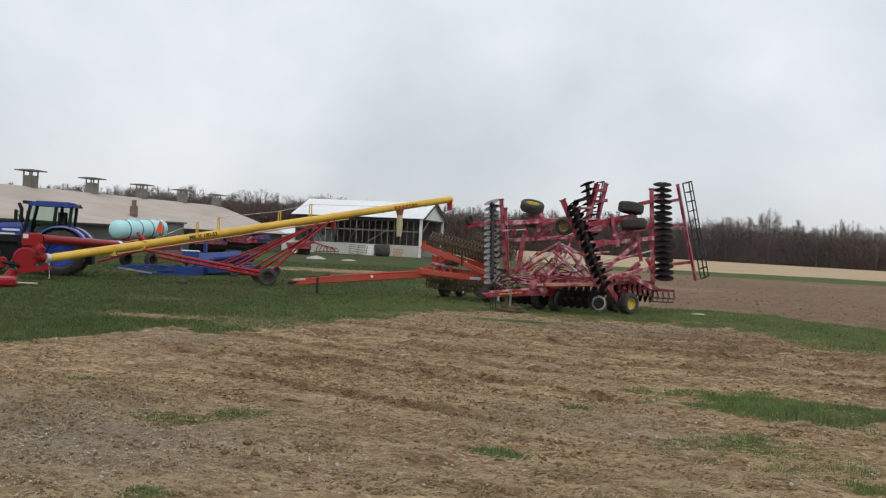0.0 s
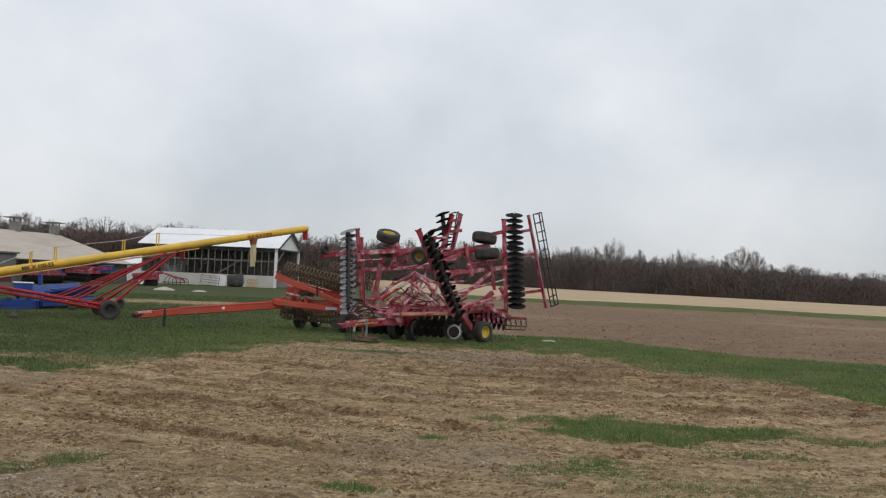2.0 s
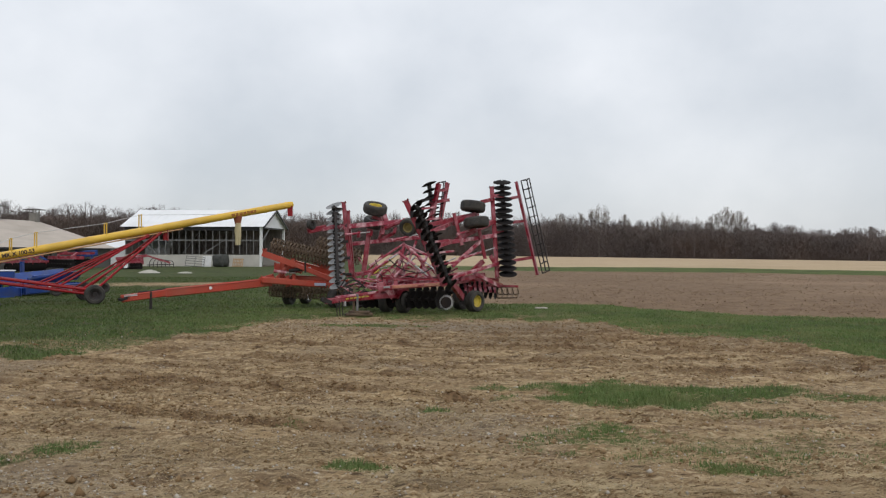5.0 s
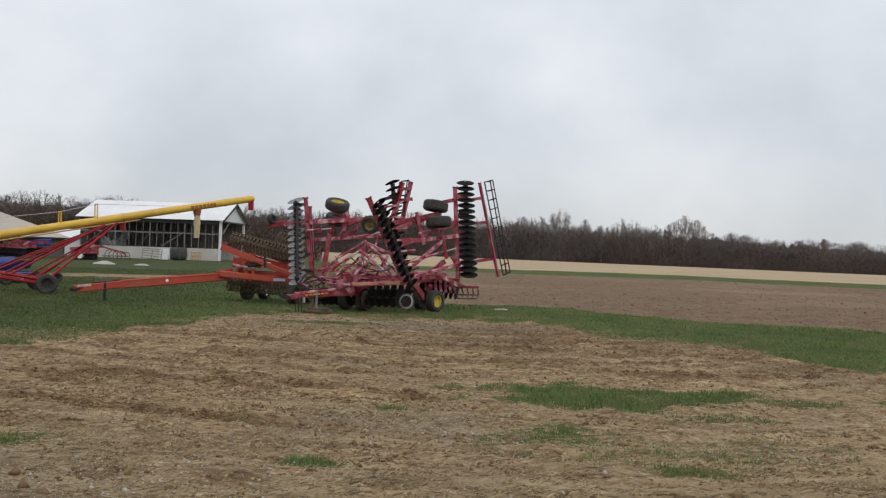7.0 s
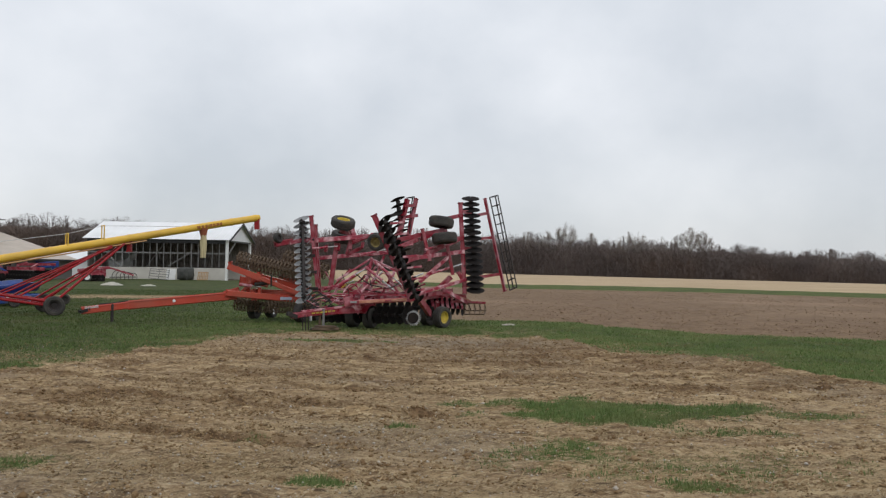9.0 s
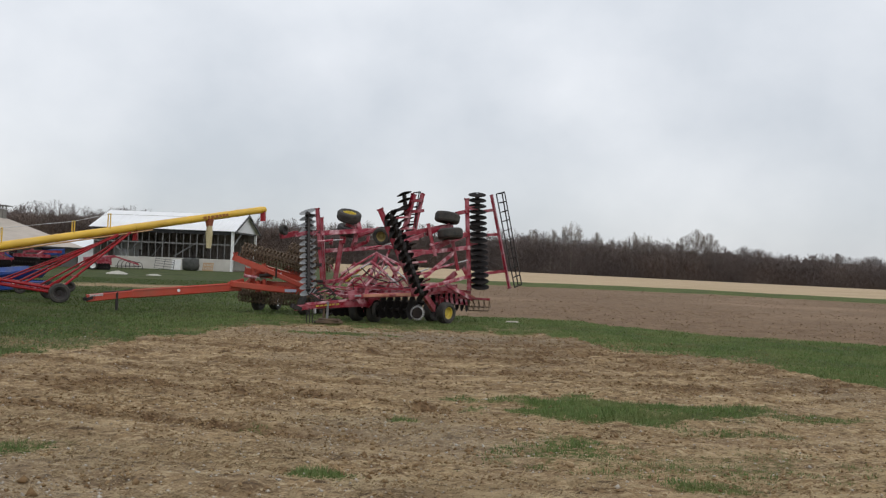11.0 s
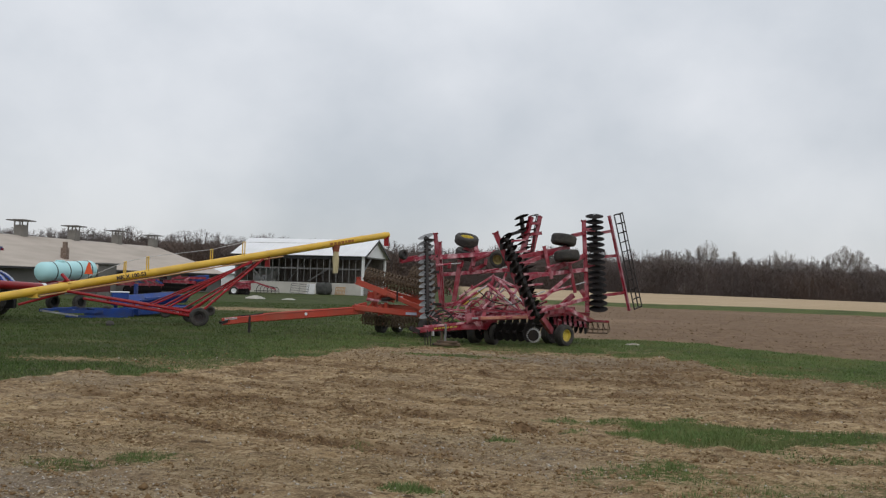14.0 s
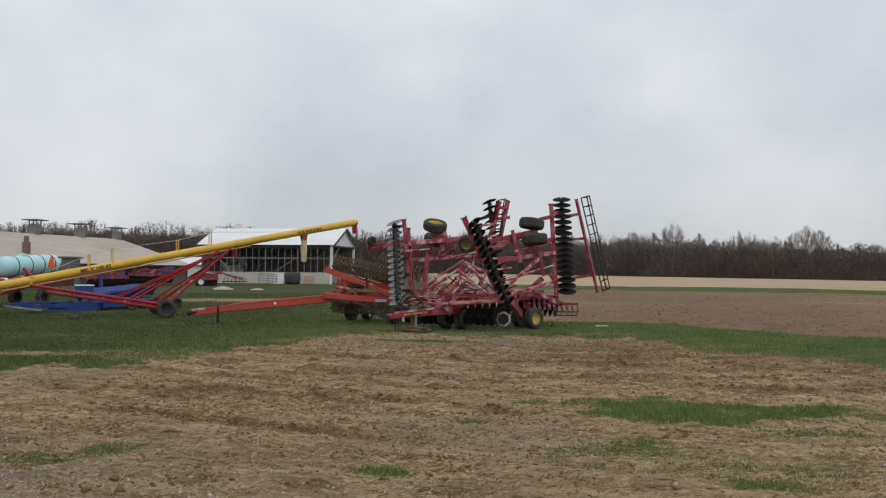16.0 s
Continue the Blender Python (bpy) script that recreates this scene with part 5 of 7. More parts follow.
wheel((-2.12, 27.3, 2.80), (0.18, -0.35, 1), 0.38, 0.3, har, BLACK_IRON, "transport_wheel")
bar(har, "wheel_arm", (-2.15, 26.5, 2.96), (-1.61, 26.5, 2.77), 0.12, 0.12)
bar(har, "wheel_arm", (-1.79, 26.4, 2.99), (-1.68, 26.5, 2.7), 0.14, 0.14, PINK)
wheel((-0.94, 25, 2.58), (-0.3, -0.85, -0.25), 0.27, 0.22, har, OLIVE_RIM, "gauge_wheel")
# far wing: rear gang and its basket
gang(har, (-0.38, 28.6, 4.17), (0.04, 28.2, 1.07), 15, 0.27, DISC_DARK, (0.36, -0.08, -0.92), "far rear gang of dark disc blades")
bar(har, "wing_beam", (-0.05, 28.6, 4.17), (-0.3, 28.3, 2.99), 0.13, 0.14)
bar(har, "basket_beam", (0.26, 28.9, 4.23), (0.01, 28.6, 2.93), 0.1, 0.12)
basket(har, (-0.07, 29, 4.26), (-0.19, 28.6, 2.96), (0.13, 29.2, 4.28), (-0.03, 28.8, 2.97), 6)
bar(har, "basket_arm", (-0.34, 28.4, 3.52), (0.3, 28.8, 3.64), 0.09, 0.1)
bar(har, "basket_arm", (-0.15, 28.4, 3.92), (0.26, 28.8, 3.99), 0.07, 0.08)
bar(har, "wing_rail", (-0.49, 27.2, 2.39), (0.31, 28.2, 2.79), 0.11, 0.12)
bar(har, "wing_rail", (-0.76, 28.2, 3.52), (-0.15, 28.5, 3.74), 0.07, 0.1, BLACK_IRON)


# hoses and small clutter along the frame and hitch
def hose(parent, pts, r=0.016, material=None):
    cu = bpy.data.curves.new("hose", "CURVE")
    cu.dimensions, cu.bevel_depth, cu.bevel_resolution, cu.resolution_u = "3D", r, 1, 5
    sp_ = cu.splines.new("BEZIER")
    sp_.bezier_points.add(len(pts) - 1)
    for b_, p_ in zip(sp_.bezier_points, pts):
        b_.co = p_
        b_.handle_left_type = b_.handle_right_type = "AUTO"
    cu.materials.append(material or BLACK_IRON)
    ob = new("hose", cu)
    ob.parent = parent
    ob.matrix_parent_inverse = parent.matrix_world.inverted()
    return ob


hr = random.Random(21)
h0, h1 = Vector((-3.02, 24.6, 0.71)), Vector((-1.89, 24.9, 0.91))
for i in range(12):
    a = h0.lerp(h1, hr.random() * 0.45) + Vector((0, hr.uniform(-.3, .3), hr.uniform(-0.2, 0.1)))
    b = a + Vector((hr.uniform(0.3, 1.1), hr.uniform(-.1, .3), hr.uniform(-0.1, 0.15)))
    mid_ = a.lerp(b, 0.5) + Vector((0, 0, hr.uniform(-0.25, 0.35)))
    hose(har, [a, mid_, b], hr.uniform(0.012, 0.022), (BLACK_IRON, BLACK_IRON, PINK)[i % 3])
h0, h1 = Vector((-1.88, 24.8, 0.96)), Vector((0.27, 24.6, 1.17))
for i in range(16):
    a = h0.lerp(h1, hr.random()) + Vector((0, hr.uniform(-.4, .8), hr.uniform(-0.15, 0.25)))
    b = a + Vector((hr.uniform(-0.8, 0.8), hr.uniform(-.3, .6), hr.uniform(-0.15, 0.4)))
    mid_ = a.lerp(b, 0.5) + Vector((0, 0, hr.uniform(-0.1, 0.3)))
    hose(har, [a, mid_, b], hr.uniform(0.012, 0.024), (BLACK_IRON, PINK)[i % 2])
for a, b, w, m_ in (((-2.55, 25.2, 1.02), (-1.55, 24.7, 0.98), 0.07, PINK), ((-1.7, 24.9, 1.05), (0.15, 24.5, 1.02), 0.08, RED), ((-2.3, 25.6, 1.15), (-0.4, 25.0, 1.05), 0.06, PINK),
                    ((-1.9, 25.3, 1.0), (-1.25, 25.2, 1.55), 0.07, RED), ((-0.75, 25.0, 1.0), (-0.45, 24.9, 1.6), 0.07, RED), ((-0.2, 24.7, 1.0), (-0.75, 25.0, 1.85), 0.05, PINK),
                    ((-2.45, 25.9, 1.0), (-1.75, 25.7, 1.75), 0.06, RED), ((-1.55, 25.1, 1.35), (-0.35, 24.9, 1.3), 0.05, PINK), ((-0.15, 25.2, 1.05), (0.55, 25.2, 1.35), 0.07, RED)):
    bar(har, "frame_strut", a, b, w, None, m_)
bar(har, "frame_bracket", (-1.58, 24.9, 1.03), (-1.05, 25, 1.19), 0.1, 0.16, PINK)
bar(har, "frame_bracket", (-2.48, 25.4, 0.94), (-2.11, 25.2, 0.81), 0.12, 0.14)
bar(har, "frame_bracket", (0.37, 24.4, 0.92), (0.69, 25.4, 0.46), 0.12, 0.2)
bar(har, "frame_bracket", (-1.3, 24.7, 0.97), (-1.29, 24.5, 0.72), 0.1, 0.12)

for i in range(10):
    a = Vector((-3.11, 24.7, 0.83)).lerp(Vector((-2.36, 24.2, 0.53)), hr.random()) + Vector((0, hr.uniform(-.3, .3), hr.uniform(-0.1, 0.15)))
    hose(har, [a, a + Vector((hr.uniform(-.1, .25), 0, hr.uniform(-.3, -.1))), a + Vector((hr.uniform(0.1, 0.5), hr.uniform(-.2, .2), hr.uniform(-.25, .1)))], hr.uniform(0.014, 0.024))
for u in range(6):
    q = Vector((-2.56, 26.2, 2.37)).lerp(Vector((-0.71, 26.9, 2.6)), u / 5)
    bar(har, "pivot_lug", q - Vector((0, 0.05, 0.08)), q + Vector((0.02, 0.05, 0.1)), 0.09, 0.07, RED)
for a, b in (((-2.92, 25.7, 2.36), (-2.2, 26.2, 2.46)), ((-1.5, 26.4, 2.2), (-0.65, 26.9, 2.42)), ((0.53, 24.8, 2.37), (1.47, 25.6, 2.67)), ((0.72, 25, 1.66), (1.7, 25.9, 1.97)), ((-2.52, 25.8, 1.14), (-1.63, 25.6, 1.39))):
    ram(har, a, b, 0.035)


# ---------------------------------------------------------------- orange land roller
def ring_mesh():
    """A crowfoot roller ring, one unit in radius: rim, spokes and feet."""
    bm = bmesh.new()
    I = Matrix.Identity(4)
    lathe(bm, [(0.80, -0.09), (0.86, -0.09), (0.86, 0.09), (0.80, 0.09)], I, 24, True)
    lathe(bm, [(0.2, -0.12), (0.26, -0.12), (0.26, 0.12), (0.2, 0.12)], I, 10, True)
    for i in range(5):
        a = 2 * math.pi * i / 5
        beam(bm, (0.22 * math.cos(a), 0.22 * math.sin(a), 0), (0.82 * math.cos(a), 0.82 * math.sin(a), 0), 0.08, 0.08, 0)
    for i in range(14):
        a = 2 * math.pi * i / 14
        s = 0.13 if i % 2 else -0.13
        beam(bm, (0.84 * math.cos(a), 0.84 * math.sin(a), s * 0.3), (1.0 * math.cos(a), 1.0 * math.sin(a), s), 0.2, 0.12, 0)
    return mesh_of(bm, "roller_ring", RUST)


RING = ring_mesh()


def ring_roll(parent, a, b, r, n, label):
    bm = bmesh.new()
    tube(bm, a, b, 0.06, 10)
    g = part("ring_roll", bm, BLACK_IRON, parent, label)
    for i in range(n):
        ob = new("roller_ring", RING)
        ob.parent = g
        ob.matrix_basis = axis_frame(lerp(a, b, i / (n - 1)), Vector(b) - Vector(a)) @ Matrix.Diagonal((r, r, r * 0.8, 1)) @ pose(0, 0, 0, 0, 0, 53 * i)
    return g


rol = thing("land_roller", (-4.5, 28.0, 0), "orange-red land roller with rusty crowfoot rings, sections folded", "land roller")
bar(rol, "drawbar", (-9.64, 25.3, 0.38), (-8.54, 26, 0.53), 0.15, 0.17, ORANGE)
bar(rol, "drawbar", (-8.54, 26, 0.53), (-5.62, 27.6, 0.82), 0.17, 0.21, ORANGE)
bar(rol, "hitch", (-9.67, 25.2, 0.35), (-9.51, 25.4, 0.42), 0.16, 0.07, BLACK_IRON, "black hitch clevis")
bar(rol, "hitch_plate", (-9.58, 25.3, 0.46), (-9.27, 25.5, 0.5), 0.1, 0.05, STEEL_BRIGHT)
rod(rol, "jack_post", (-8.91, 25.7, 0.58), (-8.91, 25.7, 0.04), 0.045, BLACK_IRON)
rod(rol, "hose", (-9.27, 25.6, 0.57), (-8.36, 26.1, 0.63), 0.02, BLACK_IRON)
rod(rol, "hose", (-9.34, 25.6, 0.51), (-8.54, 26, 0.67), 0.016, BLACK_IRON)
bm = bmesh.new()
lathe(bm, [(0, 0.0), (0.05, 0.0), (0.05, 0.01), (0, 0.012)], axis_frame(Vector((-7.3, 26.55, 0.66)), (0, -1, 0)), 14)
part("round_sticker", bm, WHITE_METAL, rol, "round pale sticker")
bar(rol, "frame_beam", (-5.87, 27.4, 0.9), (-3.31, 27.4, 0.71), 0.16, 0.2, ORANGE)
bar(rol, "frame_beam", (-5.16, 28.8, 0.85), (-3.14, 28.6, 0.76), 0.16, 0.2, ORANGE)
bar(rol, "frame_beam", (-5.09, 27.9, 0.97), (-3.39, 27.8, 0.92), 0.12, 0.14, ORANGE)
bar(rol, "frame_upright", (-5.04, 27.6, 1.02), (-5, 27.6, 0.68), 0.14, 0.2, ORANGE)
bar(rol, "frame_upright", (-5.24, 27.8, 1.47), (-5.24, 27.8, 0.86), 0.14, 0.14, ORANGE)
bar(rol, "frame_upright", (-5.55, 28, 1.31), (-4.64, 28, 1.24), 0.16, 0.26, ORANGE)
bar(rol, "wing_arm", (-5.78, 27.2, 1.77), (-4.74, 27.3, 1.4), 0.12, 0.15, ORANGE)
bar(rol, "wing_arm", (-4.74, 27.3, 1.4), (-3.48, 27.3, 0.9), 0.12, 0.15, ORANGE)
bar(rol, "wing_arm", (-4.97, 28.6, 1.42), (-3.31, 28.4, 1.03), 0.15, 0.2, ORANGE)
bar(rol, "wing_end_plate", (-5.74, 27.3, 1.92), (-5.71, 27.3, 1.68), 0.1, 0.18, ORANGE)
bar(rol, "hinge_block", (-5.96, 27.6, 0.87), (-5.53, 27.7, 1), 0.16, 0.14, ORANGE)
bm = bmesh.new()
a = Vector((-3.98, 27.27, 0.76))
box(bm, (a.x - 0.12, a.y - 0.01, a.z - 0.045), (a.x + 0.25, a.y + 0.01, a.z + 0.045))
part("maker_plate", bm, mat("blue_white_decal", (0.4, 0.43, 0.55), 0.5), rol, "small blue and white decal")
ram(rol, (-4.94, 27.6, 1.15), (-4.27, 27.6, 1.3), 0.06)
ram(rol, (-5.45, 27.45, 1.18), (-4.75, 27.4, 1.12), 0.05)
rod(rol, "accumulator", (-4.95, 27.35, 1.2), (-4.5, 27.35, 1.26), 0.06, BLACK_IRON, "black cylinder on the frame")
bar(rol, "frame_upright", (-4.85, 27.5, 1.6), (-4.8, 27.5, 0.9), 0.1, 0.12, ORANGE)
bar(rol, "frame_brace", (-5.4, 27.6, 0.95), (-4.95, 27.6, 1.45), 0.08, 0.1, ORANGE)
bar(rol, "wing_arm", (-4.2, 27.9, 1.5), (-3.3, 27.8, 1.12), 0.1, 0.16, ORANGE)
rod(rol, "spring_leg", (-4.39, 27.2, 1.51), (-4.39, 27.2, 1.14), 0.03, BLACK_IRON)
ring_roll(rol, (-5.55, 27.7, 2), (-3.21, 27.5, 1.51), 0.29, 21, "raised roll of rusty rings")
ring_roll(rol, (-4.29, 29.5, 2.11), (-2.85, 29.2, 1.64), 0.29, 12, "raised roll of rusty rings")
ring_roll(rol, (-5.72, 28.3, 0.58), (-4.57, 28.2, 0.50), 0.29, 11, "lowered roll of rusty rings")
ring_roll(rol, (-4.46, 27.6, 0.55), (-3.08, 27.4, 0.52), 0.29, 13, "lowered roll of rusty rings")
for wx, wy in ((-5.2, 28.75), (-4.75, 29.5), (-3.45, 27.3), (-3.1, 28.2)):
    wheel((wx, wy, 0.30), (0.95, -0.3, 0), 0.31, 0.27, rol, WHITE_METAL if wy > 29 else BLACK_IRON, "wheel")
    bar(rol, "axle_arm", (wx, wy + 0.1, 0.72), (wx, wy + 0.1, 0.30), 0.09, 0.12, ORANGE)

# ---------------------------------------------------------------- grain auger
A0, A1 = Vector((-18.12, 24.7, 0.72)), Vector((-6.48, 35.3, 3.8))
aug = thing("grain_auger", (-12.6, 29.5, 0), "long yellow grain auger on a red wheeled undercarriage", "auger")
bm = bmesh.new()
tube(bm, A0, A1, 0.142, 24)
TUBE = part("auger_tube", bm, YELLOW, aug, "long yellow steel tube", True)


def on_tube(t):
    return A0.lerp(A1, t)


def cam_side(t, r):
    """A point on the tube's flank, towards the yard."""
    d = (A1 - A0).normalized()
    n = Vector((0.62, -0.78, 0.0))
    n = (n - d * n.dot(d)).normalized()
    return on_tube(t) + n * r, n, d


for t in (0.06, 0.27, 0.48, 0.66, 0.8, 0.93):
    bm = bmesh.new()
    d = (A1 - A0).normalized()
    tube(bm, on_tube(t) - d * 0.04, on_tube(t) + d * 0.04, 0.152, 24)
    part("tube_clamp", bm, YELLOW, TUBE, "", True)
bm = bmesh.new()
dv = (A1 - A0).normalized()
tube(bm, A1, A1 + dv * 0.22, 0.15, 20, 0.12)
part("discharge_head", bm, YELLOW, aug, "", True)
bm = bmesh.new()
h = A1 + dv * 0.12
beam(bm, h + Vector((0, 0, -0.05)), h + Vector((0.02, 0, -0.48)), 0.2, 0.2)
part("discharge_spout", bm, AUGER_RED, aug)
COLLAR = mat("rusty_collar", (0.24, 0.06, 0.03), 0.6, 0, (0.36, 0.13, 0.06), 5, 0.7)
bm = bmesh.new()
sp = on_tube(0.851)
tube(bm, sp + Vector((0, 0, -0.08)), sp + Vector((0.02, 0, -0.46)), 0.19, 12, 0.1)
part("side_collar", bm, COLLAR, aug, "rusty brown collar", True)
CANVAS = mat("cream_canvas", (0.55, 0.47, 0.28), 0.85, 0, (0.42, 0.35, 0.2), 4, 0.7, bump=0.3, bump_scale=8)
bm = bmesh.new()
rs = random.Random(2)
mm = Matrix.Translation(sp + Vector((0.02, 0, -1.25)))
lathe(bm, [(0.02, 0.0), (0.11, 0.0), (0.115, 0.3), (0.125, 0.6), (0.12, 0.9), (0.02, 0.9)], mm, 14)
for v in bm.verts:
    v.co += Vector((rs.uniform(-.02, .02), rs.uniform(-.02, .02), 0))
part("canvas_sock", bm, CANVAS, aug, "hanging cream canvas spout sock", True)
# lettering and worn name strip
NAME_BROWN = mat("worn_brown_letter", (0.26, 0.08, 0.02), 0.6, 0, (0.4, 0.2, 0.03), 12, 0.7)
DARK_LETTER = mat("dark_letter", (0.045, 0.025, 0.02), 0.6)
p0, nrm, d = cam_side(0.328, 0.146)
fc = bpy.data.curves.new("lettering", "FONT")
fc.body, fc.size, fc.extrude, fc.align_x, fc.align_y = "MK X 100-53", 0.19, 0.002, "CENTER", "CENTER"
fc.offset = 0.006
fc.materials.append(DARK_LETTER)
lt = new("lettering", fc)
up = nrm.cross(d)
mm = Matrix((d, up, nrm)).transposed().to_4x4()
mm.translation = p0
lt.parent = TUBE
lt.matrix_basis = mm
tagged(lt, "dark model lettering on the tube")
for i, (s, ln) in enumerate(((0.834, 0.14), (0.845, 0.11), (0.856, 0.14), (0.867, 0.13), (0.877, 0.1), (0.887, 0.13), (0.896, 0.1))):
    p0, nrm, d = cam_side(s, 0.143)
    bm = bmesh.new()
    beam(bm, p0 - d * ln / 2, p0 + d * ln / 2, 0.02, 0.11, 0)
    part("name_bar", bm, NAME_BROWN, TUBE)
# truss posts and cable over the tube
cab_pts = []
for t, hgt in ((0.315, 0.40), (0.365, 0.46), (0.515, 0.38), (0.596, 0.48)):
    b0 = on_tube(t)
    for s in (-0.1, 0.1):
        o = Vector((0.7 * s, -0.7 * s, 0))
        rod(aug, "truss_post", b0 + o + Vector((0, 0, 0.08)), b0 + o + Vector((0, 0, 0.14 + hgt)), 0.022, YELLOW)
    rod(aug, "post_cap", b0 + Vector((-0.09, 0.09, 0.14 + hgt)), b0 + Vector((0.09, -0.09, 0.14 + hgt)), 0.022, YELLOW)
    cab_pts.append(b0 + Vector((0, 0, 0.14 + hgt)))
for p, q in zip([on_tube(0.22) + Vector((0, 0, 0.14))] + cab_pts, cab_pts + [on_tube(0.79) + Vector((0, 0, 0.14))]):
    rod(aug, "truss_cable", p, q, 0.009, STEEL_BRIGHT)
PIPE = mat("faded_pipe_paint", (0.5, 0.27, 0.13), 0.5, 0, (0.62, 0.42, 0.2), 3, 0.7)
# undercarriage
N0, F0 = Vector((-11.85, 28.6, 0.33)), Vector((-13.1, 30.75, 0.33))
AX = (F0 - N0).normalized()
wheel(N0, AX, 0.335, 0.22, aug, BLACK_IRON, "wheel")
wheel(F0, AX, 0.335, 0.22, aug, BLACK_IRON, "wheel")
bar(aug, "axle", N0 + AX * 0.15, F0 - AX * 0.15, 0.1, 0.1, AUGER_RED)
low_t, high_t = 0.195, 0.645
for w, sg in ((0.2, -1), (2.25, 1)):
    hub = N0 + AX * w
    off = AX * (0.2 * sg)
    drop = Vector((0, 0, -0.17))
    la, ua = on_tube(low_t) + off + drop, on_tube(high_t) + off + drop
    rod(aug, "lower_arm", la, hub + Vector((0, 0, 0.12)), 0.046, AUGER_RED)
    rod(aug, "lower_arm", la + (hub - la) * 0.12 + Vector((0, 0, -0.14)), hub + Vector((0, 0, -0.02)), 0.042, AUGER_RED)
    rod(aug, "upper_arm", ua, hub + Vector((0, 0, 0.1)), 0.042, AUGER_RED)
    rod(aug, "upper_arm", on_tube(high_t - 0.03) + off + drop, la.lerp(hub, 0.74) + Vector((0, 0, 0.06)), 0.036, AUGER_RED)
    rod(aug, "upper_arm", ua + (hub - ua) * 0.3, la.lerp(hub, 0.9) + Vector((0, 0, 0.06)), 0.032, AUGER_RED)
# ties between the paired arms
for w, sg in ((0.2, -1), (2.25, 1)):
    hub, off = N0 + AX * w, AX * (0.2 * sg) + Vector((0, 0, -0.17))
    la, ua = on_tube(low_t) + off, on_tube(high_t) + off
    for k in (0.3, 0.5, 0.7, 0.85):
        rod(aug, "arm_tie", la.lerp(hub, k) + Vector((0, 0, 0.08)), la.lerp(hub, k) + Vector((0, 0, -0.1)), 0.022, AUGER_RED)
    rod(aug, "upper_arm", ua.lerp(hub, 0.05) + Vector((-0.25, -0.2, -0.04)), la.lerp(hub, 0.62) + Vector((0, 0, 0.05)), 0.03, AUGER_RED)
na, fa = N0 + AX * 0.2, N0 + AX * 2.25
for t in (0.25, 0.5, 0.75):
    top, low = on_tube(high_t) - Vector((0, 0, 0.17)), on_tube(low_t) - Vector((0, 0, 0.17))
    rod(aug, "arm_brace", top.lerp(na, t), top.lerp(fa, t), 0.025, AUGER_RED)
    rod(aug, "arm_brace", low.lerp(na, t + 0.1), low.lerp(fa, t + 0.1), 0.025, AUGER_RED)
bar(aug, "lift_yoke", on_tube(0.66) - Vector((0, 0, 0.1)), on_tube(0.66) - Vector((0, 0, 0.5)), 0.16, 0.12, AUGER_RED)
bar(aug, "lower_bracket", on_tube(0.191) + Vector((0, 0, -0.2)), on_tube(0.191) + Vector((0, 0, 0.14)), 0.34, 0.1, YELLOW)
bar(aug, "lower_bracket", on_tube(0.129) + Vector((0, 0, -0.22)), on_tube(0.129) + Vector((0, 0, 0.1)), 0.3, 0.1, YELLOW)
rod(aug, "tie_tube", on_tube(0.19) - Vector((0, 0, 0.2)), on_tube(0.10) - Vector((0, 0, 0.36)), 0.045, AUGER_RED)
rod(aug, "drive_pipe", on_tube(0.14) + Vector((0.05, -0.05, -0.185)), on_tube(0.70) + Vector((0.05, -0.05, -0.185)), 0.026, PIPE, "thin pale drive pipe under the tube")
# red intake boot, swing tube and hopper
VIEW = Vector((0.57, -0.82, 0.0))
bm = bmesh.new()
lathe(bm, [(0, 0.2), (0.34, 0.2), (0.38, 0.16), (0.38, -0.16), (0.34, -0.2), (0, -0.2)], axis_frame((-18.65, 24.3, 0.7), VIEW), 28)
part("intake_boot", bm, AUGER_RED, aug, "round red intake boot", True)
bm = bmesh.new()
box(bm, (-0.05, -0.14, -0.012), (0.05, 0.14, 0.012), axis_frame(Vector((-18.74, 24.3, 0.67)) + VIEW * 0.2, VIEW), 0.01)
part("inspection_slot", bm, CHASSIS, aug, "black slot in the boot")
bm = bmesh.new()
for p_, q_ in (((-18.42, 24.4, 0.82), (-18.09, 24.6, 0.72)), ((-18.38, 24.4, 0.9), (-18.17, 24.5, 1.14))):
    tube(bm, p_, q_, 0.2, 16, 0.15)
part("boot_neck", bm, AUGER_RED, aug, "", True)
bm = bmesh.new()
tube(bm, (-18.12, 24.55, 0.74), (-18.08, 24.7, 0.73), 0.165, 16)
part("bearing_collar", bm, STEEL_BRIGHT, aug, "bare steel bearing collar", True)
bm = bmesh.new()
gm_ = axis_frame((-18.64, 24.6, 1.34), VIEW)
box(bm, (-0.32, -0.24, -0.25), (0.3, 0.22, 0.25), gm_, 0.05)
part("gear_housing", bm, AUGER_RED, aug)
bm = bmesh.new()
box(bm, (-0.28, 0.04, 0.252), (-0.12, 0.18, 0.258), gm_)
part("sticker", bm, WHITE_METAL, aug, "small pale sticker")
bm = bmesh.new()
beam(bm, (-18.79, 24.2, 0.29), (-17.95, 24.6, 0.44), 0.5, 0.16)
part("skid_plate", bm, AUGER_RED, aug)
bm = bmesh.new()
tube(bm, (-18.77, 23.9, 0.32), (-18.92, 23.8, -0.09), 0.16, 14, 0.2)
part("hopper_elbow", bm, AUGER_RED, aug, "", True)
bm = bmesh.new()
box(bm, (-0.9, -0.8, 0.02), (0.5, 0.5, 0.26), pose(*(-17.32, 21.4), 0, 0, 0, 35), 0.05)
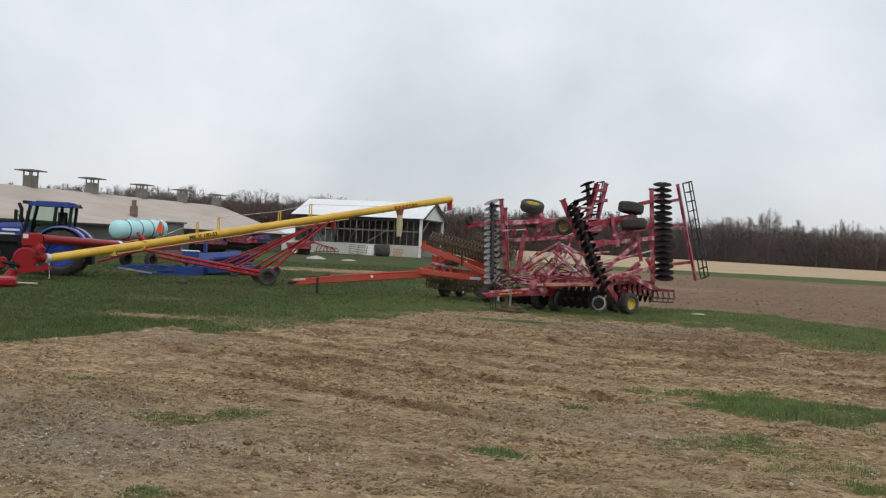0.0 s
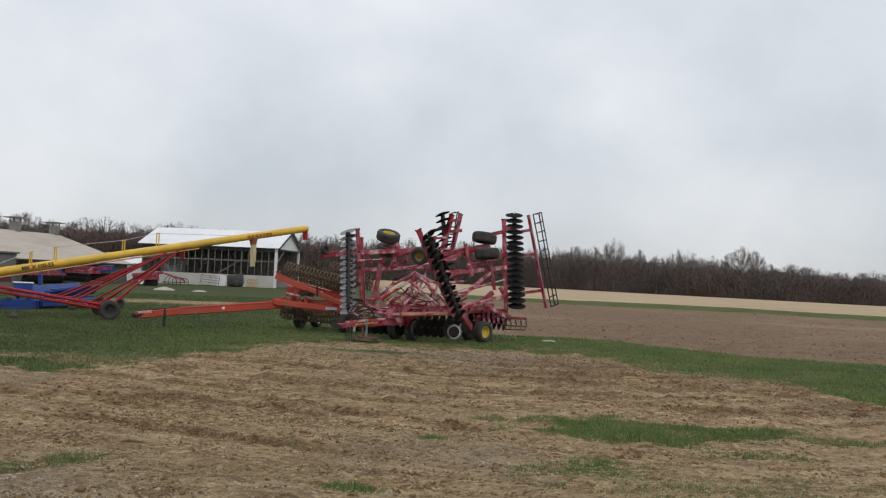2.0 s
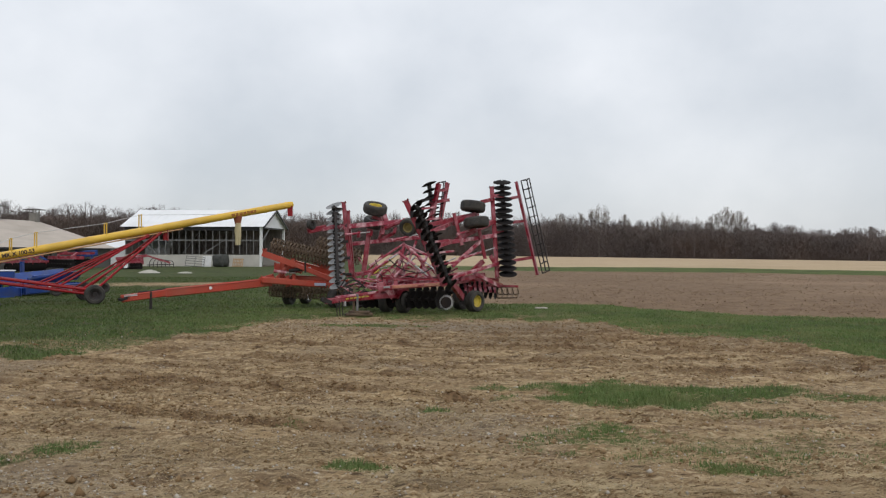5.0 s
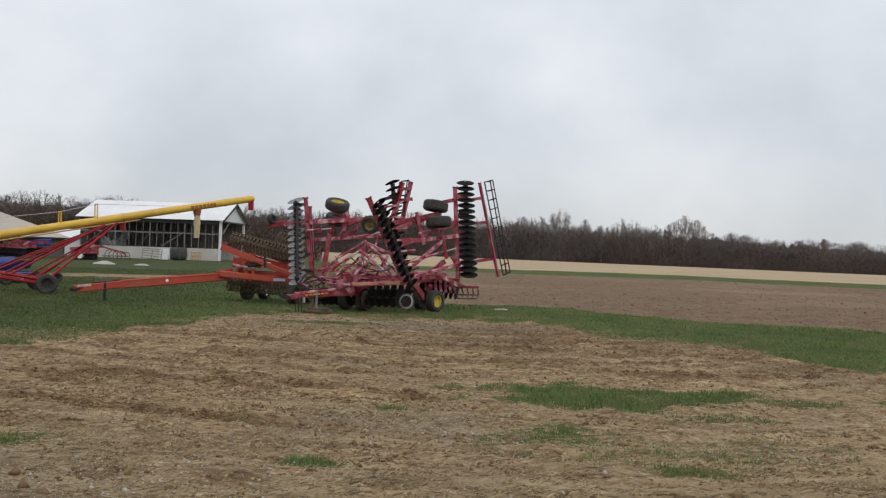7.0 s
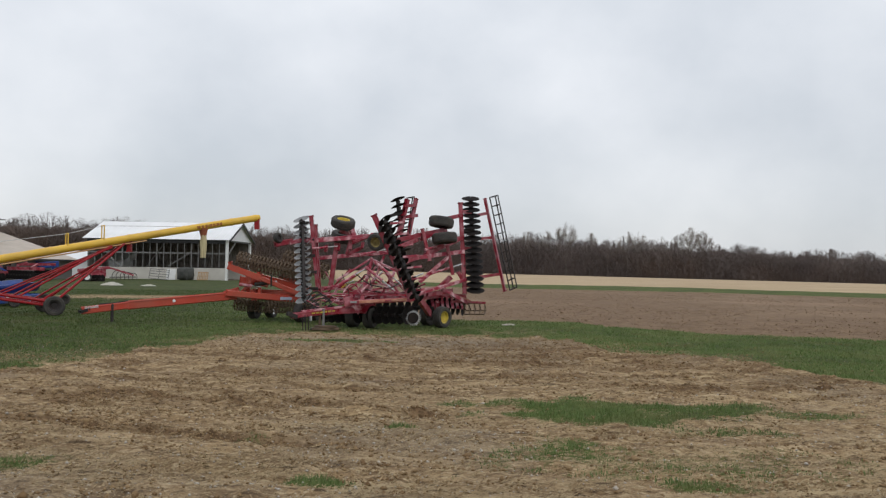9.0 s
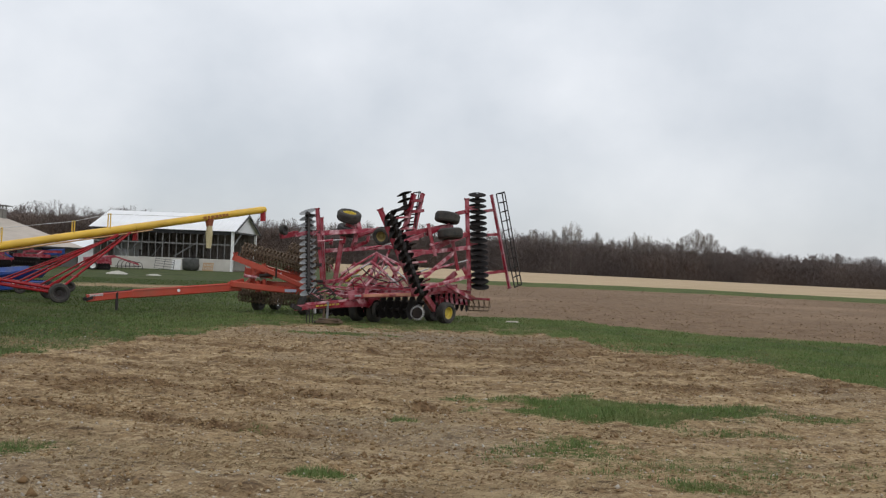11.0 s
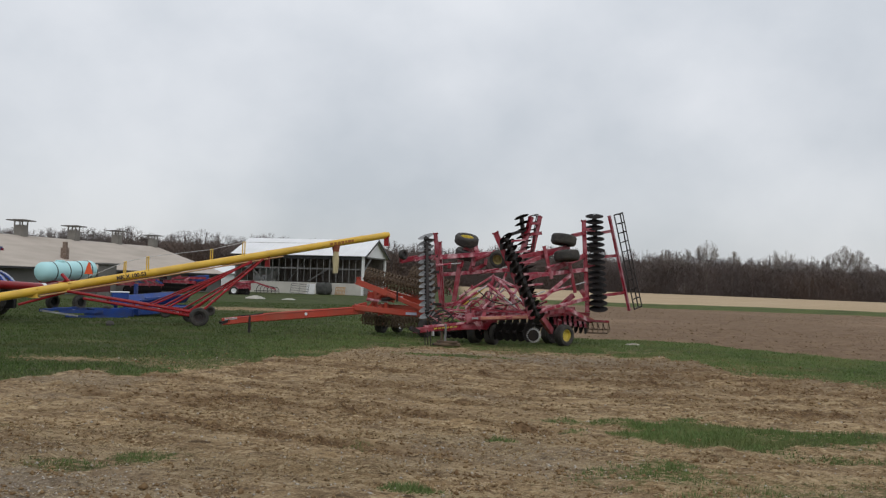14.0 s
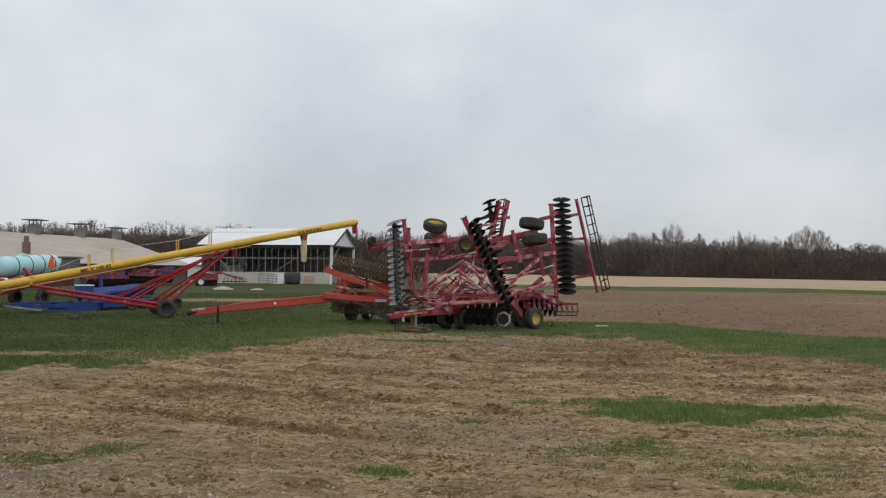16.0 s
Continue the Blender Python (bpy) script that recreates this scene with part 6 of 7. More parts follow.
part("intake_hopper", bm, AUGER_RED, aug, "low red intake hopper")
bm = bmesh.new()
lathe(bm, [(0, 0.1), (0.16, 0.1), (0.18, 0.05), (0.18, -0.1), (0, -0.1)], axis_frame((-19.12, 23.8, 0.56), VIEW), 18)
part("drive_cover", bm, AUGER_RED, aug, "", True)
bm = bmesh.new()
lathe(bm, [(0, 0.06), (0.1, 0.06), (0.12, 0.0), (0.12, -0.1), (0, -0.1)], axis_frame((-18.82, 23.9, 0.5), VIEW), 18)
part("pulley", bm, CHASSIS, aug, "black drive pulley", True)
bar(aug, "side_rib", Vector((-18.32, 24.2, 1.13)), Vector((-18.05, 24.3, 0.88)), 0.05, 0.08, AUGER_RED)
rod(aug, "drive_shaft", (-19.04, 23.7, 0.57), (-18.6, 24, 0.48), 0.05, CHASSIS)
bm = bmesh.new()
tube(bm, (-18.63, 25, 1.37), (-18.46, 29.5, 1.2), 0.155, 20)
part("swing_tube", bm, AUGER_RED, aug, "red swing-away tube", True)
bm = bmesh.new()
tube(bm, (-18.49, 29.2, 1.21), (-18.44, 29.5, 1.2), 0.16, 20)
part("pale_band", bm, WHITE_METAL, aug, "pale band on the red tube", True)
rod(aug, "swing_arm", (-18.73, 30, 1.24), (-16.47, 27.6, 1.47), 0.05, AUGER_RED)
rod(aug, "swing_arm", (-16.57, 27.6, 1.71), (-16.17, 27.4, 1.46), 0.06, AUGER_RED)
rod(aug, "chain", (-17.98, 24.6, 0.59), (-17.95, 24.6, 0.06), 0.012, WHITE_METAL)
# pale board on the grass by the hopper
bm = bmesh.new()
g0 = Vector((-17.22, 22.3, -0.03))
box(bm, (-0.4, -0.12, 0.01), (0.45, 0.12, 0.06), pose(g0.x, g0.y, 0, 0, 0, 12), 0.01)
tagged(part("plank", bm, mat("pale_plank", (0.45, 0.42, 0.36), 0.8, 0, (0.3, 0.28, 0.24), 3, 0.6)), "short pale plank lying on the grass", "plank")

# ---------------------------------------------------------------- blue tractor
GLASS = bpy.data.materials.new("cab_glass")
GLASS.use_nodes = True
gb = GLASS.node_tree.nodes["Principled BSDF"]
gb.inputs["Base Color"].default_value = (0.78, 0.9, 0.86, 1)
gb.inputs["Roughness"].default_value = 0.02
gb.inputs["Transmission Weight"].default_value = 1.0
gb.inputs["IOR"].default_value = 1.05


def tractor():
    """Local x runs forward (to the bonnet), y to its left side, origin under the rear axle."""
    O = Vector((*(-19.85, 28.06), 0))
    m = pose(O.x, O.y, 0, 0, 0, 206)
    t = thing("tractor", O, "blue farm tractor with a glazed cab and black chassis", "tractor")

    def w(p):
        return m @ Vector(p)

    def bx(name, lo, hi, material, bevel=0.03, label="", parent=t, tilt=None):
        bm = bmesh.new()
        box(bm, lo, hi, m if tilt is None else m @ tilt, bevel)
        return part(name, bm, material, parent, label)

    ax = m.to_3x3() @ Vector((0, 1, 0))
    for s in (1, -1):
        wheel(w((0, 0.85 * s, 0.85)), ax, 0.86, 0.46, t, BLUE, "rear_wheel", True, 0.6)
        wheel(w((2.65, 0.8 * s, 0.62)), ax, 0.63, 0.4, t, BLUE, "front_wheel", True, 0.58)
        # fender: an arched shell over the rear wheel
        bm = bmesh.new()
        prev = None
        for i in range(13):
            a = radians(10 + 150 * i / 12)
            ring = [bm.verts.new(w((math.cos(a) * r, y * s, 0.85 + math.sin(a) * r))) for r, y in ((0.96, 0.5), (1.0, 0.55), (1.0, 1.12), (0.94, 1.15), (0.93, 1.1), (0.93, 0.5))]
            if prev:
                for k in range(6):
                    bm.faces.new((prev[k], prev[(k + 1) % 6], ring[(k + 1) % 6], ring[k]))
            prev = ring
        part("fender", bm, BLUE, t, "", True)
    bx("chassis", (-0.5, -0.32, 0.55), (3.1, 0.32, 1.05), CHASSIS)
    bx("rear_hitch", (-1.0, -0.3, 0.45), (-0.45, 0.3, 0.9), CHASSIS)
    bx("engine_block", (0.95, -0.3, 0.95), (3.0, 0.3, 1.35), CHASSIS)
    bx("fuel_tank", (0.4, 0.35, 0.55), (1.3, 0.72, 1.1), CHASSIS, 0.06)
    bx("fuel_tank", (0.4, -0.72, 0.55), (1.3, -0.35, 1.1), CHASSIS, 0.06)
    m = m @ pose(0.35, 0, 0)
    # bonnet: falls towards the nose
    bm = bmesh.new()
    secs = [(0.95, 1.92, 0.46), (1.7, 1.88, 0.45), (2.6, 1.74, 0.42), (3.15, 1.55, 0.36), (3.3, 1.3, 0.3)]
    prev = None
    for x, z, y in secs:
        ring = [bm.verts.new(w(q)) for q in ((x, -y, 1.3), (x, -y, z - 0.16), (x, -y * 0.7, z), (x, y * 0.7, z), (x, y, z - 0.16), (x, y, 1.3))]
        if prev:
            for k in range(6):
                bm.faces.new((prev[k], prev[(k + 1) % 6], ring[(k + 1) % 6], ring[k]))
        else:
            bm.faces.new(ring[::-1])
        prev = ring
    bm.faces.new(prev)
    part("bonnet", bm, BLUE, t, "", True)
    for s in (1, -1):
        bx("bonnet_stripe", (1.3, s * 0.455 - 0.006, 1.44), (2.55, s * 0.455 + 0.006, 1.5), WHITE_METAL, 0, "pale stripe")
        bx("bonnet_decal", (1.15, s * 0.458 - 0.004, 1.58), (1.75, s * 0.458 + 0.004, 1.66), WHITE_METAL, 0, "pale unreadable lettering bar")
        bx("bonnet_band", (1.0, s * 0.456 - 0.004, 1.30), (2.6, s * 0.456 + 0.004, 1.43), CHASSIS, 0, "black lower band")
        bx("side_grille", (1.2, s * 0.44 - 0.02, 1.2), (2.7, s * 0.44 + 0.02, 1.4), CHASSIS)
    m = m @ pose(-0.35, 0, 0)
    # cab, set ahead of the rear axle
    axle_m = m
    m = axle_m @ pose(0.55, 0, 0)
    posts = [((0.82, 0.62), (0.58, 0.6)), ((-0.2, 0.68), (-0.3, 0.64)), ((-0.72, 0.62), (-0.82, 0.6))]
    for s in (1, -1):
        for (x0, y0), (x1, y1) in posts:
            bm = bmesh.new()
            beam(bm, w((x0, y0 * s, 1.32)), w((x1, y1 * s, 2.6)), 0.09, 0.1)
            part("cab_post", bm, CHASSIS, t)
        for (pa, pb) in ((posts[0], posts[1]), (posts[1], posts[2])):
            bm = bmesh.new()
            q = [w((pa[0][0], pa[0][1] * s, 1.36)), w((pb[0][0], pb[0][1] * s, 1.36)), w((pb[1][0], pb[1][1] * s, 2.58)), w((pa[1][0], pa[1][1] * s, 2.58))]
            off = ax * 0.008 * s
            vs = [bm.verts.new(v) for v in q] + [bm.verts.new(v + off) for v in q]
            for f in ((0, 1, 2, 3), (7, 6, 5, 4), (0, 4, 5, 1), (1, 5, 6, 2), (2, 6, 7, 3), (3, 7, 4, 0)):
                bm.faces.new([vs[k] for k in f])
            ob = part("side_window", bm, GLASS, t, "tinted cab glass")
            ob.visible_shadow = False
        bm = bmesh.new()
        tube(bm, w((0.9, 0.66 * s, 2.3)), w((1.0, 1.0 * s, 2.25)), 0.018, 6)
        box(bm, (0.96, s * 1.0 - 0.12, 1.95), (1.01, s * 1.0 + 0.12, 2.35), m, 0.01)
        part("mirror", bm, CHASSIS, t)
        bm = bmesh.new()
        tube(bm, w((0.55, 0.75 * s, 1.15)), w((0.95, 0.78 * s, 2.2)), 0.02, 6)
        part("grab_rail", bm, CHASSIS, t)
    for x0, x1 in ((0.82, 0.58), (-0.72, -0.82)):
        bm = bmesh.new()
        q = [w((x0, -0.6, 1.36)), w((x0, 0.6, 1.36)), w((x1, 0.58, 2.58)), w((x1, -0.58, 2.58))]
        off = (m.to_3x3() @ Vector((1, 0, 0))) * 0.008
        vs = [bm.verts.new(v) for v in q] + [bm.verts.new(v + off) for v in q]
        for f in ((0, 1, 2, 3), (7, 6, 5, 4), (0, 4, 5, 1), (1, 5, 6, 2), (2, 6, 7, 3), (3, 7, 4, 0)):
            bm.faces.new([vs[k] for k in f])
        ob = part("windscreen" if x0 > 0 else "rear_window", bm, GLASS, t, "tinted cab glass")
        ob.visible_shadow = False
    bx("cab_floor", (-0.75, -0.62, 1.1), (0.95, 0.62, 1.36), CHASSIS)
    bx("cab_roof", (-0.92, -0.7, 2.585), (0.62, 0.7, 2.66), BLUE, 0.035, "blue cab roof")
    bx("roof_hatch", (-0.7, -0.5, 2.655), (0.4, 0.5, 2.70), BLUE, 0.04)
    bx("roof_visor", (0.62, -0.62, 2.63), (0.84, 0.62, 2.70), CHASSIS, 0.02)
    bx("work_light", (-1.0, 0.56, 2.56), (-0.93, 0.68, 2.62), RED, 0.01, "red rear lamp")
    bx("work_light", (-1.0, -0.68, 2.56), (-0.93, -0.56, 2.62), RED, 0.01, "red rear lamp")
    bx("seat", (-0.45, -0.25, 1.36), (0.05, 0.25, 1.72), CHASSIS, 0.08)
    bx("seat_back", (-0.5, -0.25, 1.7), (-0.36, 0.25, 2.3), CHASSIS, 0.06)
    bm = bmesh.new()
    tube(bm, w((0.75, 0, 1.3)), w((0.5, 0, 1.85)), 0.04, 8)
    lathe(bm, [(0.18, -0.015), (0.2, 0.0), (0.18, 0.015)], axis_frame(w((0.48, 0, 1.87)), m.to_3x3() @ Vector((-0.5, 0, 0.85))), 18, True)
    part("steering_wheel", bm, CHASSIS, t)
    m = axle_m @ pose(0.35, 0, 0)
    bm = bmesh.new()
    tube(bm, (-21.16, 27.27, 1.55), (-21.17, 27.27, 2.45), 0.065, 12)
    tube(bm, (-21.17, 27.27, 2.42), (-21.27, 27.25, 2.62), 0.065, 12, 0.06)
    tube(bm, (-21.16, 27.27, 1.6), (-21.16, 27.27, 2.1), 0.085, 12)
    part("exhaust_stack", bm, CHASSIS, t, "", True)


tractor()

# ---------------------------------------------------------------- nurse tank on its trailer
CYAN = mat("pale_cyan_plastic", (0.43, 0.74, 0.76), 0.4, 0, (0.5, 0.8, 0.82), 0.8, 0.6, (0.28, 0.52, 0.54), 0.6, 0.4)
MAROON = mat("dark_maroon_paint", (0.09, 0.012, 0.014), 0.55, 0, (0.14, 0.03, 0.03), 3, 0.6)
TA, TB = Vector((-22.81, 36.1, 1.78)), Vector((-22.18, 39.2, 1.95))
tk = thing("tank_trailer", (TA.x + 1.0, 37.0, 0), "pale cyan liquid tank on a red trailer", "tank trailer")
td = (TB - TA).normalized()
tm = axis_frame(TA, td)
ln = (TB - TA).length
bm = bmesh.new()
lathe(bm, [(0, -0.2), (0.18, -0.18), (0.36, -0.11), (0.45, 0.0), (0.47, 0.1), (0.47, ln - 0.15), (0.45, ln - 0.05), (0.36, ln + 0.06), (0.18, ln + 0.13), (0, ln + 0.15)], tm, 32)
TANK = part("tank", bm, CYAN, tk, "", True)
for s in (0.16, 0.42, 0.66, 0.88):
    bm = bmesh.new()
    lathe(bm, [(0.472, s * ln - 0.025), (0.482, s * ln - 0.02), (0.482, s * ln + 0.02), (0.472, s * ln + 0.025)], tm, 32)
    part("tank_strap", bm, CHASSIS, TANK, "dark strap")
bm = bmesh.new()
lathe(bm, [(0, 0.06), (0.2, 0.05), (0.22, 0.0), (0.22, -0.06)], Matrix.Translation(TA + td * ln * 0.35 + Vector((0, 0, 0.48))), 18)
part("tank_lid", bm, CYAN, TANK)
bm = bmesh.new()
q = TA + td * ln * 0.52 + Vector((0.31, -0.36, 0.06))
for i, wd in enumerate((0.12, 0.2, 0.1)):
    beam(bm, q + td * (0.18 * i), q + td * (0.18 * i + 0.13), 0.02, wd * 0.6, 0)
part("tank_mark", bm, mat("teal_mark", (0.06, 0.22, 0.3), 0.5), TANK, "teal unreadable mark")
for s in (0.15, 0.5, 0.85):
    c = TA + td * ln * s
    bm = bmesh.new()
    box(bm, (-0.55, -0.06, -0.25), (0.55, 0.06, 0.0), Matrix.Translation(c + Vector((0, 0, -0.42))) @ pose(0, 0, 0, 0, 0, math.degrees(math.atan2(td.y, td.x)) - 90), 0.02)
    part("saddle", bm, RED, tk)
side = Vector((td.y, -td.x, 0)).normalized()
for s in (-0.5, 0.5):
    bar(tk, "trailer_rail", TA + side * s - td * 0.4 + Vector((0, 0, -0.75)), TB + side * s + td * 0.5 + Vector((0, 0, -0.75)), 0.12, 0.2, RED)
bar(tk, "drawbar", TA - td * 0.4 + Vector((0, 0, -0.78)), TA - td * 2.0 + Vector((0, 0, -0.85)), 0.12, 0.14, RED)
bar(tk, "axle", TA + td * 1.6 + side * 0.75 + Vector((0, 0, -1.0)), TA + td * 1.6 - side * 0.75 + Vector((0, 0, -1.0)), 0.1, 0.1, CHASSIS)
bar(tk, "front_apron", (-22.27, 36.4, 1.08), (-20.68, 38.4, 1.17), 0.06, 0.5, MAROON, "dark maroon wagon side")
for s in (-0.8, 0.8):
    c = TA + td * 1.6 + side * s
    wheel((c.x, c.y, 0.36), side, 0.37, 0.26, tk, CHASSIS, "wheel")
# slow-vehicle triangle on its bracket
SAFETY = mat("fluorescent_orange", (0.85, 0.10, 0.02), 0.5, 0, (0.9, 0.14, 0.05), 5, 0.4)
c = Vector((-21.36, 37.6, 1.94)) 
bm = bmesh.new()
f = Vector((0.86, 0.16, 0)).normalized()
back = Vector((-0.16, 0.86, 0)).normalized() * 0.02
tri = [c + f * 0.2 - Vector((0, 0, 0.2)), c - f * 0.2 - Vector((0, 0, 0.2)), c - f * 0.04 + Vector((0, 0, 0.36)), c + f * 0.04 + Vector((0, 0, 0.36))]
vs = [bm.verts.new(v) for v in tri] + [bm.verts.new(v + back) for v in tri]
for q in ((0, 1, 2, 3), (7, 6, 5, 4), (0, 4, 5, 1), (1, 5, 6, 2), (2, 6, 7, 3), (3, 7, 4, 0)):
    bm.faces.new([vs[k] for k in q])
part("warning_triangle", bm, SAFETY, tk, "orange slow-vehicle triangle")
bm = bmesh.new()
tube(bm, c + back * 2 - Vector((0, 0, 1.0)), c + back * 2, 0.02, 6)
part("triangle_bracket", bm, CHASSIS, tk)

# ---------------------------------------------------------------- blue tillage implement
bl = thing("blue_implement", (-17.0, 33.5, 0), "blue low-slung farm implement with a seed box and trough", "implement")
bar(bl, "main_deck", (-17.85, 31.75, 0.22), (-16.83, 33, 0.2), 0.9, 0.24, BLUE_WORN_SHADED)
bar(bl, "frame_rail", (-18.9, 30.9, 0.33), (-17.6, 32.6, 0.30), 0.08, 0.1, BLUE_WORN_SHADED)
bar(bl, "frame_rail", (-18.4, 30.5, 0.26), (-17.2, 31.6, 0.24), 0.08, 0.1, BLUE_WORN_SHADED)
bar(bl, "frame_tie", (-18.5, 31.3, 0.3), (-17.9, 30.95, 0.26), 0.07, 0.08, BLUE_WORN_SHADED)
bar(bl, "main_deck", (-16.83, 33, 0.23), (-15.7, 36, 0.33), 0.9, 0.22, BLUE_WORN_SHADED)
bar(bl, "front_rail", (-18.18, 30.6, 0.07), (-16.36, 32, 0.04), 0.08, 0.06, BLUE_WORN_SHADED)
bar(bl, "drawbar", (-18.75, 29.8, 0.31), (-17.68, 30.6, 0.1), 0.05, 0.05, STEEL_WORN)
bar(bl, "drawbar", (-18.75, 29.8, 0.31), (-18.32, 31.6, 0.37), 0.08, 0.08, BLUE_WORN_SHADED)
bm = bmesh.new()
c = Vector((-17.47, 33.4, 0.76))
yaw = pose(c.x, c.y, c.z, 0, 0, 35)
box(bm, (-0.34, -0.26, -0.3), (0.34, 0.26, 0.24), yaw, 0.03)
bx_ob = part("seed_box", bm, BLUE_WORN_SHADED, bl)
bm = bmesh.new()
box(bm, (-0.37, -0.29, 0.24), (0.37, 0.29, 0.29), yaw, 0.015)
part("lid", bm, WHITE_METAL, bx_ob, "pale box lid")
bar(bl, "box_stand", Vector((-17.64, 33.4, 0.57)), Vector((-17.63, 33.4, 0.28)), 0.1, 0.1, BLUE_WORN_SHADED)
bar(bl, "box_stand", Vector((-17.32, 33.6, 0.59)), Vector((-17.3, 33.6, 0.29)), 0.1, 0.1, BLUE_WORN_SHADED)
# open trough with sloping sides
bm = bmesh.new()
ta, tb = Vector((-17.09, 34, 0.6)), Vector((-16.34, 37, 0.76))
tdv = (tb - ta).normalized()
sd = Vector((tdv.y, -tdv.x, 0)).normalized()
prof = [(-0.55, 0.28), (-0.25, -0.2), (0.25, -0.2), (0.6, 0.2), (0.55, 0.21), (0.23, -0.15), (-0.23, -0.15), (-0.5, 0.28)]
ra = [bm.verts.new(ta + sd * u + Vector((0, 0, v))) for u, v in prof]
rb = [bm.verts.new(tb + sd * u + Vector((0, 0, v))) for u, v in prof]
for i in range(8):
    j = (i + 1) % 8
    bm.faces.new((ra[i], ra[j], rb[j], rb[i]))
for r in (ra, rb):
    bm.faces.new((r[0], r[1], r[6], r[7]))
    bm.faces.new((r[1], r[2], r[5], r[6]))
    bm.faces.new((r[2], r[3], r[4], r[5]))
part("trough", bm, BLUE_WORN_SHADED, bl, "open blue trough")
for u in (-0.3, 0.2):
    p = ta + sd * u
    bar(bl, "trough_stand", p + tdv * 0.3 + Vector((0, 0, -0.2)), p + tdv * 0.3 + Vector((0, 0, -0.5)), 0.08, 0.08, BLUE_WORN_SHADED)
    bar(bl, "trough_stand", p + tdv * 2.4 + Vector((0, 0, -0.2)), p + tdv * 2.4 + Vector((0, 0, -0.5)), 0.08, 0.08, BLUE_WORN_SHADED)
bar(bl, "post", (-17.58, 35, 1.36), (-17.56, 35, 0.46), 0.12, 0.12, BLUE_WORN_SHADED)
bar(bl, "rail", (-16.53, 33.4, 0.68), (-16.09, 35.8, 0.92), 0.06, 0.06, BLUE_WORN_SHADED)
rod(bl, "hoop", (-16.47, 33.3, 0.56), (-16.23, 33.4, 0.55), 0.03, WHITE_METAL)
bm = bmesh.new()
box(bm, (-0.16, -0.1, -0.05), (0.16, 0.1, 0.05), Matrix.Translation(Vector((-15.66, 33.6, 0.4))), 0.02)
part("pale_bracket", bm, WHITE_METAL, bl)
for cx_, cy_ in ((-15.3, 33.2), (-17.6, 32.6), (-14.6, 36.2)):
    wheel((cx_, cy_, 0.24), (0.5, -0.85, 0), 0.22, 0.16, bl, BLACK_IRON, "wheel")
bm = bmesh.new()
g0 = Vector((-13.76, 27, 0.14))
lathe(bm, [(0, 0.0), (0.12, 0.0), (0.14, 0.08), (0.09, 0.16), (0, 0.18)], pose(g0.x - 0.6, g0.y, 0), 12)
tagged(part("field_stone", bm, mat("dark_stone", (0.06, 0.055, 0.05), 0.9, 0, (0.1, 0.09, 0.08), 5, 0.6), None, "", True), "dark rounded stone lying on the grass", "stone")


bm = bmesh.new()
lathe(bm, [(0, -0.03), (0.22, -0.03), (0.25, 0.02), (0.17, 0.05), (0, 0.06)], pose(3.3, 26.95, 0.01, 0, 0, 20) @ Matrix.Diagonal((1, 0.6, 1, 1)), 14)
tagged(part("flat_stone", bm, PEBBLE, None, "", True), "flat pale stone lying in the grass strip", "stone")


# ---------------------------------------------------------------- things in front of the shed
WRAP = mat("dark_bale_wrap", (0.03, 0.032, 0.028), 0.5, 0, (0.07, 0.07, 0.06), 2.5, 0.7, bump=0.4, bump_scale=4)
PALLET = mat("pallet_wood", (0.40, 0.27, 0.15), 0.8, 0, (0.3, 0.2, 0.12), 3, 0.7)
GALV = mat("galvanised_tube", (0.15, 0.15, 0.15), 0.5, 0.4, (0.1, 0.1, 0.1), 3, 0.6)
LIME = mat("pale_lime_pile", (0.44, 0.42, 0.37), 0.95, 0, (0.3, 0.29, 0.25), 1.5, 0.7, bump=0.5, bump_scale=5)

bm = bmesh.new()
c = Vector((-25.95, 98, 0.52))
box(bm, (-0.82, -0.75, 0.0), (0.82, 0.75, 1.5), pose(c.x, c.y, 0.0, 0, 0, -25))
bmesh.ops.subdivide_edges(bm, edges=list(bm.edges), cuts=4, use_grid_fill=True)
bmesh.ops.smooth_vert(bm, verts=list(bm.verts), factor=0.8, use_axis_x=True, use_axis_y=True, use_axis_z=True)
bmesh.ops.smooth_vert(bm, verts=list(bm.verts), factor=0.8, use_axis_x=True, use_axis_y=True, use_axis_z=True)
br = random.Random(4)
for v in bm.verts:
    v.co += Vector((br.uniform(-.04, .04), br.uniform(-.04, .04), br.uniform(-.03, .03)))
tagged(part("wrapped_bale", bm, WRAP, None, "", True), "dark wrapped bale slumped by the shed wall", "bale")

c = Vector((-24.16, 98.6, 0.38))
pal = thing("pallet", (c.x, c.y, 0), "wooden pallet leaning against the concrete wall", "pallet")
pm = pose(c.x, c.y, 0.02, -20, 0, -5)
for i in range(7):
    bm = bmesh.new()
    box(bm, (-0.62 + i * 0.19, -0.02, 0), (-0.62 + i * 0.19 + 0.11, 0.0, 1.05), pm, 0.005)
    part("slat", bm, PALLET, pal)
for z in (0.05, 0.5, 0.92):
    bm = bmesh.new()
    box(bm, (-0.62, 0.002, z), (0.63, 0.09, z + 0.1), pm, 0.005)
    part("runner", bm, PALLET, pal)

c = Vector((-29.38, 99, 0.71))
gate = thing("gate_panel", (c.x, c.y, 0), "grey tubular gate panel leaning on the wall", "gate panel")
gm = pose(c.x, c.y, 0.03, -12, 4, -5)
for z in (0.05, 0.35, 0.65, 0.95, 1.2):
    rod(gate, "bar", gm @ Vector((-1.15, 0, z)), gm @ Vector((1.15, 0, z)), 0.03, GALV)
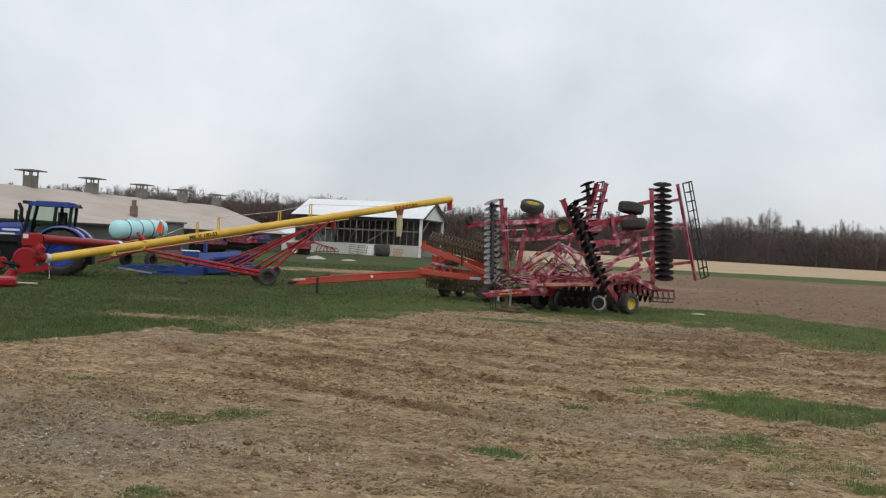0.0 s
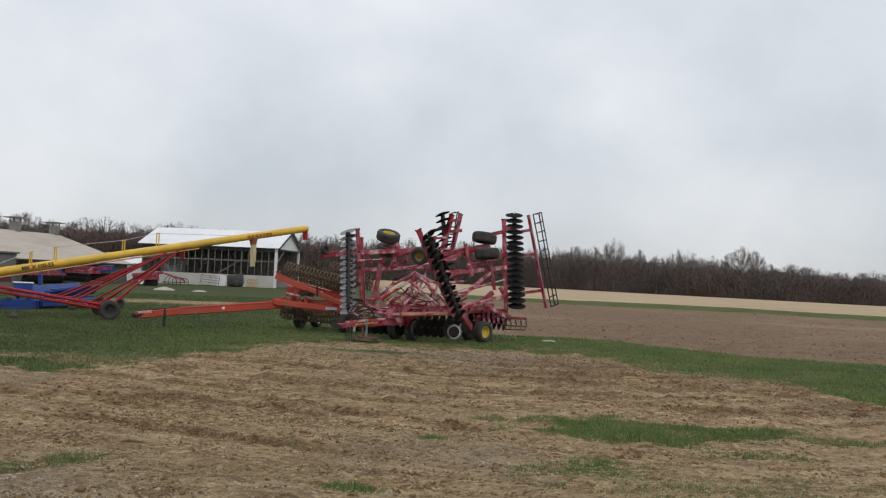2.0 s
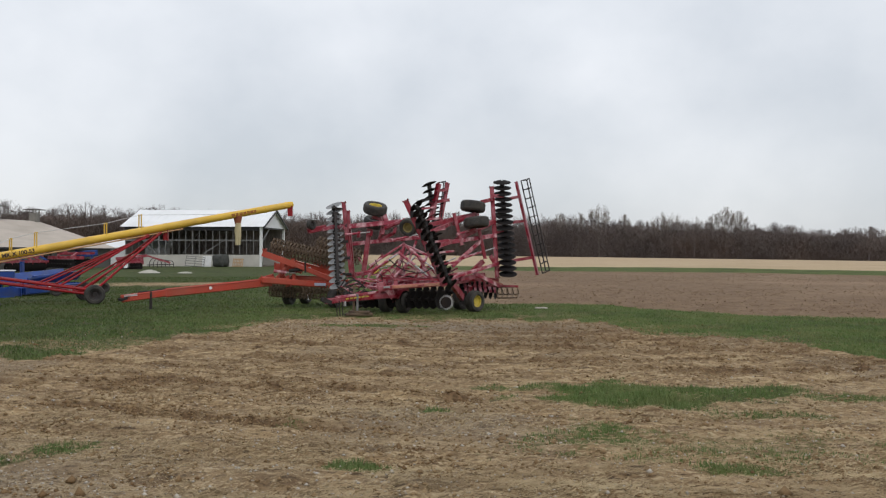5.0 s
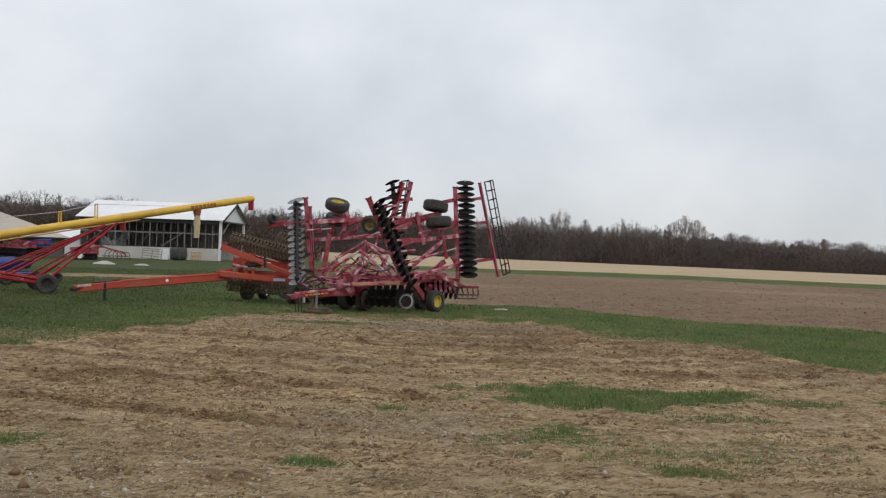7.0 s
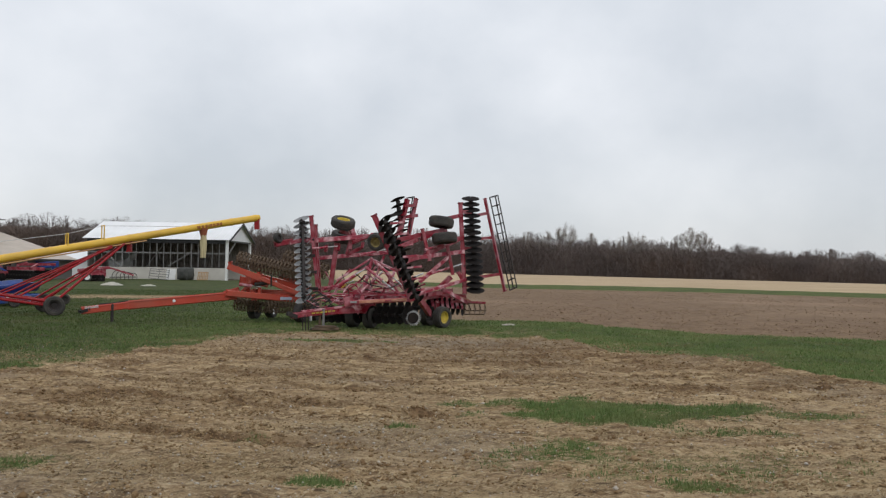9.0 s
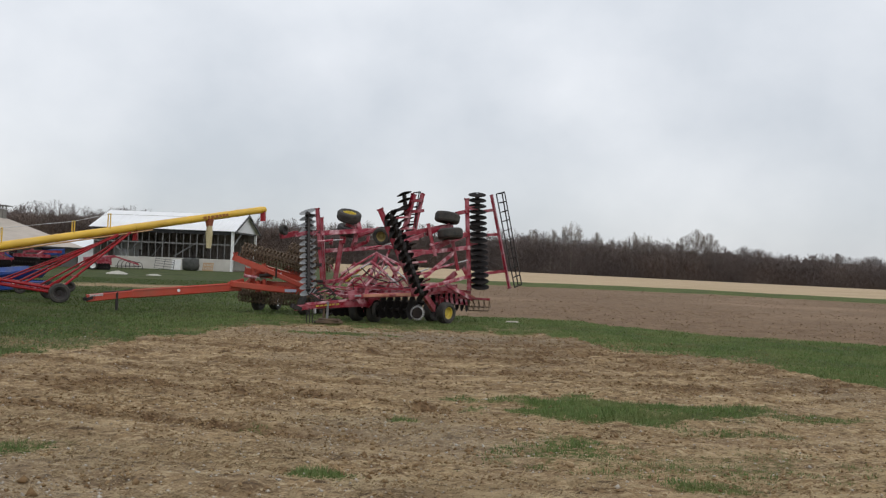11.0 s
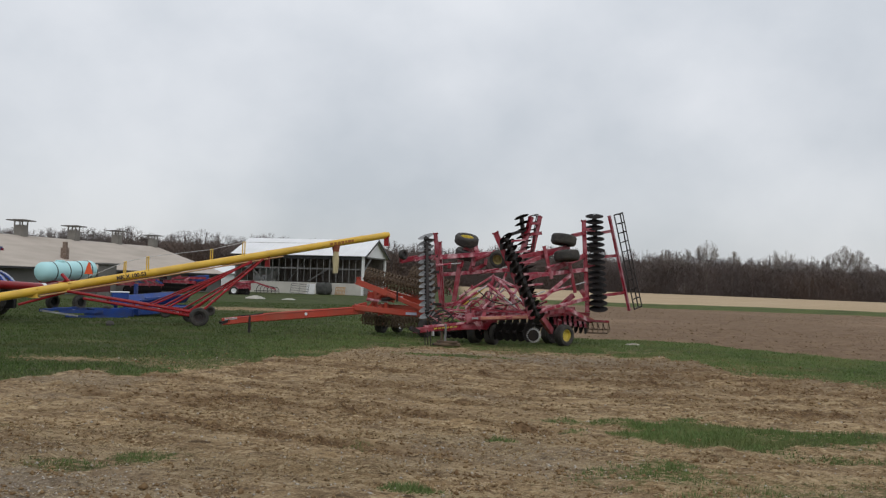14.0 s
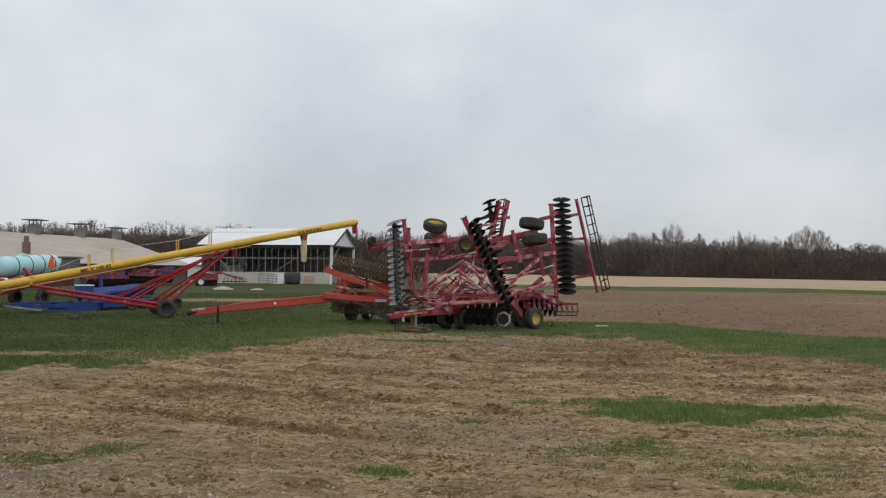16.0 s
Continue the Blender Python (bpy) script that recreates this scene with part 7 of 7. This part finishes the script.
for x in (-1.15, 0.0, 1.15):
    rod(gate, "upright", gm @ Vector((x, 0, 0.03)), gm @ Vector((x, 0, 1.23)), 0.03, GALV)

# sheet leaning on the wall beside the bale
c = Vector((-28.02, 99.2, 0.58))
bm = bmesh.new()
box(bm, (-0.55, 0, 0), (0.55, 0.03, 1.3), pose(c.x, c.y, 0.01, -12, 0, -5), 0.005)
tagged(part("board", bm, POST_WHITE), "pale sheet of board leaning against the wall", "board")


def pile(x, y, rx, ry, h, seed):
    bm = bmesh.new()
    r = random.Random(seed)
    n, k = 20, 6
    rings = []
    for j in range(k):
        f = j / k
        rings.append([bm.verts.new((x + rx * (1 - f) * math.cos(6.283 * i / n) * r.uniform(.85, 1.1), y + ry * (1 - f) * math.sin(6.283 * i / n) * r.uniform(.85, 1.1),
                                    h * (1 - (1 - f) ** 1.6) * r.uniform(0.85, 1.1) - (0.05 if j == 0 else 0))) for i in range(n)])
    top = bm.verts.new((x, y, h))
    for p, q in zip(rings, rings[1:]):
        for i in range(n):
            bm.faces.new((p[i], p[(i + 1) % n], q[(i + 1) % n], q[i]))
    for i in range(n):
        bm.faces.new((rings[-1][i], rings[-1][(i + 1) % n], top))
    tagged(part("lime_pile", bm, LIME, None, "", True), "low pale heap of lime on the grass", "heap", "pale heaps on the grass")


pile(*(-24.49, 69.94), 1.0, 0.8, 0.28, 1)
pile(*(-21.44, 69.74), 0.7, 0.6, 0.13, 2)

# red implement parked left of the shed
imp = thing("parked_harrow", (-31, 84, 0), "small red harrow with dark discs parked on the grass", "harrow")
bar(imp, "frame_beam", (-39.95, 80, 1.19), (-35.23, 82, 1.16), 0.2, 0.25, RED)
bar(imp, "frame_beam", (-40.36, 82, 1.5), (-35, 84, 1.61), 0.16, 0.2, RED)
bar(imp, "cross_beam", (-39.17, 80.4, 1.24), (-39.3, 82.4, 1.56), 0.15, 0.2, RED)
bar(imp, "cross_beam", (-36.32, 81.4, 1.15), (-36.5, 83.4, 1.59), 0.15, 0.2, RED)
bar(imp, "mast", (-37.38, 81, 1.39), (-36.61, 81.4, 1.78), 0.14, 0.14, RED)
gang(imp, (-38.33, 80, 0.64), (-35.98, 81, 0.53), 12, 0.42, DISC_DARK, (0.9, -0.35, 0), "row of dark discs")
gang(imp, (-35.94, 82, 0.71), (-34.76, 83, 0.66), 7, 0.42, DISC_DARK, (0.9, -0.35, 0), "row of dark discs")
# second red implement along the barn wall
imp4 = thing("parked_cultivator", (-36.6, 72, 0), "red folded cultivator with dark discs parked along the barn", "cultivator")
bar(imp4, "frame_beam", (-36.9, 67.6, 1.42), (-36.9, 77.0, 1.30), 0.16, 0.18, RED)
bar(imp4, "frame_beam", (-36.2, 67.9, 0.92), (-36.2, 76.6, 0.86), 0.14, 0.16, RED)
for k in range(7):
    bar(imp4, "cross_beam", (-36.9, 68.2 + 1.35 * k, 1.38), (-36.2, 68.5 + 1.35 * k, 0.9), 0.1, 0.12, RED if k % 3 else BLUE_WORN_SHADED)
bar(imp4, "mast", (-36.5, 70.6, 0.95), (-36.6, 71.4, 1.85), 0.12, 0.12, RED)
gang(imp4, (-36.2, 69.4, 0.4), (-36.2, 75.8, 0.4), 14, 0.38, DISC_DARK, (0.35, 0.9, 0), "row of dark discs")
for k in (1, 4, 6):
    bar(imp4, "gang_hanger", (-36.2, 69.0 + 1.2 * k, 0.9), (-36.2, 69.0 + 1.2 * k, 0.42), 0.08, 0.1, RED)
imp2 = thing("parked_seeder", (-29, 84, 0), "red seeder with a pale-rimmed wheel parked on the grass", "seeder")
bar(imp2, "frame_beam", (-32.83, 84, 1.06), (-30.09, 85, 1.38), 0.2, 0.22, RED)
bar(imp2, "hopper", (-32.75, 84.5, 0.76), (-30.57, 85, 0.93), 0.7, 0.7, RED)
bar(imp2, "drawbar", (-30.09, 85, 1.38), (-28.01, 86, 0.64), 0.12, 0.12, RED)
gang(imp2, (-31.99, 83.6, 0.2), (-30.41, 84, 0.28), 7, 0.4, DISC_DARK, (0.9, -0.35, 0), "row of dark discs")
wheel((-31.51, 83.0, 0.42), (0.4, -0.9, 0), 0.43, 0.25, imp2, WHITE_METAL, "wheel", False, 0.62)
hay = thing("hoop_feeder", (-29, 92, 0), "dark metal hoop feeder standing on the grass", "feeder")
for i in range(4):
    a, b = Vector((-31.56, 90, 0.48)).lerp(Vector((-30.25, 90, 0.54)), i / 3), 0
    hose(hay, [(a.x, 90, 0.05), (a.x + 0.1, 90, 0.8), (a.x + 0.6, 90.3, 1.1 - 0.1 * i), (a.x + 1.0, 90.6, 0.7), (a.x + 1.1, 90.7, 0.05)], 0.035)
rod(hay, "rail", (-31.82, 90, 0.34), (-29.22, 90.5, 0.4), 0.05, BLACK_IRON)
# tractor-blue implement among them, behind
imp3 = thing("blue_cultivator", (-33, 86, 0), "dark blue cultivator parked behind the red harrow", "cultivator")
bar(imp3, "frame_beam", (-39, 87, 1.41), (-36.42, 88, 1.62), 0.5, 0.5, BLUE_WORN_SHADED)
bar(imp3, "mast", (-38.48, 87, 1.5), (-38.24, 87, 1.95), 0.3, 0.3, BLUE_WORN_SHADED)
bar(imp3, "leg", (-37.81, 87, 1.35), (-37.74, 87, 0.35), 0.2, 0.2, BLUE_WORN_SHADED)
bar(imp3, "leg", (-36.76, 87.6, 1.4), (-36.7, 87.6, 0.41), 0.2, 0.2, BLUE_WORN_SHADED)

# low pale outbuilding between barn and shed
ob_ = thing("outbuilding", (-38, 104, 0), "low pale outbuilding with a white metal roof", "outbuilding")
bm = bmesh.new()
box(bm, (-47.0, 108.0, -0.1), (-36.5, 114.0, 2.3))
part("wall", bm, WHITE_METAL, ob_)
bm = bmesh.new()
vs = [bm.verts.new(v) for v in ((-47.4, 107.6, 2.3), (-36.1, 107.6, 2.3), (-36.1, 111, 3.4), (-47.4, 111, 3.4), (-47.4, 114.4, 2.3), (-36.1, 114.4, 2.3))]
for f in ((0, 1, 2, 3), (3, 2, 5, 4), (0, 3, 4), (1, 5, 2), (0, 4, 5, 1)):
    bm.faces.new([vs[k] for k in f])
part("roof", bm, WHITE_METAL, ob_)

# grey bin in front of the barn
bn = thing("feed_bin", (-31.5, 52, 0), "grey flat-topped feed bin standing by the barn", "bin")
p_, q_ = Vector((-29.04, 52, 2.38)), Vector((-28.36, 52.6, 2.43))
bm = bmesh.new()
box(bm, (p_.x, 52.0, 0), (q_.x, 53.2, p_.z), None, 0.03)
part("bin_body", bm, BLOCK_GREY, bn)
bm = bmesh.new()
box(bm, (p_.x - 0.15, 51.85, p_.z), (q_.x + 0.12, 53.35, p_.z + 0.12), None, 0.02)
part("bin_lid", bm, TRIM_GREY, bn)
